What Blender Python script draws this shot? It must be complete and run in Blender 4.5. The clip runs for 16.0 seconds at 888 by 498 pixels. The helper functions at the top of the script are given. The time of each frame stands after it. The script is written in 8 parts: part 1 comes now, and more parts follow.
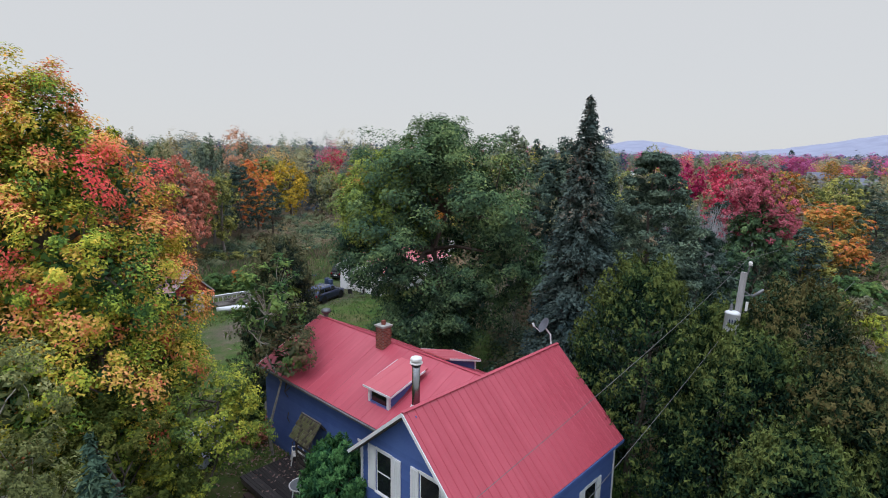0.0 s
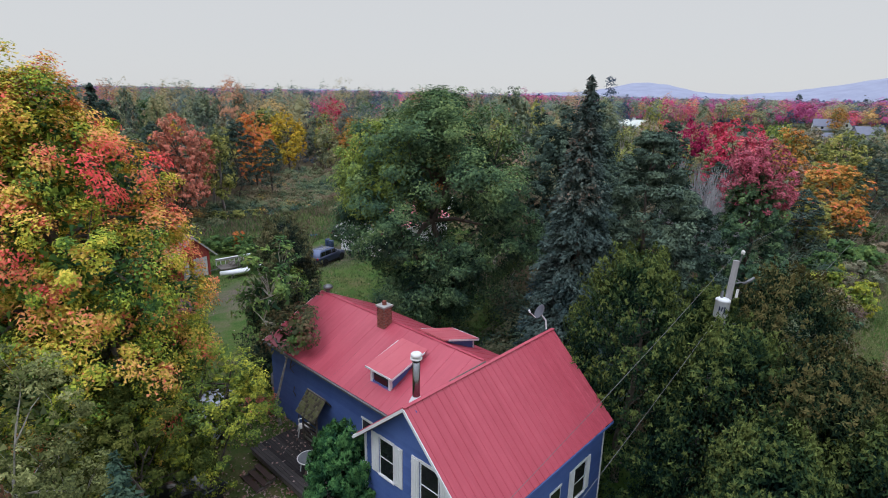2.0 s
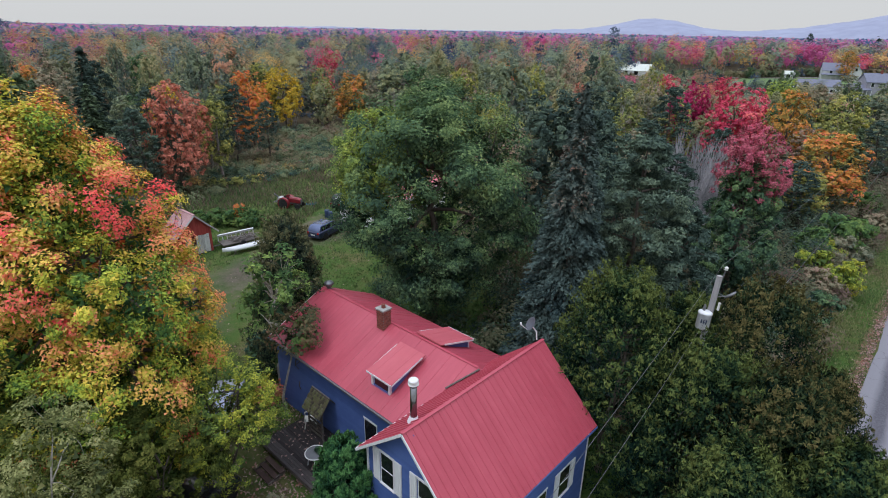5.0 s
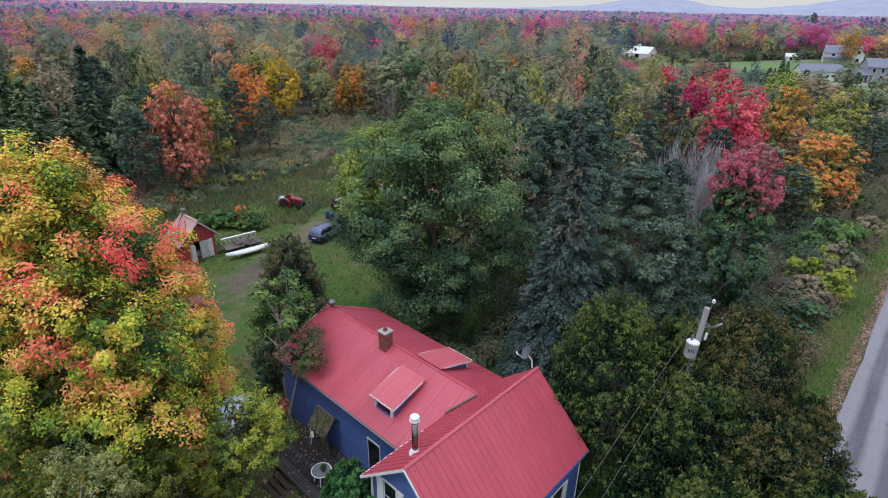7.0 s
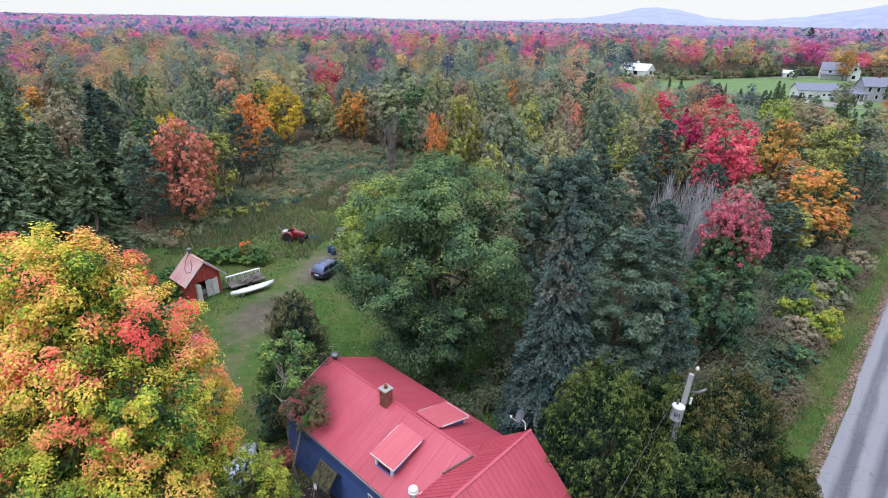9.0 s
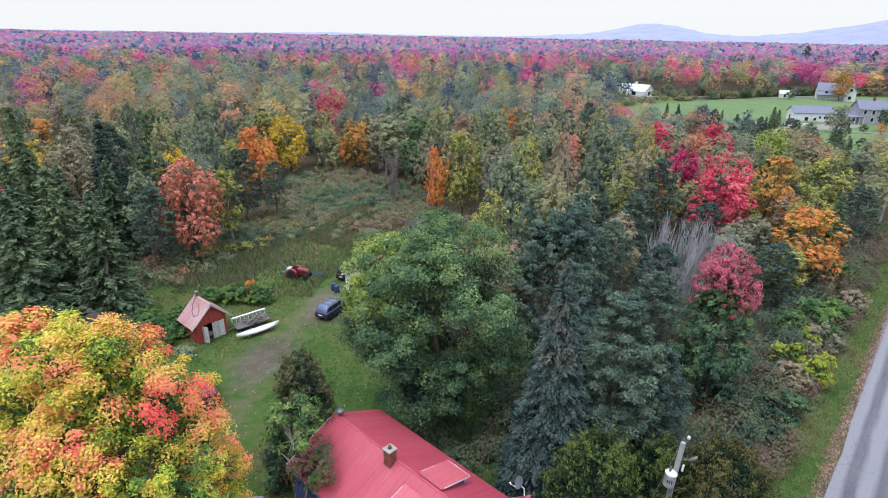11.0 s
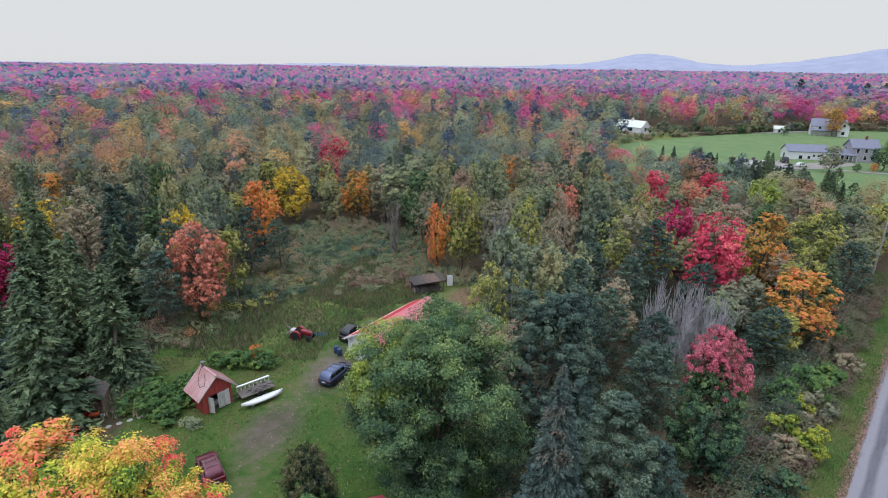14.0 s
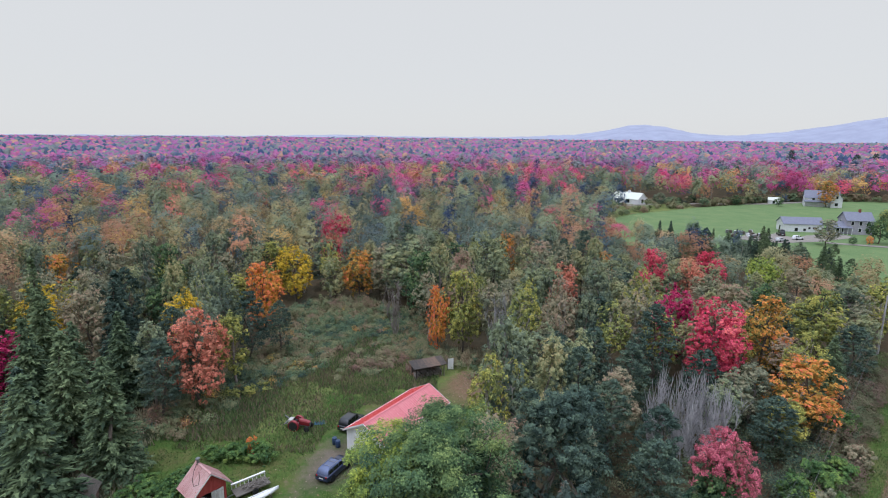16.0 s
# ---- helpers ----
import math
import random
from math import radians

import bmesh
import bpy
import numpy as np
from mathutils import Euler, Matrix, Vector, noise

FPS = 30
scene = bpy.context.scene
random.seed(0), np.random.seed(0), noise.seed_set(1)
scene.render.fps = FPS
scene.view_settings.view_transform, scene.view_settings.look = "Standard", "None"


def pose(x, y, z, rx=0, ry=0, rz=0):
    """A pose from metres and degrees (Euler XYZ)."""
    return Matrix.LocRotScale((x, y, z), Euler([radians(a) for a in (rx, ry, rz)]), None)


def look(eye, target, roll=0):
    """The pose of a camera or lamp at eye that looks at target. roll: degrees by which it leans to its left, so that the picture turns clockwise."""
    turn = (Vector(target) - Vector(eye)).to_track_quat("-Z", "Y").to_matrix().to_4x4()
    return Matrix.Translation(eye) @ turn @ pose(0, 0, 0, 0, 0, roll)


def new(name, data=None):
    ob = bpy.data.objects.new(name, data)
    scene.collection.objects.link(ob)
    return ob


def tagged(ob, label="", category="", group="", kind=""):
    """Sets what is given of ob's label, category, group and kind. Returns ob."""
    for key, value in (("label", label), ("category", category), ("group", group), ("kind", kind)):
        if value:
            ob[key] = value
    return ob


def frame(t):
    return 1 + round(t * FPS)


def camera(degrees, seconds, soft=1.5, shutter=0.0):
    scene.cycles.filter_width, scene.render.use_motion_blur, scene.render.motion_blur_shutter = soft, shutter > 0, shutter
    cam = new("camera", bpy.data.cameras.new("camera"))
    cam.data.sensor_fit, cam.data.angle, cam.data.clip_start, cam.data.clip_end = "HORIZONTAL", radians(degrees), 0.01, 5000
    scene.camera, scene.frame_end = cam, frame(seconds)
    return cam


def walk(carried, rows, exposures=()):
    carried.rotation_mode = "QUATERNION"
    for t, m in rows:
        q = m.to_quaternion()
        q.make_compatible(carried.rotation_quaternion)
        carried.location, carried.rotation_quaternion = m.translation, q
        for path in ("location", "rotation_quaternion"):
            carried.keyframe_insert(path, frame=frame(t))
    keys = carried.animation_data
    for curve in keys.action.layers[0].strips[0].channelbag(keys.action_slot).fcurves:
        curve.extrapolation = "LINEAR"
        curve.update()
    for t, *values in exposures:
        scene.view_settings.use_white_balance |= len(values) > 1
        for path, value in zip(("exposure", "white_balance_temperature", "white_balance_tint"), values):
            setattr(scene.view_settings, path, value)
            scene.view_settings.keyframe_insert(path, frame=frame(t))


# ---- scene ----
cam = camera(79.0, 16.0, 1.0)
EXPOSURES = [(0, -0.24, 6110, 10.5), (3.5, -0.3, 6110, 10.5), (6.2, -0.33, 6110, 10.5), (9, 0.22, 6110, 10.5), (11.5, 0.22, 6110, 10.5), (12.5, 0.14, 6110, 10.5), (13.5, -0.06, 6110, 10.5), (14.5, -0.16, 6110, 10.5), (16, -0.14, 6110, 10.5)]
PATH = [
    (0, (0.507, 0.165, 14.639), (0.413, 2.133, 14.295), 1.0),
    (0.5, (0.509, 0.146, 15.122), (0.417, 2.102, 14.716), 1.0),
    (1, (0.49, 0.15, 15.579), (0.399, 2.094, 15.121), 1.1),
    (1.5, (0.499, 0.125, 15.998), (0.41, 2.059, 15.495), 1.0),
    (2, (0.514, 0.142, 16.422), (0.426, 2.066, 15.881), 1.0),
    (2.5, (0.513, 0.152, 16.862), (0.426, 2.065, 16.284), 1.0),
    (3, (0.538, 0.189, 17.321), (0.454, 2.09, 16.706), 0.9),
    (3.5, (0.577, 0.248, 17.796), (0.493, 2.137, 17.147), 1.0),
    (6, (0.638, 0.311, 20.846), (0.559, 2.146, 20.054), 0.8),
    (6.5, (0.602, 0.336, 21.44), (0.524, 2.164, 20.631), 0.8),
    (7, (0.588, 0.31, 22.1), (0.512, 2.138, 21.293), 0.9),
    (7.5, (0.606, 0.261, 22.868), (0.529, 2.092, 22.068), 0.9),
    (8, (0.647, 0.212, 23.666), (0.568, 2.047, 22.874), 0.8),
    (8.5, (0.697, 0.204, 24.453), (0.617, 2.043, 23.669), 0.8),
    (9, (0.723, 0.184, 25.19), (0.642, 2.027, 24.417), 0.8),
    (11.5, (0.585, 0.063, 29.212), (0.499, 1.929, 28.498), 0.7),
    (12, (0.568, 0.125, 29.953), (0.482, 1.997, 29.253), 0.6),
    (12.5, (0.552, 0.134, 30.73), (0.465, 2.011, 30.044), 0.6),
    (13, (0.606, 0.081, 31.573), (0.517, 1.963, 30.9), 0.5),
    (13.5, (0.58, 0.068, 32.407), (0.491, 1.954, 31.748), 0.5),
    (14, (0.562, 0.139, 33.257), (0.473, 2.033, 32.621), 0.5),
    (14.5, (0.616, 0.123, 34.064), (0.522, 2.042, 33.51), 0.5),
    (15, (0.617, 0.039, 34.811), (0.522, 1.975, 34.321), 0.4),
    (15.5, (0.644, 0.015, 35.482), (0.548, 1.963, 35.038), 0.3),
    (16, (0.687, 0.087, 36.087), (0.588, 2.044, 35.686), 0.3),
]
walk(cam, [(t, look(eye, target, roll)) for t, eye, target, roll in PATH], EXPOSURES)

# ---- world and sun: bright overcast autumn afternoon ----
world = bpy.data.worlds.new("overcast_sky")
scene.world = world
world.use_nodes = True
wn, wl = world.node_tree.nodes, world.node_tree.links
wn.clear()
sky = wn.new("ShaderNodeTexSky")
sky.sky_type, sky.sun_disc = "NISHITA", False
sky.sun_elevation, sky.sun_rotation = radians(68), radians(223)
cloud_mix, cloud = wn.new("ShaderNodeMix"), wn.new("ShaderNodeValToRGB")
up_way, up_part = wn.new("ShaderNodeTexCoord"), wn.new("ShaderNodeSeparateXYZ")
cloud_mix.data_type = "RGBA"
# an even overcast: paler at the horizon, brighter and cooler overhead
for stop, tint in zip(cloud.color_ramp.elements, ((0.34, (0.7, 0.69, 0.665)), (1.0, (1.5, 1.64, 1.86)))):
    stop.position, stop.color = tint[0], (*tint[1], 1)
gain = wn.new("ShaderNodeVectorMath")
gain.operation = "SCALE"
gain.inputs["Scale"].default_value = 10.0
wl.new(up_way.outputs["Generated"], up_part.inputs[0])
wl.new(up_part.outputs[2], cloud.inputs[0])
wl.new(cloud.outputs[0], gain.inputs[0])
cloud_mix.inputs[0].default_value = 0.93
back, world_out = wn.new("ShaderNodeBackground"), wn.new("ShaderNodeOutputWorld")
back.inputs[1].default_value = 0.12
wl.new(sky.outputs[0], cloud_mix.inputs[6])
wl.new(gain.outputs[0], cloud_mix.inputs[7])
wl.new(cloud_mix.outputs[2], back.inputs[0])
wl.new(back.outputs[0], world_out.inputs[0])
sun_data = bpy.data.lights.new("sun", "SUN")
sun_data.energy, sun_data.angle, sun_data.color = 1.35, radians(24), (1.0, 0.97, 0.95)
sun = new("sun", sun_data)
sun.matrix_world = look((-22, -4, 80), (0, 20, 0))

# ---- materials ----
def material(name, rough=0.7, metal=0.0, spec=0.3):
    m = bpy.data.materials.new(name)
    m.use_nodes = True
    nt = m.node_tree
    p = nt.nodes["Principled BSDF"]
    p.inputs["Roughness"].default_value = rough
    p.inputs["Metallic"].default_value = metal
    p.inputs["Specular IOR Level"].default_value = spec
    return m, nt, p


def ramp(nt, fac, stops, smooth=False):
    r = nt.nodes.new("ShaderNodeValToRGB")
    e = r.color_ramp.elements
    while len(e) < len(stops):
        e.new(0.5)
    for k, (pos, col) in zip(e, stops):
        k.position, k.color = pos, (*col, 1)
    nt.links.new(fac, r.inputs[0])
    return r.outputs[0]


def noise_tex(nt, scale, detail=4.0, coord=None, rough=0.55, stretch=None):
    n = nt.nodes.new("ShaderNodeTexNoise")
    n.inputs["Scale"].default_value, n.inputs["Detail"].default_value = scale, detail
    n.inputs["Roughness"].default_value = rough
    c = coord or nt.nodes.new("ShaderNodeTexCoord").outputs["Object"]
    if stretch:
        mp = nt.nodes.new("ShaderNodeMapping")
        mp.inputs["Scale"].default_value = stretch
        nt.links.new(c, mp.inputs[0])
        c = mp.outputs[0]
    nt.links.new(c, n.inputs["Vector"])
    return n.outputs[0]


def calc(nt, op, a, b, clamp=False):
    m = nt.nodes.new("ShaderNodeMath")
    m.operation, m.use_clamp = op, clamp
    for i, v in enumerate((a, b)):
        if isinstance(v, (int, float)):
            m.inputs[i].default_value = v
        else:
            nt.links.new(v, m.inputs[i])
    return m.outputs[0]


def blend(nt, fac, a, b, mode="MIX"):
    m = nt.nodes.new("ShaderNodeMix")
    m.data_type, m.blend_type = "RGBA", mode
    for i, v in ((0, fac), (6, a), (7, b)):
        if isinstance(v, (int, float)):
            m.inputs[i].default_value = v
        elif isinstance(v, tuple):
            m.inputs[i].default_value = (*v, 1)
        else:
            nt.links.new(v, m.inputs[i])
    return m.outputs[2]


def bump(nt, p, height, strength=0.3, dist=0.02):
    b = nt.nodes.new("ShaderNodeBump")
    b.inputs["Strength"].default_value, b.inputs["Distance"].default_value = strength, dist
    nt.links.new(height, b.inputs["Height"])
    nt.links.new(b.outputs[0], p.inputs["Normal"])


def surface(name, stops, scale=3.0, rough=0.7, metal=0.0, spec=0.3, fine=30.0, relief=0.2, stretch=None, vary=0.0):
    """A colour that drifts between stops at two scales, with fine relief."""
    m, nt, p = material(name, rough, metal, spec)
    a = noise_tex(nt, scale, 5, stretch=stretch)
    b = noise_tex(nt, fine, 3, stretch=stretch)
    f = calc(nt, "ADD", calc(nt, "MULTIPLY", a, 0.7), calc(nt, "MULTIPLY", b, 0.3))
    if vary:
        o = nt.nodes.new("ShaderNodeObjectInfo").outputs["Random"]
        f = calc(nt, "ADD", f, calc(nt, "MULTIPLY", calc(nt, "SUBTRACT", o, 0.5), vary))
    lo, hi = 0.3, 0.7
    n = max(1, len(stops) - 1)
    nt.links.new(ramp(nt, f, [(lo + (hi - lo) * i / n, c) for i, c in enumerate(stops)]), p.inputs["Base Color"])
    if relief:
        bump(nt, p, b, relief, 0.01)
    return m


def foliage(name, stops, scale=0.35, leaf=0.55, vary=0.25, through_light=0.3, tree="", rise=0.0, height=17.0, light=(0.85, 0.7), blue=0.014, bright="", clump=0.35):
    """Leaves: each leaf its own tone, patches across the crown; tree names an attribute that holds the tree's own tone."""
    m = bpy.data.materials.new(name)
    m.use_nodes = True
    nt = m.node_tree
    nt.nodes.clear()
    g = nt.nodes.new("ShaderNodeNewGeometry").outputs["Random Per Island"]
    o = nt.nodes.new("ShaderNodeObjectInfo").outputs["Random"]
    n = noise_tex(nt, scale, 2)
    f = calc(nt, "ADD", calc(nt, "MULTIPLY", calc(nt, "SUBTRACT", n, 0.5), 1.6), 0.5)
    f = calc(nt, "ADD", f, calc(nt, "MULTIPLY", calc(nt, "SUBTRACT", g, 0.5), leaf))
    f = calc(nt, "ADD", f, calc(nt, "MULTIPLY", calc(nt, "SUBTRACT", o, 0.5), vary))
    a = nt.nodes.new("ShaderNodeAttribute")
    a.attribute_name = "clump"
    f = calc(nt, "ADD", f, calc(nt, "MULTIPLY", a.outputs["Fac"], clump))
    if tree:
        a = nt.nodes.new("ShaderNodeAttribute")
        a.attribute_name = tree
        f = calc(nt, "ADD", a.outputs["Fac"], calc(nt, "MULTIPLY", calc(nt, "SUBTRACT", g, 0.5), leaf))
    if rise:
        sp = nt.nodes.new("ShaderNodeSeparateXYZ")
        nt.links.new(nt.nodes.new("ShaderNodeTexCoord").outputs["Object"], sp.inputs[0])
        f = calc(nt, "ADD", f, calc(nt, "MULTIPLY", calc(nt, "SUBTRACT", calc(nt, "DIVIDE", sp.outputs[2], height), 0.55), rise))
    # Blue is lifted evenly; mid and far woods take more, as painted distance haze.
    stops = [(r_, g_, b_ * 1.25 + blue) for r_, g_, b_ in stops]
    k = max(1, len(stops) - 1)
    col = ramp(nt, f, [(i / k, c) for i, c in enumerate(stops)])
    own = g
    if bright:
        a = nt.nodes.new("ShaderNodeAttribute")
        a.attribute_name = bright
        own = calc(nt, "ADD", calc(nt, "MULTIPLY", a.outputs["Fac"], 0.75), calc(nt, "MULTIPLY", g, 0.25))
    val = calc(nt, "ADD", light[0], calc(nt, "MULTIPLY", own, light[1]))
    hs = nt.nodes.new("ShaderNodeHueSaturation")
    nt.links.new(val, hs.inputs["Value"])
    nt.links.new(col, hs.inputs["Color"])
    d, t = nt.nodes.new("ShaderNodeBsdfDiffuse"), nt.nodes.new("ShaderNodeBsdfTranslucent")
    mix, out = nt.nodes.new("ShaderNodeMixShader"), nt.nodes.new("ShaderNodeOutputMaterial")
    nt.links.new(hs.outputs[0], d.inputs[0])
    nt.links.new(hs.outputs[0], t.inputs[0])
    mix.inputs[0].default_value = through_light * 0.6
    nt.links.new(d.outputs[0], mix.inputs[1])
    nt.links.new(t.outputs[0], mix.inputs[2])
    nt.links.new(mix.outputs[0], out.inputs[0])
    return m


RED, CRIM, PINK, ORNG = (0.5, 0.06, 0.075), (0.42, 0.04, 0.09), (0.52, 0.13, 0.16), (0.62, 0.24, 0.045)
YELL, YGRN, OLIV, BROWN = (0.5, 0.33, 0.03), (0.26, 0.27, 0.04), (0.13, 0.14, 0.045), (0.19, 0.11, 0.05)
GRN, DGRN, LGRN, BLUG = (0.075, 0.115, 0.055), (0.035, 0.06, 0.042), (0.15, 0.19, 0.07), (0.045, 0.072, 0.07)
L_maple_turning = foliage("leaf_maple_turning", [(0.0396, 0.09, 0.0216), (0.0684, 0.1296, 0.0187), (0.1008, 0.1656, 0.0187), (0.21, 0.285, 0.028), (0.32, 0.35, 0.03), (0.43, 0.4, 0.035), (0.54, 0.4, 0.05), (0.6, 0.34, 0.08), (0.62, 0.24, 0.09), (0.63, 0.17, 0.075), (0.6, 0.09, 0.06)], 0.4, 0.26, 0, rise=0.12, blue=0.012, clump=0.85, light=(1.0, 0.8))
L_fresh = foliage("leaf_fresh_green", [(0.04, 0.085, 0.03), (0.065, 0.125, 0.03), (0.1, 0.17, 0.035), (0.15, 0.22, 0.04), (0.22, 0.27, 0.045)], 0.6, 0.35, 0.1, blue=0.015)
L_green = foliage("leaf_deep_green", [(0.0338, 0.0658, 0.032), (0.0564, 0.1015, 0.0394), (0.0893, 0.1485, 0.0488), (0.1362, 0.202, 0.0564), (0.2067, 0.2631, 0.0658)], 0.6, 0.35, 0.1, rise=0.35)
L_lime = foliage("leaf_lime", [(0.1, 0.15, 0.045), (0.17, 0.24, 0.045), (0.25, 0.32, 0.05), (0.33, 0.38, 0.05), (0.42, 0.43, 0.06)], 0.4, 0.5, blue=0.018)
L_poplar = foliage("leaf_poplar", [(0.09, 0.12, 0.05), (0.135, 0.17, 0.065), (0.19, 0.225, 0.08), (0.26, 0.28, 0.085), (0.33, 0.29, 0.09)], 0.3, 0.3, 0.7, light=(1.02, 0.5), blue=0.042)
L_elm = foliage("leaf_elm", [(0.0299, 0.0467, 0.0086), (0.0515, 0.0722, 0.0112), (0.0796, 0.0977, 0.0147), (0.1264, 0.1359, 0.0238), (0.2059, 0.2039, 0.0432)], 0.6, 0.45, 0.2, blue=0.005)
L_birch = foliage("leaf_birch", [(0.08, 0.1, 0.03), (0.14, 0.16, 0.04), (0.22, 0.23, 0.065), (0.32, 0.32, 0.11)], 0.6, 0.5, 0.2, blue=0.01)
L_olive = foliage("leaf_olive", [(0.12, 0.15, 0.065), (0.18, 0.19, 0.08), (0.23, 0.215, 0.09), (0.28, 0.225, 0.1), (0.28, 0.175, 0.09)], 0.3, 0.4, 0.5, light=(1.08, 0.56), blue=0.03)
L_yellow = foliage("leaf_yellow", [(0.2, 0.19, 0.03), (0.4, 0.32, 0.025), (0.52, 0.38, 0.025), (0.6, 0.4, 0.025), (0.64, 0.38, 0.03)], 0.35, 0.6, 0.1, blue=0.018)
L_yelgrn = foliage("leaf_yellow_green", [(0.09, 0.12, 0.04), (0.16, 0.19, 0.045), (0.24, 0.26, 0.055), (0.34, 0.33, 0.06), (0.44, 0.38, 0.07)], 0.5, 0.5, 0.2, blue=0.018)
L_vivid = foliage("leaf_vivid_yellow_green", [(0.07, 0.12, 0.025), (0.13, 0.19, 0.025), (0.22, 0.27, 0.025), (0.34, 0.35, 0.028), (0.45, 0.4, 0.035)], 0.5, 0.5, 0.2, blue=0.018)
L_orange = foliage("leaf_orange", [(0.42, 0.28, 0.035), (0.58, 0.3, 0.04), ORNG, (0.62, 0.17, 0.06), (0.6, 0.11, 0.07)], 0.3, 0.6, 0.1, blue=0.018)
L_orange_mix = foliage("leaf_orange_mixed", [(0.13, 0.14, 0.03), (0.28, 0.21, 0.035), (0.48, 0.27, 0.04), ORNG, (0.58, 0.14, 0.07)], 0.3, 0.6, 0.1, blue=0.018)
L_red = foliage("leaf_red", [(0.32, 0.05, 0.065), RED, (0.58, 0.08, 0.1), (0.62, 0.11, 0.13), (0.6, 0.16, 0.11)], 0.35, 0.6, 0.1)
L_crimson = foliage("leaf_crimson", [(0.17, 0.02, 0.05), CRIM, (0.4, 0.04, 0.09), (0.45, 0.06, 0.1)], 0.35, 0.6, 0.3)
L_pink = foliage("leaf_pink", [(0.14, 0.14, 0.06), (0.3, 0.1, 0.08), (0.44, 0.1, 0.11), (0.52, 0.14, 0.15), (0.5, 0.18, 0.15)], 0.6, 0.5, 0.1)
L_salmon = foliage("leaf_salmon", [(0.26, 0.12, 0.06), (0.42, 0.17, 0.085), (0.52, 0.22, 0.11), (0.58, 0.18, 0.1), (0.5, 0.25, 0.12)], 0.5, 0.5, 0.1)
L_spruce = foliage("needle_spruce", [(0.0575, 0.0897, 0.0386), (0.0897, 0.1288, 0.0515), (0.1265, 0.1702, 0.0626), (0.1725, 0.2127, 0.0782)], 0.4, 0.5, 0.5, 0.15)
L_young_spruce = foliage("needle_young_spruce", [(0.022, 0.045, 0.026), (0.036, 0.068, 0.034), (0.055, 0.095, 0.042), (0.09, 0.13, 0.05)], 0.6, 0.5, 0.2, 0.1)
L_blue = foliage("needle_blue_spruce", [(0.035, 0.056, 0.036), (0.055, 0.085, 0.05), (0.085, 0.12, 0.068)], 0.4, 0.6, 0.3, 0.1, blue=0.008)
L_pine = foliage("needle_pine", [(0.0446, 0.0713, 0.0427), (0.0668, 0.0998, 0.0552), (0.0935, 0.1318, 0.0659), (0.1335, 0.1737, 0.0802)], 0.5, 0.4, 0.3, 0.15)
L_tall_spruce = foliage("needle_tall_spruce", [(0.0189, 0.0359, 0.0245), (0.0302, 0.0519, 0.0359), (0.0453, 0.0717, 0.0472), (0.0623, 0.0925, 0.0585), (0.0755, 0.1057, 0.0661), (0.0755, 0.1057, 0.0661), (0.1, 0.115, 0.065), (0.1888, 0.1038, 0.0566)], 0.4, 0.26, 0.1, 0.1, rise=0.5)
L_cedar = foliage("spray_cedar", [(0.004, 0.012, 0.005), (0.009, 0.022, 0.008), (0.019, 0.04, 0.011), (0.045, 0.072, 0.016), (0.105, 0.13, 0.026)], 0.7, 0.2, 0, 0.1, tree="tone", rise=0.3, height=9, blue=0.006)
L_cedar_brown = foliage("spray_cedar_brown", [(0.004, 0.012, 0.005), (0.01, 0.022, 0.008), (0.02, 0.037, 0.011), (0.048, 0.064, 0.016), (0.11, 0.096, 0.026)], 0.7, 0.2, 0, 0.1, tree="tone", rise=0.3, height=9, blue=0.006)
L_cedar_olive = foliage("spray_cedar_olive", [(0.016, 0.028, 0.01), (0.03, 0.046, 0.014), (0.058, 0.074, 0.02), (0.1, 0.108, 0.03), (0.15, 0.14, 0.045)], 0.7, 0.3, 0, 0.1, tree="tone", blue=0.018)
L_brush = foliage("brush", [(0.035, 0.055, 0.03), (0.055, 0.085, 0.036), (0.085, 0.11, 0.042), (0.11, 0.12, 0.045), (0.13, 0.115, 0.05), (0.14, 0.1, 0.05), (0.11, 0.075, 0.045), (0.26, 0.13, 0.05), (0.36, 0.27, 0.05)], 0.3, 0.12, 0, 0.2, tree="tone")
L_heath = foliage("meadow_brush", [(0.0543, 0.0853, 0.0465), (0.0853, 0.1318, 0.0558), (0.1318, 0.1705, 0.0651), (0.1705, 0.186, 0.0697), (0.2015, 0.1783, 0.0775), (0.217, 0.155, 0.0775), (0.1705, 0.1162, 0.0697), (0.26, 0.13, 0.05), (0.36, 0.27, 0.05)], 0.3, 0.12, 0, 0.2, tree="tone")
L_globe = foliage("spray_globe_cedar", [(0.014, 0.045, 0.01), (0.026, 0.075, 0.014), (0.045, 0.115, 0.02), (0.075, 0.165, 0.03)], 0.9, 0.3, 0, 0.15, tree="tone", blue=0.018)
L_twig = foliage("dry_weeds", [(0.1, 0.07, 0.04), (0.15, 0.11, 0.06), (0.2, 0.15, 0.08), (0.14, 0.13, 0.05)], 0.3, 0.7, 0.3, 0.2)
L_grass = foliage("grass_blade", [(0.07, 0.12, 0.03), (0.11, 0.165, 0.04), (0.155, 0.19, 0.05), (0.21, 0.19, 0.075)], 0.15, 0.6, 0.2, 0.3, blue=0.018)
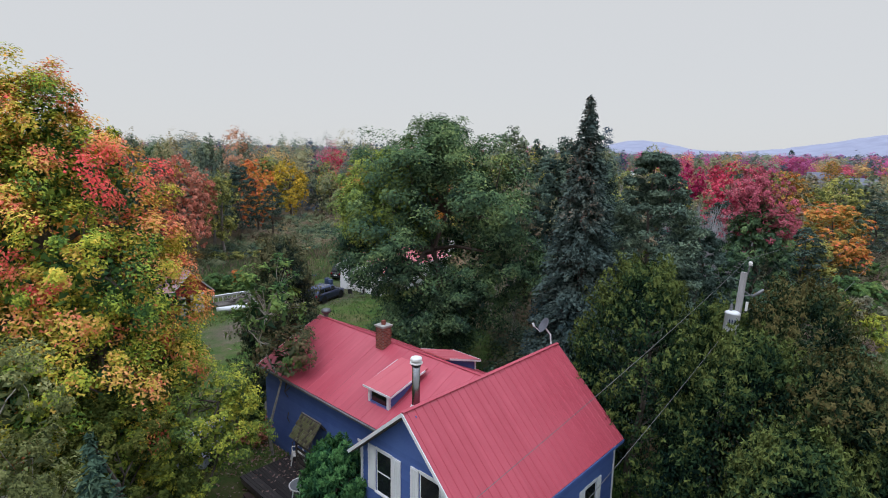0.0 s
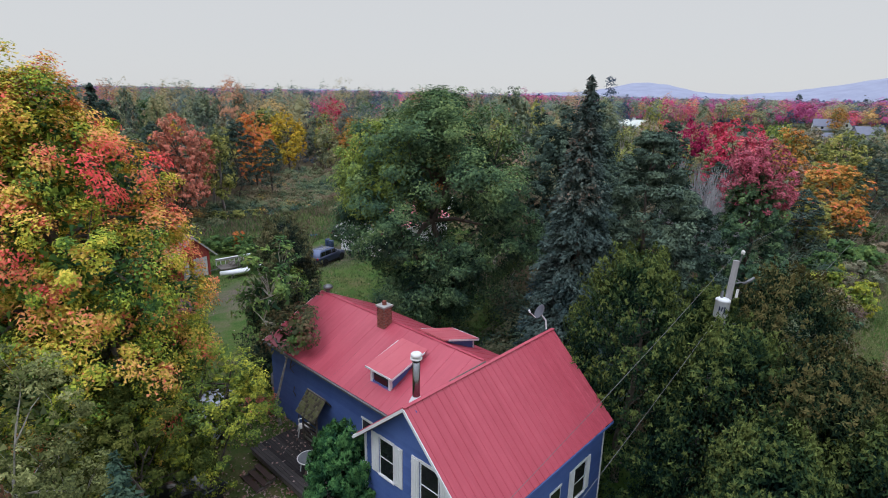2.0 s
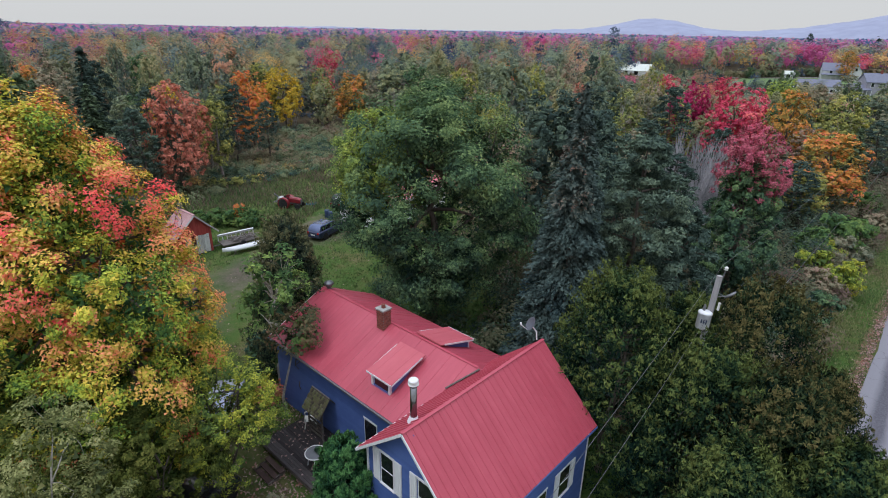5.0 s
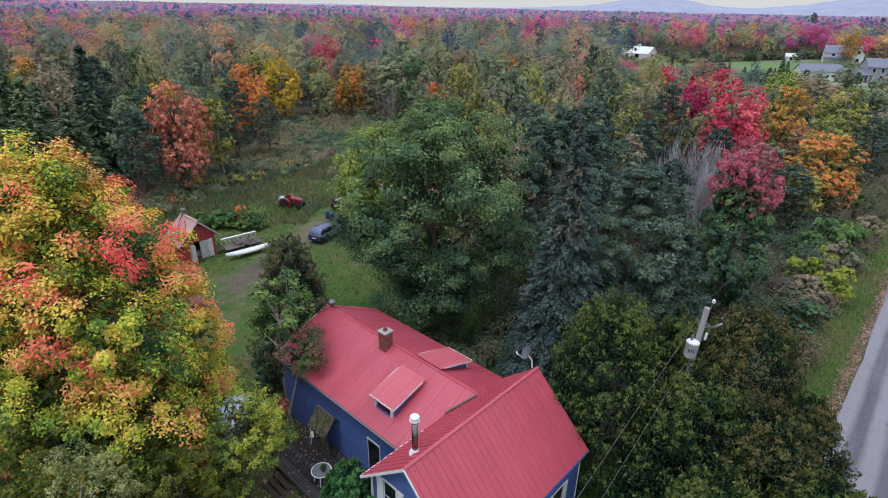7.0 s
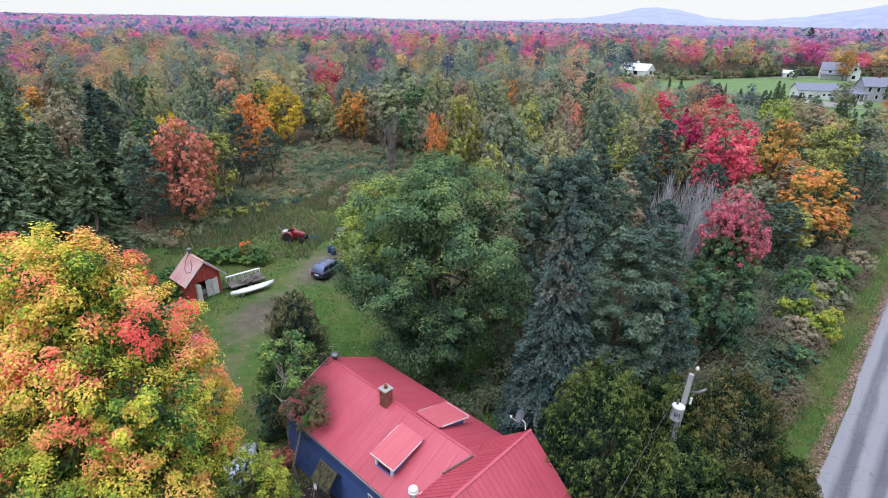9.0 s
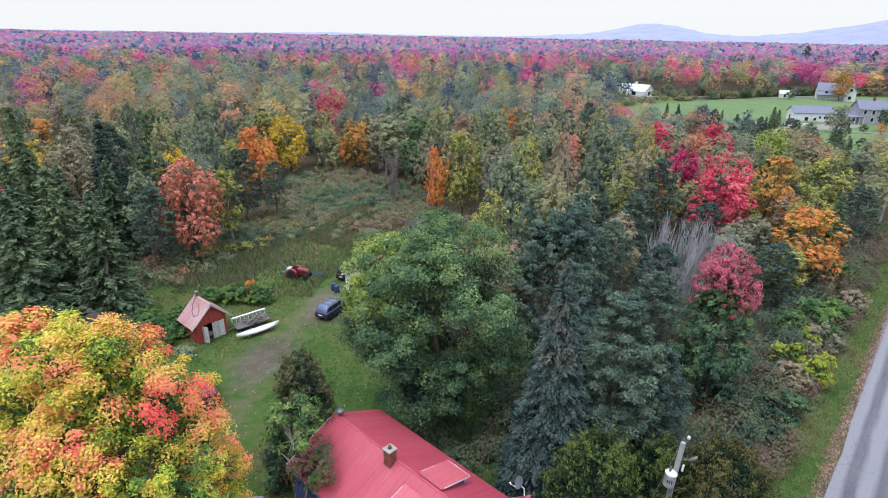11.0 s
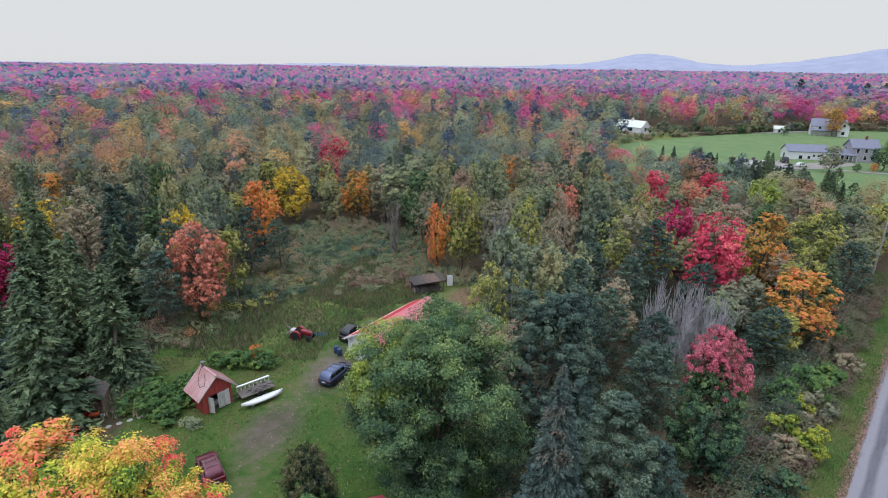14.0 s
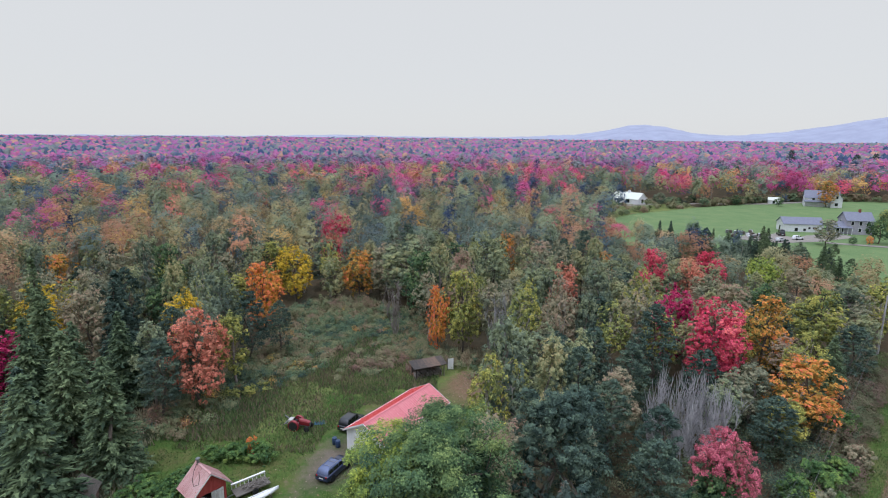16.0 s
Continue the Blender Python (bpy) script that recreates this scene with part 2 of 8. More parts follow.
# Distance haze is put into both palettes as added blue, the far one paler.
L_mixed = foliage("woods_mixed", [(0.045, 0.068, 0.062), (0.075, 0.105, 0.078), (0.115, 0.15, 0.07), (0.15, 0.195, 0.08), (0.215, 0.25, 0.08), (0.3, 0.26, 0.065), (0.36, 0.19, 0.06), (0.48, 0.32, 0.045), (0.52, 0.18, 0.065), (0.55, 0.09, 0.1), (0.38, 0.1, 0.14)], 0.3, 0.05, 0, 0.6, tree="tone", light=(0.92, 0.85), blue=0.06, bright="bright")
L_far_hazed = foliage("woods_far_hazed", [(0.06, 0.09, 0.09), (0.09, 0.125, 0.105), (0.13, 0.165, 0.12), (0.17, 0.2, 0.125), (0.21, 0.22, 0.125), (0.22, 0.2, 0.115), (0.27, 0.165, 0.115), (0.42, 0.26, 0.1), (0.44, 0.17, 0.12), (0.42, 0.13, 0.14), (0.31, 0.13, 0.17)], 0.3, 0.04, 0, 0.5, tree="tone", light=(1.25, 0.4), blue=0.068, bright="bright")
bark = surface("bark", [(0.05, 0.04, 0.033), (0.1, 0.083, 0.07), (0.15, 0.13, 0.11)], 2, 0.9, fine=18, relief=0.6, stretch=(3, 3, 0.6))
bark_pale = surface("bark_pale_birch", [(0.12, 0.1, 0.09), (0.4, 0.37, 0.33), (0.5, 0.47, 0.43)], 3, 0.8, fine=14, relief=0.3, stretch=(1, 1, 2))
bark_silver = surface("bark_silver", [(0.24, 0.23, 0.25), (0.36, 0.35, 0.37), (0.46, 0.44, 0.46)], 2, 0.9, fine=18, relief=0.3)
bark_grey = surface("bark_grey", [(0.15, 0.13, 0.12), (0.25, 0.22, 0.21), (0.33, 0.3, 0.29)], 2, 0.9, fine=18, relief=0.4)

# ---- mesh tools ----
def raw_mesh(name, V, sides, mat=None, tone=None, bright=None, clump=None):
    """A mesh from an array of loose faces (n, sides, 3)."""
    V = np.asarray(V, np.float32)
    sides = V.shape[1] if V.ndim == 3 else sides
    V = V.reshape(-1, sides, 3)
    n = len(V)
    me = bpy.data.meshes.new(name)
    me.vertices.add(n * sides)
    me.vertices.foreach_set("co", V.ravel())
    me.loops.add(n * sides)
    me.loops.foreach_set("vertex_index", np.arange(n * sides, dtype=np.int32))
    me.polygons.add(n)
    me.polygons.foreach_set("loop_start", np.arange(0, n * sides, sides, dtype=np.int32))
    if tone is not None:
        at = me.attributes.new("tone", "FLOAT", "POINT")
        at.data.foreach_set("value", np.repeat(np.asarray(tone, np.float32), sides))
    if clump is not None:
        at = me.attributes.new("clump", "FLOAT", "POINT")
        at.data.foreach_set("value", np.repeat(np.asarray(clump, np.float32), sides))
    if bright is not None:
        at = me.attributes.new("bright", "FLOAT", "POINT")
        at.data.foreach_set("value", np.repeat(np.asarray(bright, np.float32), sides))
    if mat:
        me.materials.append(mat)
    me.update(calc_edges=True)
    return me


def index_mesh(name, V, F, mat=None):
    me = bpy.data.meshes.new(name)
    me.from_pydata([tuple(v) for v in np.asarray(V).tolist()], [], [tuple(f) for f in np.asarray(F).tolist()])
    if mat:
        me.materials.append(mat)
    me.update()
    return me


def unit(v):
    return v / np.maximum(np.linalg.norm(v, axis=-1, keepdims=True), 1e-9)


def leaves(C, N, size, rng, stretch=1.5, along=None, wild=0.8):
    """Pointed leaves at C, facing about N, with long axis about along (or any)."""
    n = len(C)
    N = unit(N + rng.normal(0, wild, (n, 3)))
    T = rng.normal(0, 1, (n, 3)) if along is None else along + rng.normal(0, 0.35, (n, 3))
    A = unit(np.cross(np.cross(N, T), N))
    B = np.cross(N, A)
    s = (size * rng.uniform(0.6, 1.3, n))[:, None]
    return np.stack([C - A * s * stretch * 0.8 + B * s * 0.95, C - A * s * stretch * 0.8 - B * s * 0.95, C + A * s * stretch * 1.2], 1)


def tube(points, radii, sides=5):
    """Quads of a tapered tube through the points."""
    P, R = np.array(points, float), np.array(radii, float)
    D = unit(np.gradient(P, axis=0))
    ref = np.where(np.abs(D[:, 2:3]) > 0.9, [[1.0, 0, 0]], [[0, 0, 1.0]])
    X = unit(np.cross(D, ref))
    Y = np.cross(D, X)
    a = np.linspace(0, 2 * np.pi, sides, endpoint=False)
    ring = P[:, None] + R[:, None, None] * (np.cos(a)[None, :, None] * X[:, None] + np.sin(a)[None, :, None] * Y[:, None])
    nxt = np.roll(ring, -1, 1)
    return np.stack([ring[:-1], nxt[:-1], nxt[1:], ring[1:]], 2).reshape(-1, 4, 3)


def bend(a, b, k, rng, sag=0.0):
    a, b = np.array(a, float), np.array(b, float)
    t = np.linspace(0, 1, k)[:, None]
    p = a + (b - a) * t + rng.normal(0, 0.04, (k, 3)) * np.linalg.norm(b - a) * np.sin(np.pi * t)
    p[:, 2] += sag * np.sin(np.pi * t[:, 0]) * np.linalg.norm(b - a)
    return p


def spread_ways(n, rng, jitter=0.25):
    """About n directions, evenly spread with some jitter."""
    i = np.arange(n) + 0.5
    z, a = 1 - 2 * i / n, i * 2.399963 + rng.uniform(0, 6.28)
    d = np.stack([np.sqrt(1 - z * z) * np.cos(a), np.sqrt(1 - z * z) * np.sin(a), z], 1)
    return unit(d + rng.normal(0, jitter, (n, 3)))


def broadleaf(seed, h, r, low, clumps, per, leaf, limbs=10, top=1.0, trunk_r=None, stems=1, fat=(0.15, 0.27), tall=0.75, under=-0.55, uneven=1.0, open_=0.0, turning=0.0, skirt=1.0):
    """Trunk and crown of a broad-leaved tree: boughs that bulge out of the crown, each hung with clumps of leaves. low: where the crown begins, of h."""
    rng = np.random.default_rng(seed)
    z0 = h * low
    cz, rz = (h + z0) / 2, (h - z0) / 2
    count = int(np.clip(clumps / 11, 9, 46))
    way = spread_ways(count, rng)
    way = way[way[:, 2] > under - 0.1]
    count = len(way)
    lr = np.clip(0.67 * math.sqrt(4 * math.pi / count), 0.24, 0.5) * rng.uniform(0.75, 1.2, count)
    far = (1 - lr * 0.85) * (1 + 0.16 * uneven * rng.normal(0, 1, count).clip(-1.5, 1.2))
    far = np.where(way[:, 2] > 0.8, np.minimum(far, 1 - lr * 0.85), far)
    wide = np.where(way[:, 2] > 0, 1 - (1 - top) * way[:, 2], 1 + (1 - skirt) * way[:, 2])
    B = np.stack([way[:, 0] * r * far * wide, way[:, 1] * r * far * wide, cz + way[:, 2] * rz * far], 1)
    size = np.array([1, 1, np.clip(rz / r, 0.7, 1.5)])
    b = rng.integers(0, count, clumps)
    d = unit(rng.normal(0, 1, (clumps, 3)) + 1.0 * way[b] + [0, 0, 0.45])
    C = B[b] + d * (lr[b] * r * rng.uniform(0.62, 1.02, clumps))[:, None] * size
    loose = rng.uniform(0, 1, clumps) < 0.12
    C[loose] = B[b][loose] * [0.8, 0.8, 1] + rng.normal(0, 0.12 * r, (loose.sum(), 3))
    C[:, 2] = np.clip(C[:, 2], z0 + 0.2, h - 0.1)
    cr = rng.uniform(*fat, clumps) * r * 0.9
    k = np.repeat(np.arange(clumps), per)
    q = unit(rng.normal(0, 1, (clumps * per, 3)) + 0.55 * d[k] + [0, 0, 0.4])
    P = C[k] + q * (cr[k] * rng.uniform(0.45, 1.15, clumps * per))[:, None] * [1, 1, 0.55 + 0.25 * tall]
    crown = leaves(P, q * 0.55 + d[k] * 0.6 + [0, 0, 0.5], leaf, rng, wild=0.3)
    tint = np.repeat(rng.uniform(-0.5, 0.5, clumps) * 0.65 + rng.uniform(-0.5, 0.5, count)[b] * 0.6, per)
    if turning:
        tip = np.linalg.norm((C - [0, 0, cz]) / [r, r, rz], axis=1)
        tint = tint * 0.75 + np.repeat(turning * (tip - 0.72) * np.clip(0.35 + (C[:, 2] - z0) / (h - z0), 0.3, 1.1), per)
    # Added inner leaves block light; their darkest tint puts shade into the crown's inside.
    inner = int(clumps * per * 0.07 * (1 - open_))
    j = rng.integers(0, count, inner)
    I = B[j] + unit(rng.normal(0, 1, (inner, 3))) * (lr[j] * r * rng.uniform(0, 0.72, inner))[:, None] * size
    I[:, 2] = np.maximum(I[:, 2], z0 + 0.2)
    crown = np.concatenate([crown, leaves(I, rng.normal(0, 1, (inner, 3)) + [0, 0, 0.6], leaf * 2.2, rng)])
    tint = np.concatenate([tint, np.full(inner, -0.5)])
    T = []
    tr = trunk_r or h * 0.017
    for s in range(stems):
        foot = np.array([0, 0, -0.1]) if stems == 1 else np.array([*rng.normal(0, 0.35, 2), -0.1])
        tip = np.array([*rng.normal(0, 0.06 * r if stems == 1 else 0.3 * r, 2), z0 + (h - z0) * 0.75])
        body = bend(foot, tip, 7, rng)
        T.append(tube(body, np.linspace(tr / stems ** 0.5, tr * 0.2, 7), 6))
        for i in rng.choice(clumps, min(limbs // stems, clumps), False):
            m = int(np.clip(np.searchsorted(body[:, 2], C[i][2] - 0.5 * np.linalg.norm(C[i][:2])), 1, 5))
            mid = B[b[i]]
            limb = bend(body[m], mid, 4, rng, 0.08)
            T.append(tube(limb, np.linspace(tr * 0.42, tr * 0.16, 4), 4))
            T.append(tube(bend(mid, C[i], 3, rng, 0.05), np.linspace(tr * 0.16, tr * 0.06, 3), 3))
    return crown, np.concatenate(T), None, tint


def conifer(seed, h, r, whorls, per, leaf, low=0.06, droop=0.22, fine=1.0, power=0.85, reach=(0.75, 1.12)):
    """Spruce: whorls of drooping boughs with short needles, on one straight stem."""
    rng = np.random.default_rng(seed)
    P, N, A = [], [], []
    z = h * (low + (0.985 - low) * np.linspace(0, 1, whorls) ** 0.92)
    for zi in z:
        L0 = r * (1 - (zi / h - low * 0.5)) ** power
        for b in range(per):
            a = rng.uniform(0, 2 * np.pi)
            L = L0 * rng.uniform(*reach)
            m = max(2, int(L / (leaf * 1.5) * fine))
            s = np.linspace(0.25, 1, m) * L
            o = np.array([np.cos(a), np.sin(a), 0])
            for side in (-1, 0, 1):
                w = side * (L - s) * 0.3 + rng.normal(0, 0.04 * L, m)
                p = o * s[:, None] + np.array([-o[1], o[0], 0]) * w[:, None]
                p[:, 2] = zi + L * 0.12 - droop * s ** 1.25 + rng.normal(0, 0.05, m) - 0.1 * abs(side)
                P.append(p)
                N.append(np.tile(o * 0.35 + [0, 0, 1], (m, 1)))
                A.append(np.tile(o + np.array([-o[1], o[0], 0]) * side * 0.6 + [0, 0, -droop], (m, 1)))
    crown = leaves(np.concatenate(P), np.concatenate(N), leaf, rng, 1.7, np.concatenate(A), 0.5)
    stem = tube(bend((0, 0, -0.1), (0, 0, h * 0.97), 6, rng), np.linspace(h * 0.016, 0.02, 6), 6)
    return crown, stem


def pine(seed, h, r, low, clumps, per, leaf, bare=8):
    """Pine: flattened tufted plates on level limbs round a stem that shows."""
    rng = np.random.default_rng(seed)
    z = h * (low + (1 - low) * rng.uniform(0, 1, clumps) ** 0.85)
    f = (z / h - low) / (1 - low)
    R = r * (0.45 + 0.55 * np.sin(np.pi * np.clip(0.25 + 0.62 * (1 - f), 0, 1))) * (1 - f ** 3 * 0.75)
    a, s = rng.uniform(0, 2 * np.pi, clumps), rng.uniform(0.3, 0.95, clumps) ** 0.7
    C = np.stack([np.cos(a) * R * s, np.sin(a) * R * s, z - 0.35], 1)
    cr = r * rng.uniform(0.17, 0.3, clumps) * (1 - 0.5 * f)
    q = unit(rng.normal(0, 1, (clumps * per, 3)) + [0, 0, 0.5])
    k = np.repeat(np.arange(clumps), per)
    P = C[k] + q * (cr[k] * rng.uniform(0.4, 1, clumps * per))[:, None] * [1, 1, 0.5]
    crown = leaves(P, q + [0, 0, 0.7], leaf, rng, 1.9, q * 1.0 + [0, 0, 0.3], 0.6)
    body = bend((0, 0, -0.1), (0, 0, h * 0.95), 7, rng)
    T = [tube(body, np.linspace(h * 0.015, 0.03, 7), 6)]
    for i in rng.choice(clumps, min(clumps, 14), False):
        T.append(tube(bend((0, 0, max(0.5, C[i][2] - 0.3)), C[i], 3, rng), [0.07, 0.05, 0.02], 4))
    for i in range(bare):
        zz, aa, ll = h * rng.uniform(0.12, max(0.2, low + 0.1)), rng.uniform(0, 6.28), r * rng.uniform(0.3, 0.7)
        T.append(tube(bend((0, 0, zz), (np.cos(aa) * ll, np.sin(aa) * ll, zz + rng.uniform(-0.3, 0.2)), 3, rng), [0.04, 0.025, 0.01], 3))
    return crown, np.concatenate(T)


def cedar(seed, h, r, count, leaf, waist=0.32, boughs=150, tight=0.8):
    """Arborvitae: many upright plumes of sprays on a rounded cone, widest at the waist."""
    rng = np.random.default_rng(seed)
    f = rng.uniform(0.02, 0.97, boughs) ** 0.85
    ang = rng.uniform(0, 2 * np.pi, boughs)
    prof = np.where(f < waist, 0.75 + 0.25 * f / waist, np.cos((f - waist) / (1 - waist) * np.pi / 2) ** 0.7)
    lobes = 1 + 0.14 * np.sin(3 * ang + seed) + 0.08 * np.sin(5 * ang + 7 * f)
    rr = r * prof * lobes * rng.uniform(tight, 1.0, boughs) * 0.86
    C = np.stack([np.cos(ang) * rr, np.sin(ang) * rr, f * h * 0.93], 1)
    out = np.stack([np.cos(ang) * 0.55, np.sin(ang) * 0.55, np.ones(boughs)], 1)
    out = unit(out + rng.normal(0, 0.15, (boughs, 3)))
    k = rng.integers(0, boughs, count)
    t = rng.uniform(0, 1, count)
    plume = r * rng.uniform(0.28, 0.5, boughs)
    spread = (np.sin(np.pi * np.clip(t * 0.9 + 0.12, 0, 1)) * plume[k] * 0.33)[:, None]
    q = unit(rng.normal(0, 1, (count, 3)))
    P = C[k] + out[k] * (t * plume[k])[:, None] + q * spread
    away = P * [1, 1, 0]
    crown = leaves(P, unit(away) * 0.7 + q * 0.6 + [0, 0, 0.3], leaf, rng, 2.3, out[k] + q * 0.5, 0.4)
    T = [tube(bend((0, 0, -0.1), (0, 0, h * 0.85), 5, rng), np.linspace(h * 0.02, 0.02, 5), 5)]
    for i in range(14):
        a, z = rng.uniform(0, 6.28), h * rng.uniform(0.1, 0.7)
        T.append(tube(bend((0, 0, z), (np.cos(a) * r * 0.7, np.sin(a) * r * 0.7, z + 0.5), 3, rng), [0.05, 0.03, 0.015], 3))
    # Pale new growth at plume tips; darker bases also put gap shade into colour.
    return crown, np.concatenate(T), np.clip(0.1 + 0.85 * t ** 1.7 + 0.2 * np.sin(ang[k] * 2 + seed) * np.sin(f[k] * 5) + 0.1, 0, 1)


def bare_tree(seed, h, r, stems, twigs):
    """Leafless tree: forking stems that fan upwards with many twigs."""
    rng = np.random.default_rng(seed)
    T, W = [], []
    for s in range(stems):
        tip = np.array([*(rng.normal(0, 0.3, 2) * r), h * rng.uniform(0.7, 1)])
        body = bend((*rng.normal(0, 0.12, 2), -0.1), tip, 6, rng)
        T.append(tube(body, np.linspace(h * 0.011, 0.015, 6), 5))
        for i in range(twigs):
            j = rng.integers(1, 6)
            p = body[j]
            e = p + np.array([*(rng.normal(0, 0.13, 2) * r), rng.uniform(0.6, 0.3 * h)])
            W.append(tube(bend(p, e, 3, rng), [0.04, 0.028, 0.012], 3))
    return np.concatenate(W), np.concatenate(T)


def tree_proto(kind, pair):
    """Meshes of crown and trunk, to be shared by alike trees."""
    return raw_mesh(kind + "_crown", pair[0], 4, L_green, pair[2] if len(pair) > 2 else None, clump=pair[3] if len(pair) > 3 else None), raw_mesh(kind + "_trunk", pair[1], 4, bark)


def plant(name, proto, at, leaf, wood, label, category="tree", group="", turn=0.0, scale=(1, 1, 1)):
    """A tree: an empty at its foot that carries trunk and crown."""
    foot = new(name)
    foot.matrix_world = Matrix.LocRotScale(Vector(at), Euler((0, 0, turn)), Vector(scale))
    for piece, me, mt in (("crown", proto[0], leaf), ("trunk", proto[1], wood)):
        ob = new(piece, me)
        ob.parent = foot
        ob.material_slots[0].link = "OBJECT"
        ob.material_slots[0].material = mt
    return tagged(foot, label, category, group)

# ---- ground, road, distance ----
ROAD_AT, ROAD_DIR, ROAD_W = np.array([18.0, 21.0]), np.array([0.651, 0.759]), 6.6
ROAD_N = np.array([0.759, -0.651])


def side_of_road(x, y):
    """Metres to the right of the road's near edge."""
    return (x - ROAD_AT[0]) * ROAD_N[0] + (y - ROAD_AT[1]) * ROAD_N[1]


def track_distance(x, y, line):
    """Metres from a poly-line."""
    best = np.full(np.shape(x), 1e9)
    for (ax, ay), (bx, by) in zip(line[:-1], line[1:]):
        dx, dy = bx - ax, by - ay
        t = np.clip(((x - ax) * dx + (y - ay) * dy) / (dx * dx + dy * dy), 0, 1)
        best = np.minimum(best, np.hypot(x - ax - t * dx, y - ay - t * dy))
    return best


def inside(x, y, poly):
    r = np.zeros(np.shape(x), bool)
    for (ax, ay), (bx, by) in zip(poly, poly[1:] + poly[:1]):
        if ay != by:
            r ^= ((ay > y) != (by > y)) & (x < (bx - ax) * (y - ay) / (by - ay) + ax)
    return r


def ragged(x, y):
    """An uneven edge, some metres to either side."""
    return 2.2 * np.sin(x * 0.45 + 0.3 * y) + 1.8 * np.sin(x * 0.17 + y * 0.21) + 0.9 * np.sin(x * 1.3 - y * 0.9)


CLEARING = [(-30, 8), (-29, 30), (-33, 44), (-40, 52), (-41, 61), (-38, 67), (-35, 77), (-34, 92), (-36, 106), (-30, 113), (-21, 113), (-9, 103), (-6, 86), (6, 84), (7, 73), (4, 62), (1, 47), (6, 33), (9, 24), (8, 8)]
SCRUB = [(37, 262), (42, 312), (80, 322), (100, 334), (120, 322), (125, 300), (84, 272), (70, 258)]
FIELD = [(50, 196), (60, 232), (70, 258), (84, 272), (125, 300), (180, 330), (215, 338), (310, 332), (700, 330), (420, 160), (190, 60), (92, 92), (86, 118), (84, 150)]
TRACK = [(-17, 32), (-19, 41), (-17.5, 47), (-15.5, 53), (-15, 60), (-12, 66)]
xs = np.concatenate([-np.geomspace(4200, 62, 26), np.linspace(-60, 100, 180), np.linspace(102, 190, 38), np.geomspace(196, 4200, 20)])
ys = np.concatenate([-np.geomspace(900, 22, 12), np.linspace(-20, 130, 170), np.linspace(132.5, 336, 76), np.geomspace(345, 4300, 22)])
GX, GY = np.meshgrid(xs, ys)
off = side_of_road(GX, GY)
GZ = np.zeros_like(GX)
for k, (fx, fy, am) in enumerate(((0.11, 0.07, 0.07), (0.31, 0.27, 0.035), (0.05, 0.13, 0.08))):
    GZ += am * np.sin(GX * fx + k) * np.sin(GY * fy + 2 * k)
GZ *= np.clip((np.hypot(GX, GY - 30) - 8) / 40, 0.25, 1) * (np.abs(off - 3.3) > 4.5)
GZ -= 0.12 * np.exp(-((off + 1.6) / 1.0) ** 2)
GZ -= 0.05 * ((off > -0.4) & (off < ROAD_W + 0.4))
nx, ny = len(xs), len(ys)
gi = np.arange(nx * ny).reshape(ny, nx)
GF = np.stack([gi[:-1, :-1], gi[:-1, 1:], gi[1:, 1:], gi[1:, :-1]], -1).reshape(-1, 4)


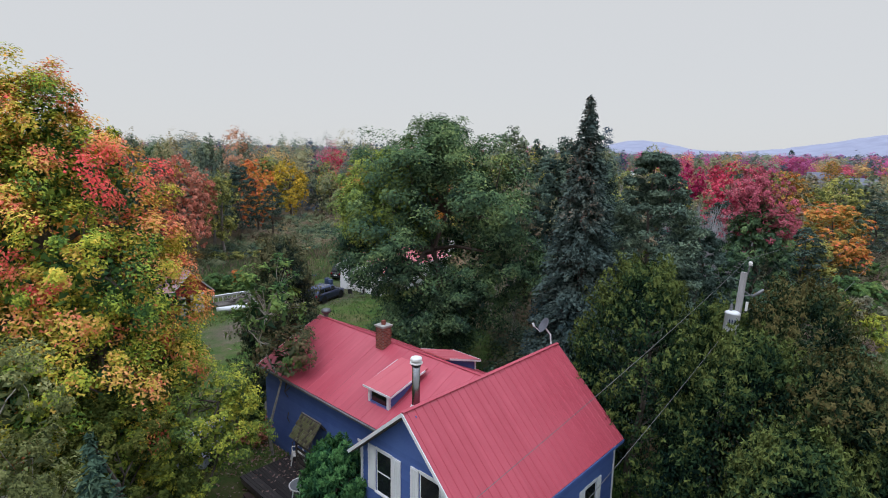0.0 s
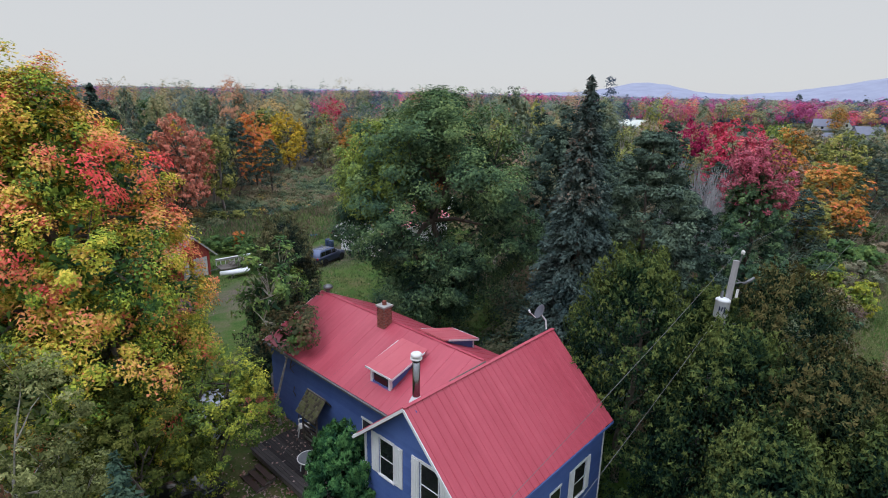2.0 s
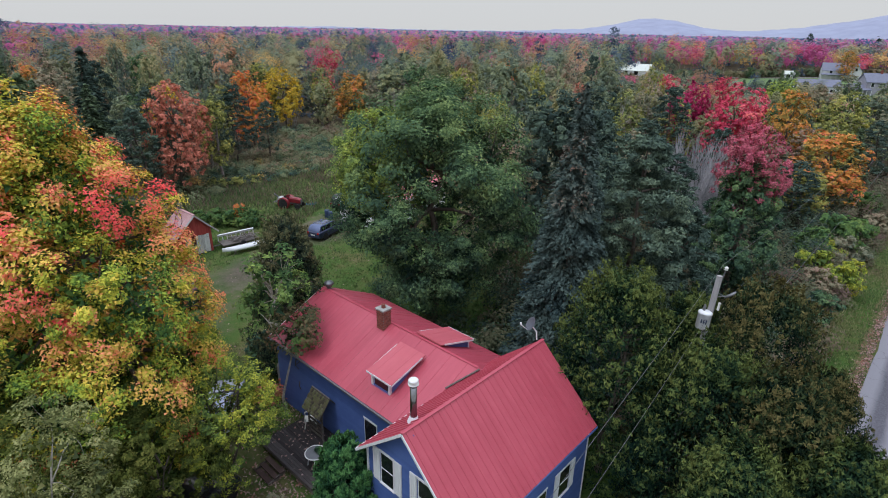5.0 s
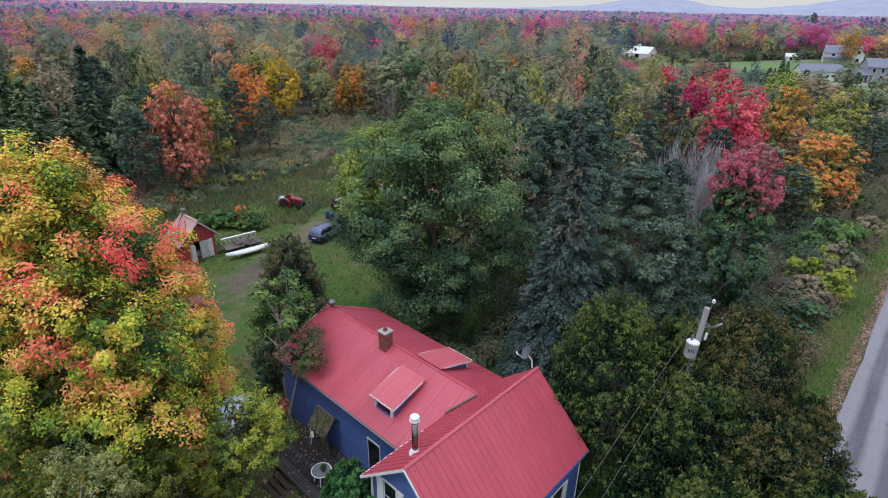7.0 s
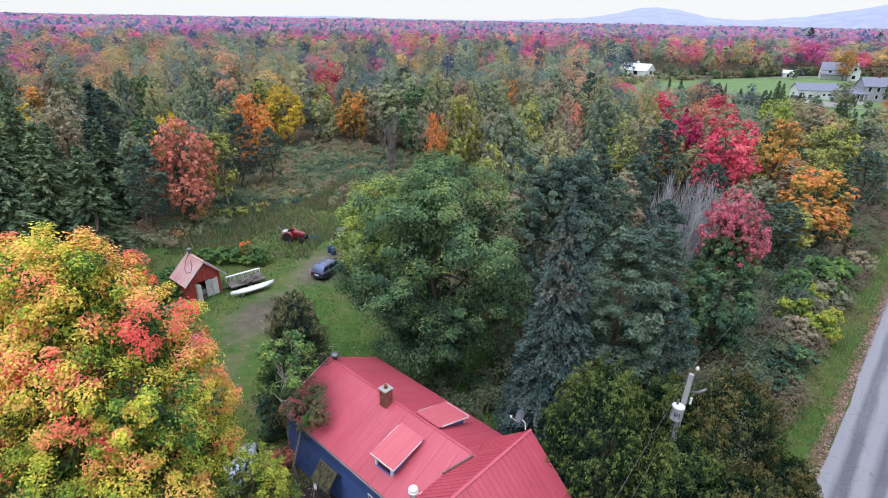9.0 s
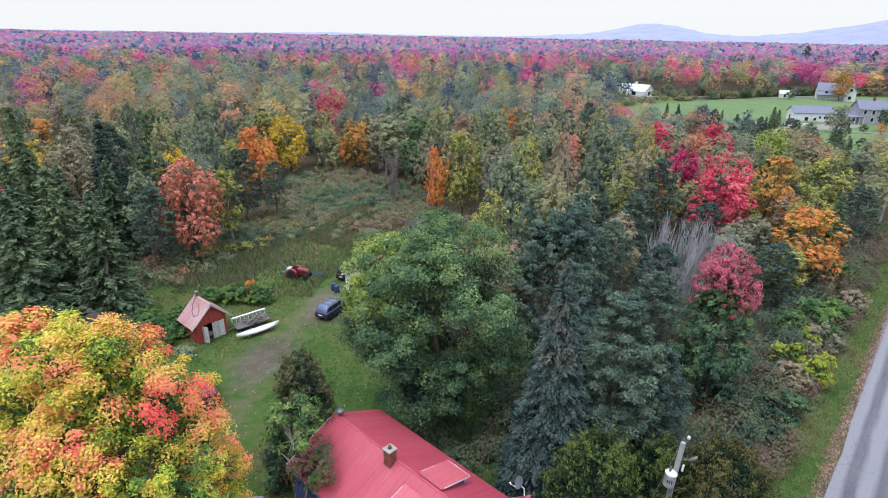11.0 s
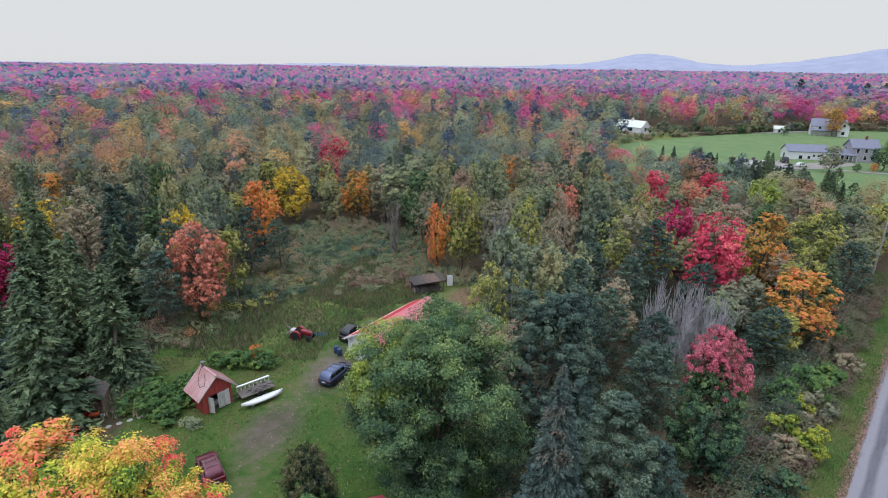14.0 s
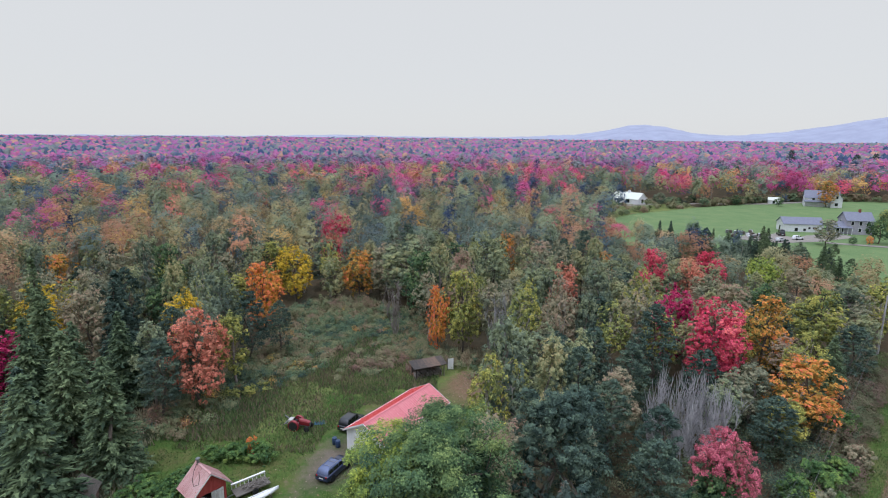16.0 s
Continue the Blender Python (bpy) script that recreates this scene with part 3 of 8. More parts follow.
def ground_material():
    m, nt, p = material("meadow_ground", 0.95, 0, 0.1)
    pos = nt.nodes.new("ShaderNodeNewGeometry").outputs["Position"]

    def attr(n):
        a = nt.nodes.new("ShaderNodeAttribute")
        a.attribute_name = n
        return a.outputs["Fac"]
    big, mid, fine = noise_tex(nt, 0.12, 4, pos), noise_tex(nt, 0.9, 6, pos, 0.7), noise_tex(nt, 7, 6, pos, 0.75)
    g = calc(nt, "ADD", calc(nt, "MULTIPLY", big, 0.45), calc(nt, "ADD", calc(nt, "MULTIPLY", mid, 0.3), calc(nt, "MULTIPLY", fine, 0.25)))
    grass = ramp(nt, g, [(0.36, (0.026, 0.058, 0.016)), (0.44, (0.046, 0.1, 0.022)), (0.5, (0.075, 0.125, 0.03)), (0.56, (0.11, 0.12, 0.042)), (0.64, (0.17, 0.14, 0.08))])
    rough_grass = ramp(nt, g, [(0.32, (0.08, 0.088, 0.04)), (0.42, (0.15, 0.13, 0.062)), (0.48, (0.12, 0.155, 0.05)), (0.55, (0.155, 0.19, 0.06)), (0.62, (0.175, 0.155, 0.065)), (0.72, (0.22, 0.16, 0.08))])
    litter = ramp(nt, g, [(0.32, (0.035, 0.032, 0.022)), (0.48, (0.075, 0.062, 0.04)), (0.6, (0.12, 0.085, 0.05)), (0.7, (0.08, 0.085, 0.035))])
    dirt = ramp(nt, g, [(0.38, (0.075, 0.062, 0.048)), (0.5, (0.13, 0.108, 0.085)), (0.62, (0.2, 0.17, 0.14))])
    hay = ramp(nt, g, [(0.3, (0.1, 0.165, 0.072)), (0.5, (0.14, 0.21, 0.092)), (0.7, (0.2, 0.24, 0.115))])

    def soft(a, lo=0.35, hi=0.65):
        s = calc(nt, "ADD", a, calc(nt, "MULTIPLY", calc(nt, "SUBTRACT", mid, 0.5), 0.9))
        r = nt.nodes.new("ShaderNodeMapRange")
        r.inputs["From Min"].default_value, r.inputs["From Max"].default_value = lo, hi
        nt.links.new(s, r.inputs[0])
        return r.outputs[0]
    c = blend(nt, soft(attr("wood")), grass, litter)
    c = blend(nt, soft(attr("meadow")), c, rough_grass)
    c = blend(nt, soft(attr("dirt"), 0.22, 0.75), c, dirt)
    c = blend(nt, soft(attr("leaves")), c, ramp(nt, fine, [(0.35, (0.1, 0.07, 0.045)), (0.5, (0.2, 0.13, 0.08)), (0.65, (0.28, 0.19, 0.13))]))
    c = blend(nt, attr("field"), c, hay)
    nt.links.new(c, p.inputs["Base Color"])
    bump(nt, p, calc(nt, "ADD", fine, calc(nt, "MULTIPLY", mid, 1.5)), 0.7, 0.12)
    return m


gme = index_mesh("ground", np.stack([GX.ravel(), GY.ravel(), GZ.ravel()], 1), GF, ground_material())
clear = inside(GX, GY, CLEARING)
field = inside(GX, GY, FIELD)
weights = {
    "wood": ((~clear) & (~field) & ((off < -3.0) | (off > ROAD_W + 6))).astype(float),
    "meadow": inside(GX, GY, SCRUB) + (clear & ((GY + ragged(GX, GY) > 63) & (GX < -4) & (GX + ragged(GY, GX) - GY * 0.12 < -25.5) | (GY + ragged(GX, GY) > 72))).astype(float),
    "dirt": np.clip(0.62 - track_distance(GX, GY, TRACK) / 5.0, 0, 0.42) + np.clip(1.0 - np.hypot((GX + 13.5), (GY - 54)) / 5.5, 0, 0.55) + np.clip(1.0 - np.hypot((GX + 17.8), (GY - 43)) / 4.5, 0, 0.4),
    "leaves": np.clip(1.1 - np.abs(off + 0.35) / 0.55, 0, 0.75) + np.clip(1.2 - np.hypot((GX - 1.5) / 5.5, (GY - 75) / 7), 0, 0.9) + np.clip(1.1 - np.hypot((GX + 7.6) / 2.2, (GY - 16.5) / 3.5), 0, 1),
    "field": field.astype(float),
}
for key, val in weights.items():
    val = np.clip(val, 0, 1)
    for _ in range(0 if key in ("field", "leaves") else 5):
        pad = np.pad(val, 1, mode="edge")
        val = (pad[:-2, 1:-1] + pad[2:, 1:-1] + pad[1:-1, :-2] + pad[1:-1, 2:] + 2 * val) / 6
    gme.attributes.new(key, "FLOAT", "POINT").data.foreach_set("value", np.clip(val, 0, 1).astype(np.float32).ravel())
for poly in gme.polygons:
    poly.use_smooth = True
ground = tagged(new("ground", gme), "grassy yard, meadow and woodland floor with worn dirt", "ground", kind="structure")


def road_material():
    m, nt, p = material("worn_asphalt", 0.9, 0, 0.2)
    uv = nt.nodes.new("ShaderNodeTexCoord").outputs["Object"]
    sep = nt.nodes.new("ShaderNodeSeparateXYZ")
    nt.links.new(uv, sep.inputs[0])
    fine, mid = noise_tex(nt, 14, 5, uv), noise_tex(nt, 0.6, 5, uv, stretch=(1.6, 0.25, 1))
    base = ramp(nt, calc(nt, "ADD", calc(nt, "MULTIPLY", fine, 0.5), calc(nt, "MULTIPLY", mid, 0.5)), [(0.35, (0.085, 0.083, 0.1)), (0.5, (0.125, 0.12, 0.14)), (0.65, (0.17, 0.163, 0.185))])
    wob = calc(nt, "ADD", sep.outputs[0], calc(nt, "MULTIPLY", mid, 0.7))
    wheel = calc(nt, "ABSOLUTE", calc(nt, "SINE", calc(nt, "MULTIPLY", wob, 1.9), 0), 0)
    tracks = ramp(nt, wheel, [(0.45, (0, 0, 0)), (0.9, (1, 1, 1))])
    c = blend(nt, calc(nt, "MULTIPLY", tracks, 0.75), base, (0.27, 0.262, 0.29))
    crack = nt.nodes.new("ShaderNodeTexVoronoi")
    crack.feature = "DISTANCE_TO_EDGE"
    crack.inputs["Scale"].default_value = 0.22
    warp = nt.nodes.new("ShaderNodeMapping")
    warp.inputs["Scale"].default_value = (1, 1.8, 1)
    jig = nt.nodes.new("ShaderNodeVectorMath")
    jig.operation = "ADD"
    nn = nt.nodes.new("ShaderNodeTexNoise")
    nn.inputs["Scale"].default_value = 1.2
    nt.links.new(uv, nn.inputs["Vector"])
    nt.links.new(uv, jig.inputs[0])
    nt.links.new(nn.outputs[1], jig.inputs[1])
    nt.links.new(jig.outputs[0], warp.inputs[0])
    nt.links.new(warp.outputs[0], crack.inputs["Vector"])
    line = ramp(nt, crack.outputs["Distance"], [(0.0, (1, 1, 1)), (0.006, (0, 0, 0))])
    c = blend(nt, calc(nt, "MULTIPLY", line, 0.4), c, (0.05, 0.05, 0.055))
    nt.links.new(c, p.inputs["Base Color"])
    bump(nt, p, fine, 0.4, 0.01)
    return m


def build_road():
    n, rows = 14, 260
    t = np.linspace(-70, 330, rows)
    rng = np.random.default_rng(5)
    edge = np.convolve(rng.normal(0, 0.35, rows + 8), np.ones(9) / 9, "valid")
    V = []
    for i in range(n + 1):
        s = ROAD_W * i / n
        x = s + (edge if i == 0 else -edge[::-1] if i == n else 0 * t)
        V.append(np.stack([x, t, 0.01 + 0.05 * np.sin(np.pi * i / n) + 0 * t], 1))
    V = np.stack(V, 1).reshape(-1, 3)
    ri = np.arange((n + 1) * rows).reshape(rows, n + 1)
    F = np.stack([ri[:-1, :-1], ri[:-1, 1:], ri[1:, 1:], ri[1:, :-1]], -1).reshape(-1, 4)
    ob = new("road", index_mesh("road", V, F, road_material()))
    ob.matrix_world = Matrix(((ROAD_N[0], ROAD_DIR[0], 0, ROAD_AT[0]), (ROAD_N[1], ROAD_DIR[1], 0, ROAD_AT[1]), (0, 0, 1, 0), (0, 0, 0, 1)))
    return tagged(ob, "worn grey asphalt country road with pale wheel tracks and cracks", "road", kind="structure")


build_road()

# ---- far woods and hills ----
def far_hills():
    """Hills beyond the woods: a plain self-lit backdrop at four kilometres, distance haze painted in blue."""
    m = bpy.data.materials.new("hazed_hill")
    m.use_nodes = True
    nt = m.node_tree
    p = nt.nodes["Principled BSDF"]
    p.inputs["Roughness"].default_value = 1.0
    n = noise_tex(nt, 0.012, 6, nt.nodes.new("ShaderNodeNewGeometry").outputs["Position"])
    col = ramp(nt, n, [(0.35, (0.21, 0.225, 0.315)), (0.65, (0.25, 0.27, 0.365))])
    # the haze colour also glows, so the slopes stay pale
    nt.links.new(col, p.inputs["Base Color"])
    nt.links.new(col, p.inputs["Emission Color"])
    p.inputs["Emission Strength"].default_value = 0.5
    a = np.radians(np.linspace(-62, 62, 260))
    deg = np.degrees(a)
    hill = 50 + 84 * np.exp(-((deg - 16.8) / 4.4) ** 2) + 12 * np.exp(-((deg - 9) / 3.5) ** 2) + 150 * np.exp(-((deg - 41) / 10.5) ** 2) + 10 * np.exp(-((deg + 14) / 5) ** 2)
    hill = hill + 1.5 * np.sin(deg * 1.7) + 1.2 * np.sin(deg * 4.1) + 0.8 * np.sin(deg * 9.7)
    rows = []
    for dist, f in ((3300, 0.0), (3500, 0.55), (3750, 0.9), (3950, 1.0), (4300, 0.8)):
        rows.append(np.stack([dist * np.sin(a), dist * np.cos(a), hill * f - 6 * (f == 0)], 1))
    V = np.stack(rows).reshape(-1, 3)
    gi = np.arange(len(V)).reshape(5, -1)
    F = np.stack([gi[:-1, :-1], gi[:-1, 1:], gi[1:, 1:], gi[1:, :-1]], -1).reshape(-1, 4)
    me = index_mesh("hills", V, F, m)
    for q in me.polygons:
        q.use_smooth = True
    tagged(new("backdrop_hills", me), "wooded hills on the horizon, blue-violet with painted haze", "hill", kind="structure")


far_hills()


def patchy(x, y, k):
    """Slow drift over the land, about -1 to 1."""
    return np.sin(x * 0.021 * k + 1.3 * np.sin(y * 0.013 * k) + k) * np.sin(y * 0.027 * k + 1.1 * np.sin(x * 0.017 * k) + 2 * k)


def wood_tone(rng, x, y):
    """Tones of trees: mostly green near, more and more red and haze-purple far off, in stands of like kind."""
    n, dist, way = len(x), np.hypot(x, y), np.degrees(np.arctan2(x, y))
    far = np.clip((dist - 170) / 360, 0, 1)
    stand = 0.55 * patchy(x, y, 1.0) + 0.6 * patchy(x, y, 3.7)
    red = rng.uniform(0, 1, n) < 0.04 + 0.46 * far + 0.42 * np.clip(stand, -0.8, 1) * (0.2 + far)
    green = np.clip(0.33 + 0.13 * patchy(x, y, 1.9) + rng.normal(0, 0.1, n), 0.12, 0.52)
    dark = rng.uniform(0, 1, n) < 0.07 + 0.35 * (patchy(x, y, 0.8) > 0.6)
    green = np.where(dark, rng.uniform(0, 0.14, n), green)
    # the stand to the west has turned brown and gold, that by the field brown-pink
    west, east = np.clip((-27 - way) / 5, 0, 1) * (dist < 185), np.clip((way - 9) / 6, 0, 1) * (dist < 240)
    warm = rng.uniform(0, 1, n) < 0.07 + 0.6 * west + 0.2 * east
    green = np.where(warm, rng.choice([0.5, 0.54, 0.58, 0.61, 0.69], n), green)
    reds = rng.choice([0.6, 0.7, 0.8, 0.86, 0.92, 0.96, 1.0], n, p=[0.1, 0.07, 0.1, 0.15, 0.18, 0.2, 0.2])
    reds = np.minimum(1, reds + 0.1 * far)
    return np.clip(np.where(red, reds, green), 0, 1)


def wedge(rng, n, lo, hi, spread=50):
    """Random places between two distances, ahead."""
    d = np.sqrt(rng.uniform(lo * lo, hi * hi, n))
    a = np.radians(rng.uniform(-spread, spread, n))
    return d * np.sin(a), d * np.cos(a)


def apart(x, y, gap):
    """Which of the places to keep so that none stands nearer than gap to one kept before."""
    kept, keep = {}, np.zeros(len(x), bool)
    for i in range(len(x)):
        cx, cy = int(x[i] // gap), int(y[i] // gap)
        if all((x[i] - a) ** 2 + (y[i] - b) ** 2 > gap * gap for p in (-1, 0, 1) for q in (-1, 0, 1) for a, b in kept.get((cx + p, cy + q), ())):
            kept.setdefault((cx, cy), []).append((x[i], y[i]))
            keep[i] = True
    return keep


def free_for_wood(x, y, margin=0.0):
    off = side_of_road(x, y)
    ok = ~inside(x, y, FIELD) & ~inside(x, y, SCRUB) & ((off < -6.5 - margin) | ((off > ROAD_W + 7) & (y > 60)))
    return ok & ~inside(x, y, CLEARING)


def woods_domes():
    """Crowns of woods from 480 m to the hills."""
    rng = np.random.default_rng(77)
    xs_, ys_, rs_ = [], [], []
    for lo, hi, n, r in ((620, 1000, 5600, 5.4), (1000, 1700, 5800, 7.2), (1700, 3300, 5600, 11)):
        x, y = wedge(rng, n, lo, hi)
        ok = free_for_wood(x, y)
        xs_.append(x[ok])
        ys_.append(y[ok])
        rs_.append(r * rng.uniform(0.7, 1.25, ok.sum()))
    x, y, r = map(np.concatenate, (xs_, ys_, rs_))
    n = len(x)
    h = rng.uniform(12, 16.5, n) + 2.5 * np.sin(x * 0.01) * np.sin(y * 0.007)
    rise = np.clip((np.hypot(x, y) - 500) / 2600, 0, 1) * np.clip(24 - np.degrees(np.arctan2(x, y)) * 0.35, 8, 28)
    tone = wood_tone(rng, x, y)
    spire = tone < 0.13
    h, r = h * np.where(spire, 1.15, 1), r * np.where(spire, 0.7, 1)
    seg = 5
    ang = np.linspace(0, 2 * np.pi, seg, endpoint=False)
    ring = []
    for k, (f, z) in enumerate(((1.0, 0.5), (0.78, 0.84), (0.1, 1.0))):
        rr = r[:, None] * f * rng.uniform(0.75, 1.2, (n, seg))
        zz = rise[:, None] + h[:, None] * z + rng.normal(0, 0.45, (n, seg))
        aa = ang[None] + rng.uniform(-0.25, 0.25, (n, seg))
        ring.append(np.stack([x[:, None] + rr * np.cos(aa), y[:, None] + rr * np.sin(aa), zz], -1))
    V = np.stack(ring, 1)
    idx = np.arange(n * 3 * seg).reshape(n, 3, seg)
    nx_ = np.roll(idx, -1, 2)
    F = np.stack([idx[:, :-1], nx_[:, :-1], nx_[:, 1:], idx[:, 1:]], -1).reshape(-1, 4)
    me = bpy.data.meshes.new("far_woods")
    me.vertices.add(V.size // 3)
    me.vertices.foreach_set("co", V.astype(np.float32).ravel())
    me.loops.add(F.size)
    me.loops.foreach_set("vertex_index", F.astype(np.int32).ravel())
    me.polygons.add(len(F))
    me.polygons.foreach_set("loop_start", np.arange(0, F.size, 4, dtype=np.int32))
    me.attributes.new("tone", "FLOAT", "POINT").data.foreach_set("value", np.repeat(tone, 3 * seg).astype(np.float32))
    me.attributes.new("bright", "FLOAT", "POINT").data.foreach_set("value", np.repeat(rng.uniform(0, 1, n), 3 * seg).astype(np.float32))
    me.materials.append(L_far_hazed)
    me.update(calc_edges=True)
    me.shade_smooth()
    tagged(new("far_woods", me), "far autumn woods in red, gold and green under painted purple haze", "woods", kind="stuff")


woods_domes()


def scatter_leaves(rng, x, y, h, r, kind, leaf, tufts, per, zlow=0.2):
    """Leaves for many far trees at once, in tufts. kind 0: round, 1: spire, 2: slender."""
    n = len(x)
    k = kind[:, None]
    d = unit(rng.normal(0, 1, (n, tufts, 3)))
    d[..., 2] = np.where(d[..., 2] < -0.45, -d[..., 2], d[..., 2])
    a, lean = np.arctan2(d[..., 1], d[..., 0]), rng.uniform(0, 6.28, (n, 1))
    rad = rng.uniform(0.62, 0.95, (n, tufts)) * (1 + 0.2 * np.sin(3 * a + lean) * np.cos(4 * d[..., 2] + 2 * lean))
    f = rng.uniform(0.04, 1, (n, tufts)) ** 1.2
    z = np.where(k == 1, f, zlow + (1 - zlow) * (d[..., 2] * rad + 1) / 2)
    flat = np.where(k == 1, (1 - f) ** 0.85 * rng.uniform(0.5, 0.95, (n, tufts)), rad * np.sqrt(np.clip(1 - d[..., 2] ** 2, 0, 1)))
    R = r[:, None] * np.where(k == 2, 0.74, 1.0)
    C = np.stack([x[:, None] + np.cos(a) * flat * R, y[:, None] + np.sin(a) * flat * R, z * h[:, None]], -1)
    out = np.stack([np.cos(a), np.sin(a), np.full_like(a, 0.55)], -1)
    out = np.where((k == 1)[..., None], out, d + [0, 0, 0.35])[:, :, None]
    q = unit(rng.normal(0, 1, (n, tufts, per, 3)) + 0.7 * out + [0, 0, 0.2])
    s = (R * rng.uniform(1.0, 1.6, (n, tufts)) * 1.9 / tufts ** 0.5)[..., None, None] * rng.uniform(0.4, 1.1, (n, tufts, per, 1))
    tall = np.where(kind == 2, 1.5, np.where(kind == 1, 0.7, 0.9))[:, None, None, None]
    P = C[:, :, None] + q * s * np.concatenate([np.ones_like(tall), np.ones_like(tall), tall], -1)
    m = tufts * per
    return leaves(P.reshape(-1, 3), (q * 0.45 + out * 1.1 + [0, 0, 0.3]).reshape(-1, 3), np.repeat(leaf, m), rng, 1.35, None, 0.16)


def woods_middle():
    """Woods from 130 to 450 m, each tree with its own tone."""
    rng = np.random.default_rng(31)
    for name, lo, hi, gap, tufts, per, leaf in (("middle_woods", 128, 200, 7.0, 76, 14, 0.17), ("middle_woods", 200, 300, 7.8, 50, 11, 0.27), ("middle_woods", 300, 470, 8.4, 30, 8, 0.46), ("middle_woods", 470, 650, 9.0, 22, 6, 0.85)):
        x, y = wedge(rng, int((hi * hi - lo * lo) * 0.22), lo, hi, 47)
        ok = free_for_wood(x, y)
        x, y = x[ok], y[ok]
        ok = apart(x, y, gap)
        x, y = x[ok], y[ok]
        n = len(x)
        tone = wood_tone(rng, x, y)
        kind = np.where(tone < 0.15, np.where(rng.uniform(0, 1, n) < 0.8, 1, 0), np.where((tone < 0.56) & (rng.uniform(0, 1, n) < 0.5), 2, 0))
        h, r = rng.uniform(11.0, 20.0, n) * np.where(rng.uniform(0, 1, n) < 0.1, 1.08, 1), gap * rng.uniform(0.46, 0.72, n)
        h = h * np.where((np.degrees(np.arctan2(x, y)) > 14) & (y < 215), 0.62, 1)
        lv = leaf * rng.uniform(0.8, 1.2, n)
        Q = scatter_leaves(rng, x, y, h, r, kind, lv, tufts, per)
        me = raw_mesh(name, Q, 3, L_mixed if lo < 400 else L_far_hazed, np.repeat(tone, tufts * per), np.repeat(rng.uniform(0, 1, n), tufts * per))
        tagged(new(name, me), "dense mixed autumn woods with green, gold and red crowns", "woods", kind="stuff")
        slim = np.flatnonzero(kind == 2)[:200 if lo < 300 else 20]
        T = [tube([(x[i], y[i], 0), (x[i] + rng.normal(0, 0.4), y[i], h[i] * 0.9)], [0.15, 0.05], 3) for i in slim]
        tagged(new(name + "_trunks", raw_mesh(name + "_trunks", np.concatenate(T), 4, bark_pale)), "thin pale trunks of the mixed woods", "woods", kind="stuff")


woods_middle()

# ---- near woods, tree by tree ----
PR = {
    "round": [tree_proto("round", broadleaf(100 + i, 12, 3.7, 0.08, 380, 17, 0.1, 14, fat=(0.06, 0.13), under=-0.8, uneven=0.7)) for i in range(5)],
    "tall": [tree_proto("tall", broadleaf(120 + i, 14, 2.5, 0.12, 340, 16, 0.088, 14, 0.55, fat=(0.07, 0.15), tall=2.6, under=-0.8, uneven=0.7)) for i in range(5)],
    "birch": [tree_proto("birch", broadleaf(140 + i, 13, 2.4, 0.22, 240, 14, 0.08, 18, 0.65, 0.13, 3, fat=(0.07, 0.15), tall=2.0, open_=0.6)) for i in range(3)],
    "spruce": [tree_proto("spruce", conifer(160 + i, 14, 2.8, 44, 9, 0.125, fine=0.8)) for i in range(3)],
    "pine": [tree_proto("pine", pine(180 + i, 13, 3.2, 0.24, 170, 34, 0.085)) for i in range(3)],
    "bush": [tree_proto("bush", broadleaf(200 + i, 2.4, 1.6, -0.1, 120, 26, 0.06, 6, fat=(0.08, 0.17), under=-0.9)) for i in range(4)],
    "bare": [tree_proto("bare", bare_tree(220 + i, 9, 3.2, 8, 26)) for i in range(2)],
}
KINDS = {
    "round": ("maple_tree", bark), "tall": ("poplar_tree", bark_grey), "birch": ("birch_tree", bark_pale),
    "spruce": ("spruce_tree", bark), "pine": ("pine_tree", bark), "bush": ("shrub", bark), "bare": ("bare_tree", bark_grey),
}
HEIGHT = {"round": 12, "tall": 14, "birch": 13, "spruce": 14, "pine": 13, "bush": 2.4, "bare": 9}
WIDTH = {"round": 4.0, "tall": 2.7, "birch": 2.5, "spruce": 2.7, "pine": 3.3, "bush": 1.7, "bare": 3.2}
rng_wood = np.random.default_rng(9)
TAKEN = []


def tree(kind, x, y, h, r, leaf, label, variant=0, wood=None, name=None):
    nm, wd = KINDS[kind]
    TAKEN.append((x, y, r))
    p = PR[kind][variant % len(PR[kind])]
    k = r / WIDTH[kind]
    return plant(name or nm, p, (x, y, -0.05), leaf, wood or wd, label, "shrub" if kind == "bush" else "tree", "", rng_wood.uniform(0, 6.28), (k, k, h / HEIGHT[kind]))


for x, y, h, lf in ((16, 55, 11, L_pine), (13, 51, 11.5, L_blue), (18.5, 46.5, 9, L_pine), (31, 67, 10, L_blue), (21.5, 66, 11, L_pine), (14, 62, 12, L_pine), (35.5, 58, 8, L_blue)):
    tree("pine", x, y, h, 3.0, lf, "soft blue-green pine in the roadside wood", int(y) % 3)
for x, y, h, lf in ((18, 59, 11, L_olive), (31, 61, 9, L_poplar), (33.5, 64, 9, L_olive), (37, 66, 9, L_olive), (15, 67, 13, L_poplar), (38, 60, 7, L_yelgrn)):
    tree("tall", x, y, h, 2.6, lf, "thin-leaved grey-green tree in the roadside wood", int(y) % 3)

for x, y, h, lf in ((73.5, 95, 13.6, L_yelgrn), (67.5, 95, 14.0, L_poplar), (81, 101, 12.5, L_poplar), (62.5, 103, 13.2, L_olive)):
    tree("tall", x, y, h, 3.6, lf, "tall pale green poplar before the field", int(x) % 3)
# trees that stand out, from the clearing outwards
tree("round", -38.5, 97, 13.4, 4.1, L_orange, "bright orange-red maple at the meadow's edge", 0)
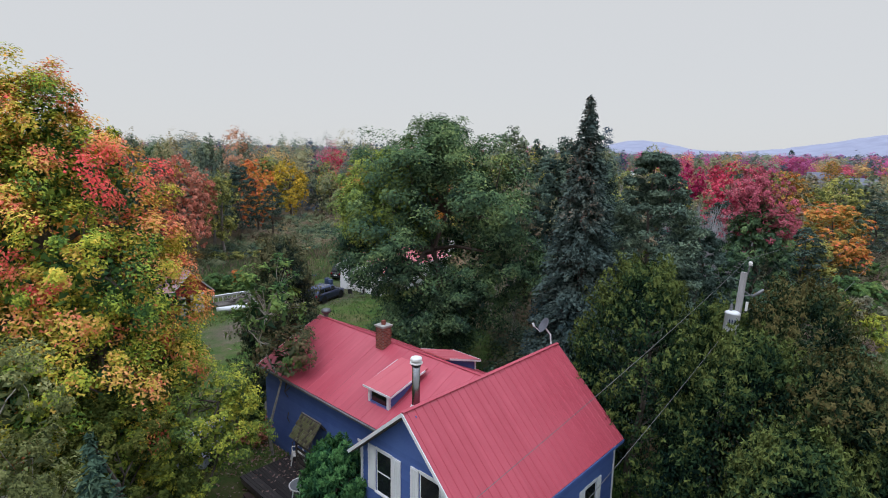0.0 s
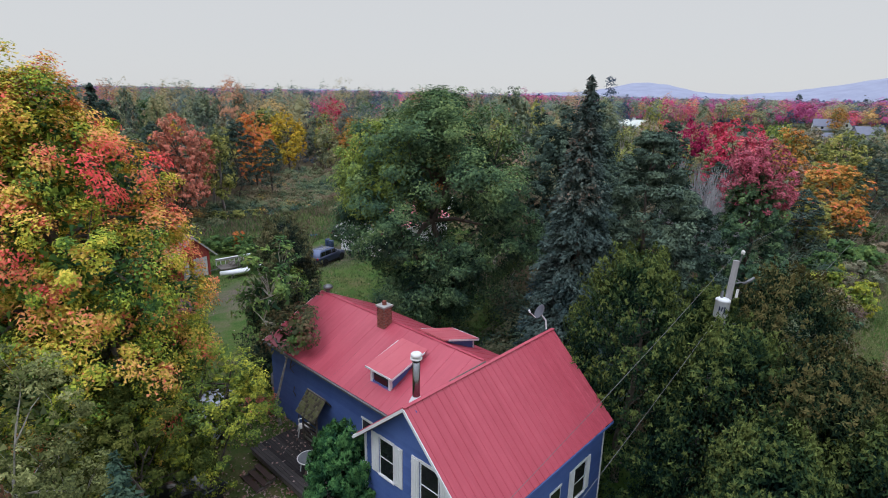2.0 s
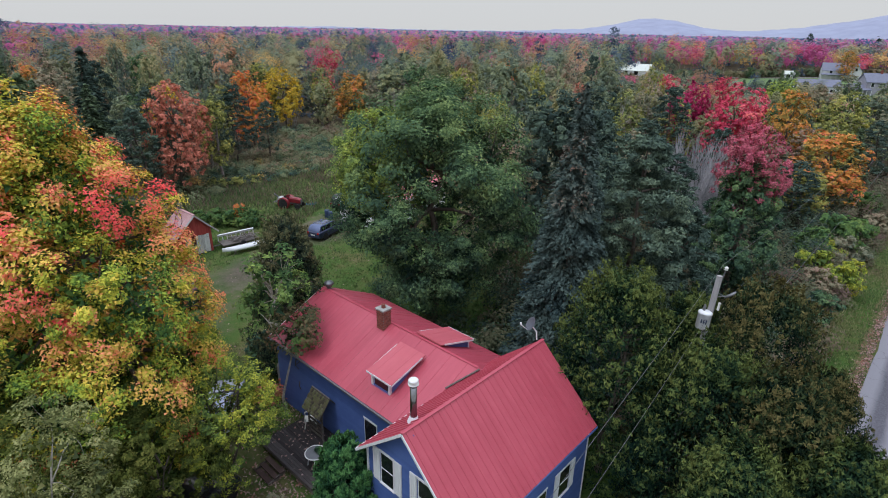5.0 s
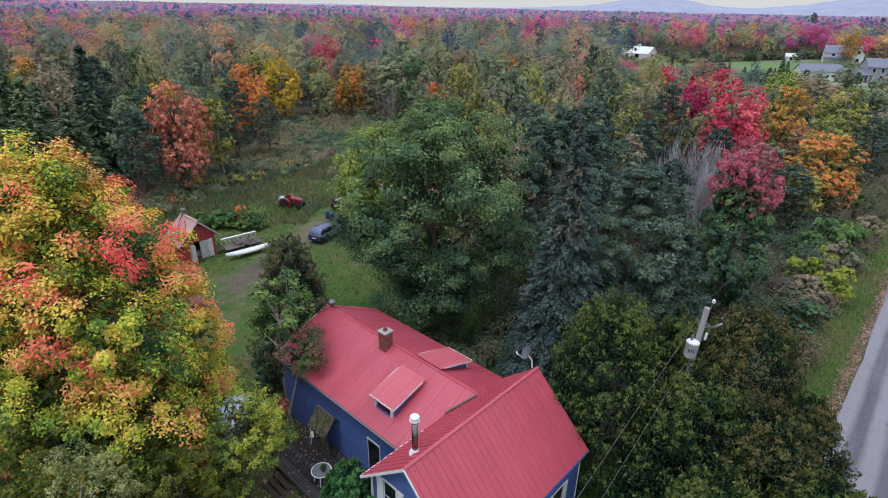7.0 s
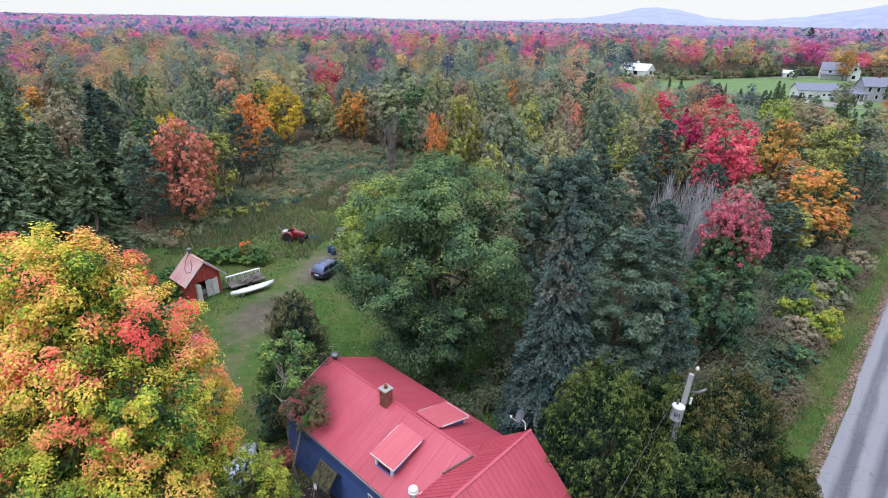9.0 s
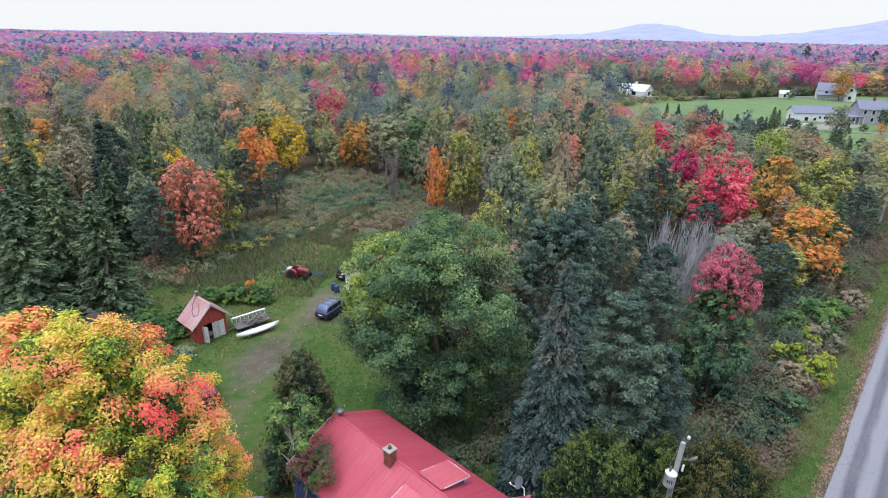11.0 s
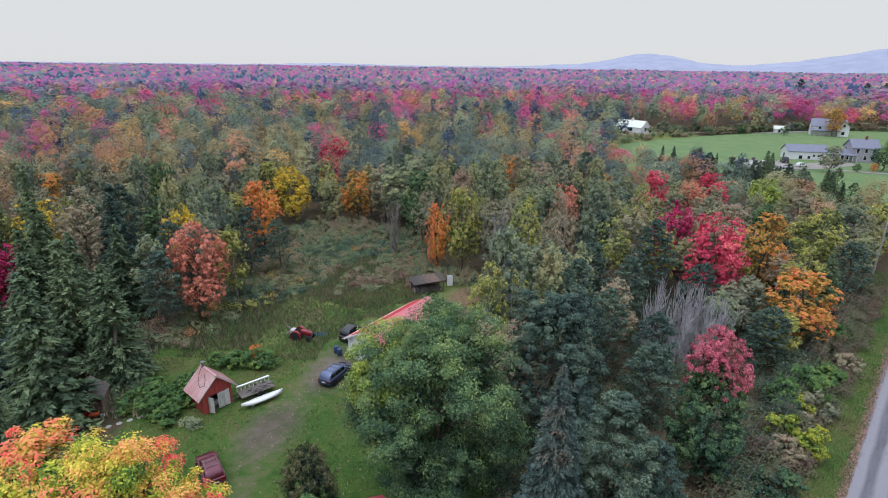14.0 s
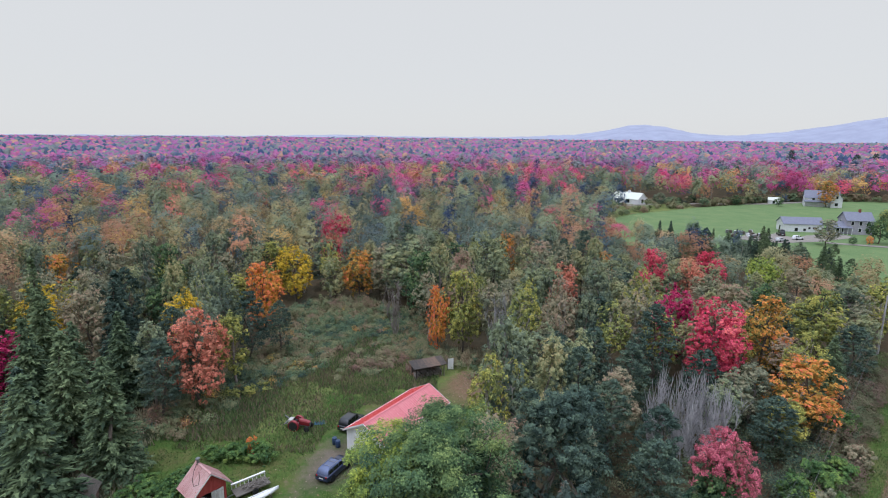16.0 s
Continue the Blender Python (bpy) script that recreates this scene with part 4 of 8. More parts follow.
tree("round", -38.0, 114, 13.5, 4.3, L_yellow, "golden yellow maple at the meadow's edge", 1)
tree("round", -43.0, 116, 14.0, 4.0, L_yelgrn, "dull yellow-green maple behind the meadow", 2)
tree("round", -35.5, 66, 14.2, 4.1, L_salmon, "salmon-red maple with thin lower boughs beside the meadow", 3)
tree("tall", -33.6, 72, 12.6, 2.5, L_yelgrn, "yellow-green young maple beside a salmon-red one", 0)
tree("pine", -34.2, 80, 12.8, 3.4, L_blue, "dark blue-green pine at the meadow's edge", 0)
tree("pine", -31.0, 84, 10.0, 2.6, L_pine, "dusky pine at the meadow's edge", 1)
tree("round", -37, 147, 16.5, 4.6, L_red, "red maple behind the golden one", 1)
tree("tall", -34.5, 131, 13.5, 3.0, L_salmon, "red-brown maple at the wood's edge", 2)
tree("round", -0.5, 87, 15.2, 3.6, L_yelgrn, "yellow-topped maple behind the garage", 2)
tree("round", -4.6, 87, 12.2, 2.3, L_orange, "slender orange maple beside a yellow one", 0)
tree("tall", 4.0, 88, 13.8, 2.9, L_olive, "thinly leaved brownish tree behind the garage", 1)
tree("tall", 7.0, 86, 13.0, 2.7, L_olive, "thinly leaved brownish tree with grey stems", 2)
tree("bare", 5.6, 83.5, 10.5, 3.4, bark_silver, "leafless grey tree with fine twigs behind the garage", 0, bark_silver)
tree("bare", 8.6, 85.5, 10.0, 2.8, bark_silver, "leafless grey tree with fine twigs behind the garage", 1, bark_silver)
tree("bare", -13.0, 94, 9.5, 3.4, bark_grey, "bare grey bushy tree in the meadow", 0)
tree("round", -12.5, 113, 16.0, 6.6, L_poplar, "broad grey-green tree at the meadow's end", 3)
tree("round", -3.0, 117, 13.5, 4.2, L_green, "deep green tree in the wood", 0)
tree("tall", 11.5, 93, 15.5, 3.1, L_poplar, "pale green poplar behind the yard", 0)
tree("tall", 15.5, 98, 16.0, 3.0, L_poplar, "pale green poplar behind the yard", 1)
tree("round", 19.0, 104, 12.5, 3.6, L_salmon, "brown-pink maple among poplars", 1)
tree("pine", 13.0, 72, 10.0, 3.4, L_blue, "blue-green pine at the yard's edge", 1)
tree("pine", 17.5, 70, 11.5, 3.2, L_pine, "feathery pine beside birches", 2)
tree("birch", 22.0, 77, 14.0, 3.0, L_yelgrn, "pale-stemmed birch with yellowing leaves", 0)
tree("birch", 25.5, 80, 14.5, 3.2, L_olive, "pale-stemmed birch with yellowing leaves", 1)
tree("birch", 28.5, 76, 13.0, 2.6, L_yelgrn, "pale-stemmed birch with yellowing leaves", 0)
tree("birch", 29.0, 88, 15.0, 3.4, L_olive, "pale-stemmed birch with grey-green leaves", 1)
tree("round", 36.0, 75, 14.4, 4.5, L_red, "large crimson-red maple with low boughs", 3)
tree("round", 32.0, 82, 14.5, 3.3, L_crimson, "dark crimson maple behind a red one", 1)
tree("round", 42.0, 64, 10.2, 4.6, L_orange_mix, "orange and green maple by the road", 2)
tree("round", 45.5, 80, 13.2, 4.2, L_orange_mix, "tall orange maple near the road", 0)
tree("round", 42.0, 84, 11.5, 3.3, L_olive, "brownish maple behind an orange one", 1)
tree("round", 57.0, 86, 12.8, 4.4, L_yelgrn, "yellow-green poplar near the field", 3)
tree("spruce", 49.5, 82, 9.5, 2.8, L_blue, "dark green spruce between maples", 0)
tree("spruce", 52.5, 75, 9.0, 2.7, L_spruce, "dark green spruce between maples", 1)
tree("bare", 25.6, 56.4, 7.6, 3.4, bark_silver, "leafless grey tree with upright twigs", 1, bark_silver)
for x, y, h in ((23.0, 54, 8.4), (25.2, 58.5, 9), (27.2, 55.5, 8.2), (23.6, 60, 9), (27.4, 60.5, 8.6), (21.6, 57.5, 8.5), (29.4, 57.5, 8.0)):
    tree("bare", x, y, h, 2.8, bark_silver, "tall leafless grey tree with upright twigs", int(x * 2) % 2, bark_silver)
tree("bare", 28.5, 60, 8.0, 3.4, bark_silver, "leafless grey tree with upright twigs", 0, bark_silver)
tree("pine", 20.5, 52, 9.6, 3.0, L_blue, "blue-green pine beside leafless trees", 0)
tree("round", 53.0, 118, 12.5, 4.0, L_red, "bright red maple in the wood", 0)
tree("round", 41.0, 118, 13.0, 3.8, L_red, "bright red maple top among birches", 2)
tree("round", 46.0, 112, 12.0, 3.5, L_salmon, "russet maple among the birches", 1)
tree("round", 62.0, 112, 13.0, 4.2, L_lime, "light green tree near the field", 1)
tree("spruce", -38.6, 42, 15.8, 4.3, L_spruce, "tall green spruce with drooping boughs", 0)
tree("spruce", -43.5, 53, 15.6, 4.0, L_spruce, "tall green spruce with drooping boughs", 1)
tree("spruce", -37.4, 50.5, 13.9, 3.7, L_spruce, "tall green spruce with drooping boughs", 2)
tree("spruce", -50.0, 72, 17.6, 4.0, L_blue, "tall blue-green spruce in the stand", 1)
tree("spruce", -46.0, 66, 13.5, 3.4, L_spruce, "green spruce in the dense stand", 0)
tree("spruce", -50.0, 46, 15.0, 4.2, L_spruce, "tall green spruce in the stand", 2)
tree("spruce", -54.0, 60, 14.5, 3.8, L_spruce, "tall green spruce in the stand", 1)
tree("pine", -38.5, 62, 11.5, 3.2, L_pine, "dusky pine with bare lower stems", 0)
tree("pine", -41.5, 71, 13.0, 3.3, L_pine, "dusky pine with bare lower stems", 1)
tree("tall", -42.0, 66, 13.0, 2.6, L_poplar, "grey-green poplar among dusky pines", 2)
tree("round", -45.0, 80, 12.8, 3.4, L_yellow, "orange-yellow maple behind pines", 1)
tree("round", -66, 78, 14.0, 4.6, L_yellow, "golden maple in the wood", 0)
tree("round", -74, 88, 13.5, 4.8, L_olive, "brown-orange maple in the wood", 1)
tree("round", -80, 98, 14.0, 4.8, L_orange_mix, "brown-orange maple in the wood", 2)
tree("round", -62, 66, 10.5, 3.4, L_crimson, "low crimson maple among spruces", 3)


for x, y, h in ((64, 171, 9), (69, 170, 8), (72, 172, 11), (79, 166, 9), (85, 158, 12), (88, 161, 11), (91, 150, 9)):
    tree("spruce", x, y, h, 2.6, L_spruce, "dark green spruce at the field's edge", int(x) % 3)


def fill_wood():
    """The rest of the near woods, species by chance, where none of the named trees stands."""
    rng = np.random.default_rng(21)
    pick = ["tall", "round", "birch", "pine", "round", "tall", "round"]
    tints = {"tall": [L_poplar, L_poplar, L_poplar, L_olive], "round": [L_poplar, L_poplar, L_green, L_olive, L_yelgrn, L_poplar, L_orange_mix, L_olive, L_olive],
             "birch": [L_yelgrn, L_olive, L_poplar], "pine": [L_pine, L_blue], "spruce": [L_spruce, L_blue]}
    words = {"tall": "slender grey-green poplar in the mixed wood", "round": "broad-leaved tree in autumn colour in the wood", "birch": "pale-stemmed birch with thinning leaves", "pine": "blue-green pine in the wood", "spruce": "dark green spruce in the wood"}
    made = 0
    for _ in range(6000):
        x, y = wedge(rng, 1, 40, 132, 48)
        x, y = float(x[0]), float(y[0])
        if not free_for_wood(np.array([x]), np.array([y]))[0] or (x > 5 and y < 45) or y < 30 or (x > 14 and y < 70):
            continue
        way = math.degrees(math.atan2(x, y))
        if (-25 < way < -15.5 and y < 113) or (21 < way < 31 and y < 74):
            continue
        kind = pick[rng.integers(len(pick))]
        if x < -28 and y < 64 or x < -40 and y < 75 and rng.uniform() < 0.8:
            kind = "spruce"
        r = WIDTH[kind] * rng.uniform(0.8, 1.15) * (1.35 if kind == "spruce" else 1)
        if any((x - a) ** 2 + (y - b) ** 2 < (0.62 * (r + c)) ** 2 for a, b, c in TAKEN):
            continue
        leaf = tints[kind][rng.integers(len(tints[kind]))]
        tree(kind, x, y, HEIGHT[kind] * rng.uniform(0.85, 1.38) * (0.7 if x > 30 else 1), r, leaf, words[kind], int(rng.integers(4)))
        made += 1
        if made >= 180:
            break


fill_wood()

# ---- trees round the house ----
def hero(name, pair, at, leaf, wood, label, category="tree", turn=0.0):
    return plant(name, tree_proto(name, pair), at, leaf, wood, label, category, "", turn)


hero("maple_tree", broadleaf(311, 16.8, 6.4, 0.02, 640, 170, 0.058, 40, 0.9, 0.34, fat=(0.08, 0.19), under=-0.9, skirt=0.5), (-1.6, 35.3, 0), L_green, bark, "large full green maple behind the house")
hero("ash_tree", broadleaf(302, 14.8, 3.5, 0.54, 270, 90, 0.06, 14, 0.9, 0.1, fat=(0.12, 0.24), tall=1.0, under=-0.9), (-5.1, 36.3, 0), L_lime, bark, "light yellow-green ash beside the large maple")
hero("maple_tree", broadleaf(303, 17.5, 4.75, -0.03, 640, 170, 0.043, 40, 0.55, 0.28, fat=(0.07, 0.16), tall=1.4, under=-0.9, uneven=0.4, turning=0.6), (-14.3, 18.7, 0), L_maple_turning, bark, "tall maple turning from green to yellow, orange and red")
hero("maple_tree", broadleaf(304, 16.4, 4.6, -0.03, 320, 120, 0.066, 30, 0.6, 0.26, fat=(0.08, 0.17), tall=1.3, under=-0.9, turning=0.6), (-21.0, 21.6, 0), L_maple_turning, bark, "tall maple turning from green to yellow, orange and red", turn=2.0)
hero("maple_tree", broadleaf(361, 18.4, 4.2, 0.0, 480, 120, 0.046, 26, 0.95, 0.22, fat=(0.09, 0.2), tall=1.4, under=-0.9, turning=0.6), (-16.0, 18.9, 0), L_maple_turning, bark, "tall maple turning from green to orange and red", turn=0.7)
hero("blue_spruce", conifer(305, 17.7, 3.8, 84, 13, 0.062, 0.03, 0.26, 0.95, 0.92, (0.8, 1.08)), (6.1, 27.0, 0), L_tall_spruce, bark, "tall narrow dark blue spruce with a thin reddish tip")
hero("white_pine", broadleaf(306, 17.4, 4.6, 0.02, 620, 70, 0.07, 30, 0.55, 0.3, fat=(0.06, 0.13), tall=0.7, under=-0.9), (8.2, 41.6, 0), L_pine, bark, "large soft grey-green white pine")
hero("pine_tree", pine(307, 15.2, 3.1, 0.36, 240, 150, 0.055, 24), (9.8, 28.3, 0), L_pine, bark, "pine with bare reddish lower limbs beside the spruce")
hero("pine_tree", pine(308, 11.4, 2.7, 0.25, 170, 130, 0.055, 12), (12.8, 29.6, 0), L_blue, bark, "blue-grey pine behind the cedar hedge")
hero("maple_tree", broadleaf(309, 12.2, 3.0, -0.02, 560, 40, 0.066, 14, 0.6, fat=(0.06, 0.12), tall=1.6, under=-0.9, uneven=0.4), (20.4, 38.4, 0), L_green, bark, "green tree clothed to the ground under a pink-topped maple")
hero("maple_tree", broadleaf(310, 14.3, 2.5, 0.52, 340, 34, 0.05, 18, 0.7, fat=(0.06, 0.13), tall=2.0, uneven=0.5), (20.8, 38.8, 0), L_pink, bark, "pink-topped maple rising out of a green tree")
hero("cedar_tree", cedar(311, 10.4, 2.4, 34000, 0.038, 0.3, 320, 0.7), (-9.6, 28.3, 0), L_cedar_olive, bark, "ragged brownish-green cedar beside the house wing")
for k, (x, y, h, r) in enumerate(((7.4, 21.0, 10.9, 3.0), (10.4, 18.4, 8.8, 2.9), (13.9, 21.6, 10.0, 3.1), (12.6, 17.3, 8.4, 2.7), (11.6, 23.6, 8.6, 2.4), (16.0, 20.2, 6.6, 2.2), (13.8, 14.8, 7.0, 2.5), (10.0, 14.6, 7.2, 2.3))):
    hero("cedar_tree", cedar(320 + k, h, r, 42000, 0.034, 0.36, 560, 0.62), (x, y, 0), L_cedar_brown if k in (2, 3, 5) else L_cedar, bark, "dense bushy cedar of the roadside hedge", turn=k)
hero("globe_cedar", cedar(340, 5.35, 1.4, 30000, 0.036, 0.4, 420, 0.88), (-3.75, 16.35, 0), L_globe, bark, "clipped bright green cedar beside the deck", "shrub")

# lower growth between the tall maples and the camera
hero("elm_tree", broadleaf(351, 7.6, 2.4, 0.05, 300, 60, 0.036, 14, 0.9, 0.1, 2, fat=(0.07, 0.15)), (-9.7, 18.9, 0), L_vivid, bark, "young elm with yellow-green leaves beside the yard")
hero("elm_tree", broadleaf(352, 7.0, 2.5, 0.0, 330, 60, 0.036, 12, 0.9, 0.09, 2, fat=(0.06, 0.14)), (-11.4, 16.4, 0), L_elm, bark, "young elm with yellow-green leaves among taller trees")
hero("maple_tree", broadleaf(353, 9.5, 3.2, 0.0, 420, 60, 0.036, 12, 0.8, 0.12, fat=(0.06, 0.14)), (-14.2, 15.6, 0), L_elm, bark, "green young maple under the tall turning ones")
hero("maple_tree", broadleaf(358, 10.5, 3.0, 0.0, 420, 60, 0.036, 12, 0.8, 0.12, fat=(0.06, 0.14)), (-18.6, 17.2, 0), L_elm, bark, "green young maple under the tall turning ones", turn=1.0)
hero("birch_tree", broadleaf(354, 11.4, 1.7, 0.2, 240, 44, 0.03, 12, 0.5, 0.055, 1, fat=(0.08, 0.17)), (-10.6, 11.6, 0), L_birch, bark_pale, "slender birch with small pale green leaves")
hero("spruce_tree", conifer(355, 9.4, 1.9, 40, 11, 0.042, 0.03, 0.2, 0.9), (-6.6, 9.3, 0), L_young_spruce, bark, "young dark spruce with fresh boughs")
hero("spruce_tree", conifer(356, 9.6, 2.3, 40, 11, 0.042, 0.03, 0.24, 0.9), (-9.0, 8.6, 0), L_young_spruce, bark, "young green spruce hung with brown cones")
hero("spruce_tree", conifer(357, 8.6, 2.2, 40, 11, 0.042, 0.03, 0.24, 0.9), (-11.8, 8.9, 0), L_young_spruce, bark, "young green spruce hung with brown cones", turn=1.5)
def hang_cones(spruce, h, r, seed, count):
    """Brown cones hanging from the tips of the upper boughs."""
    rng = np.random.default_rng(seed)
    f, a = rng.uniform(0.62, 0.96, count), rng.uniform(0, 6.28, count)
    reach = r * (1 - f) ** 0.85 * rng.uniform(0.75, 1.15, count) + 0.06
    Q = []
    for i in range(count):
        x, y, z = reach[i] * math.cos(a[i]), reach[i] * math.sin(a[i]), f[i] * h - 0.1 * reach[i]
        Q.append(tube([(x, y, z), (x * 1.01, y * 1.01, z - 0.045), (x * 1.02, y * 1.02, z - 0.1), (x * 1.02, y * 1.02, z - 0.14)], [0.012, 0.028, 0.024, 0.008], 5))
    ob = new("cones", raw_mesh("cones", np.concatenate(Q), 4, surface("cone_brown", [(0.12, 0.06, 0.035), (0.2, 0.1, 0.055), (0.28, 0.15, 0.08)], 8, 0.8, fine=60)))
    ob.parent = spruce
    tagged(ob, "russet-brown hanging cones")


for ob, h, r in [(o, h, r) for o in list(scene.collection.objects) for x, h, r in ((-9.0, 9.6, 2.3), (-11.8, 8.6, 2.2)) if o.name.startswith("spruce_tree") and abs(o.location.x - x) < 0.05 and o.location.y < 10]:
    hang_cones(ob, h, r, 5, 260)
hero("birch_tree", broadleaf(359, 10.2, 1.9, 0.25, 60, 26, 0.07, 26, 0.6, 0.085), (-8.9, 24.1, 0), L_fresh, bark_pale, "thin pale-stemmed birch with few leaves beside the house")
hero("cherry_shrub", broadleaf(360, 6.9, 1.9, 0.4, 80, 22, 0.06, 14, 0.8, 0.05, 3), (-7.7, 24.2, 0), foliage("leaf_russet", [(0.05, 0.075, 0.026), (0.085, 0.1, 0.033), (0.13, 0.115, 0.035), (0.16, 0.085, 0.04)], 0.6), bark, "russet-leaved shrub reaching over the wing's roof", "shrub")

# ---- building tools ----
def part(name, bm, mat, parent, label="", smooth=False):
    me = bpy.data.meshes.new(name)
    bm.normal_update()
    bm.to_mesh(me)
    bm.free()
    if mat:
        me.materials.append(mat)
    if smooth:
        for q in me.polygons:
            q.use_smooth = True
    ob = new(name, me)
    if parent:
        ob.parent = parent
    return tagged(ob, label)


def shared(name, me, parent, m):
    """A piece on a mesh that alike pieces share."""
    ob = new(name, me)
    ob.parent = parent
    ob.matrix_local = m
    return ob


def anchor(name, m, label, category, group=""):
    e = new(name)
    e.matrix_world = m
    return tagged(e, label, category, group)


def box(x0, x1, y0, y1, z0, z1, bevel=0.0, bm=None):
    b = bm or bmesh.new()
    made = bmesh.ops.create_cube(b, size=1, matrix=Matrix.LocRotScale(((x0 + x1) / 2, (y0 + y1) / 2, (z0 + z1) / 2), None, (abs(x1 - x0), abs(y1 - y0), abs(z1 - z0))))
    if bevel:
        es = list({e for v in made["verts"] for e in v.link_edges})
        bmesh.ops.bevel(b, geom=es, offset=bevel, segments=2, affect="EDGES", profile=0.6)
    return b


def cyl(r0, r1, z0, z1, n=16, at=(0, 0), bm=None, m=None):
    b = bm or bmesh.new()
    mm = (m or Matrix()) @ Matrix.Translation((at[0], at[1], (z0 + z1) / 2))
    bmesh.ops.create_cone(b, cap_ends=True, segments=n, radius1=r0, radius2=r1, depth=z1 - z0, matrix=mm)
    return b


def rod(a, b, r, n=8, bm=None, r2=None):
    """A round bar from a to b."""
    a, b = Vector(a), Vector(b)
    out = bm or bmesh.new()
    q = (b - a).to_track_quat("Z", "Y").to_matrix().to_4x4()
    bmesh.ops.create_cone(out, cap_ends=True, segments=n, radius1=r, radius2=r if r2 is None else r2, depth=(b - a).length, matrix=Matrix.Translation((a + b) / 2) @ q)
    return out


def beam(a, b, w, h, bm=None):
    """A square bar from a to b, w wide and h deep."""
    a, b = Vector(a), Vector(b)
    out = bm or bmesh.new()
    q = (b - a).to_track_quat("X", "Z").to_matrix().to_4x4()
    bmesh.ops.create_cube(out, size=1, matrix=Matrix.Translation((a + b) / 2) @ q @ Matrix.Diagonal(((b - a).length, w, h, 1)))
    return out


def slab(corners, thick, bm=None):
    """A plate: corners counter-clockwise from above, thickened downwards along the normal."""
    b = bm or bmesh.new()
    c = [Vector(p) for p in corners]
    n = (c[1] - c[0]).cross(c[2] - c[0]).normalized()
    top = [b.verts.new(p) for p in c]
    low = [b.verts.new(p - n * thick) for p in c]
    b.faces.new(top)
    b.faces.new(low[::-1])
    for i in range(len(c)):
        j = (i + 1) % len(c)
        b.faces.new((top[i], low[i], low[j], top[j]))
    return b


def lathe(profile, n=20, bm=None, m=None):
    b = bm or bmesh.new()
    rings = []
    for r, z in profile:
        rings.append([b.verts.new((m or Matrix()) @ Vector((r * math.cos(2 * math.pi * k / n), r * math.sin(2 * math.pi * k / n), z))) for k in range(n)])
    for a, c in zip(rings[:-1], rings[1:]):
        for k in range(n):
            b.faces.new((a[k], a[(k + 1) % n], c[(k + 1) % n], c[k]))
    if profile[0][0] > 1e-4:
        b.faces.new(rings[0][::-1])
    if profile[-1][0] > 1e-4:
        b.faces.new(rings[-1])
    return b


def loft(sections, bm=None):
    """A closed skin through rings of points with the same count."""
    b = bm or bmesh.new()
    R = [[b.verts.new(p) for p in s] for s in sections]
    n = len(R[0])
    for a, c in zip(R[:-1], R[1:]):
        for k in range(n):
            b.faces.new((a[k], a[(k + 1) % n], c[(k + 1) % n], c[k]))
    b.faces.new(R[0][::-1])
    b.faces.new(R[-1])
    bmesh.ops.recalc_face_normals(b, faces=b.faces)
    return b


def ribbed_sheet(name, width, length, pitch, mat, rib=0.034):
    """A roof sheet: x across the ribs, y up the slope, ribs proud in z."""
    xs_ = [(0.0, 0.0)]
    k = pitch / 2
    while k < width - 0.02:
        xs_ += [(k - 0.03, 0), (k - 0.014, rib), (k + 0.014, rib), (k + 0.03, 0)]
        k += pitch
    xs_.append((width, 0.0))
    V = [(x, y, z) for y in (0, length) for x, z in xs_]
    n = len(xs_)
    F = [(i, i + 1, n + i + 1, n + i) for i in range(n - 1)]
    low = len(V)
    V += [(0, 0, -0.03), (width, 0, -0.03), (width, length, -0.03), (0, length, -0.03)]
    F += [(low + 3, low + 2, low + 1, low), (0, low, low + 1, n - 1)]
    return index_mesh(name, V, F, mat)


def slope_frame(a, b, up):
    """A pose whose x runs from a to b, y up the slope."""
    a, b, up = Vector(a), Vector(b), Vector(up)
    x = (b - a).normalized()
    y = (up - a)
    y = (y - x * y.dot(x)).normalized()
    z = x.cross(y)
    return Matrix(((x.x, y.x, z.x, a.x), (x.y, y.y, z.y, a.y), (x.z, y.z, z.z, a.z), (0, 0, 0, 1)))


def roof_slope(parent, a, b, up, sheets, pitch, mat, name="roof_sheet", rib=0.034):
    """Sheets side by side along a slope from eave corner a to eave corner b; up is above a, on the ridge."""
    f = slope_frame(a, b, up)
    W, L = (Vector(b) - Vector(a)).length, (Vector(up) - Vector(a)).length
    me = ribbed_sheet(name, W / sheets - 0.004, L, pitch, mat, rib)
    for i in range(sheets):
        shared(name, me, parent, f @ Matrix.Translation((i * W / sheets, 0, 0.003 * (i % 2))))


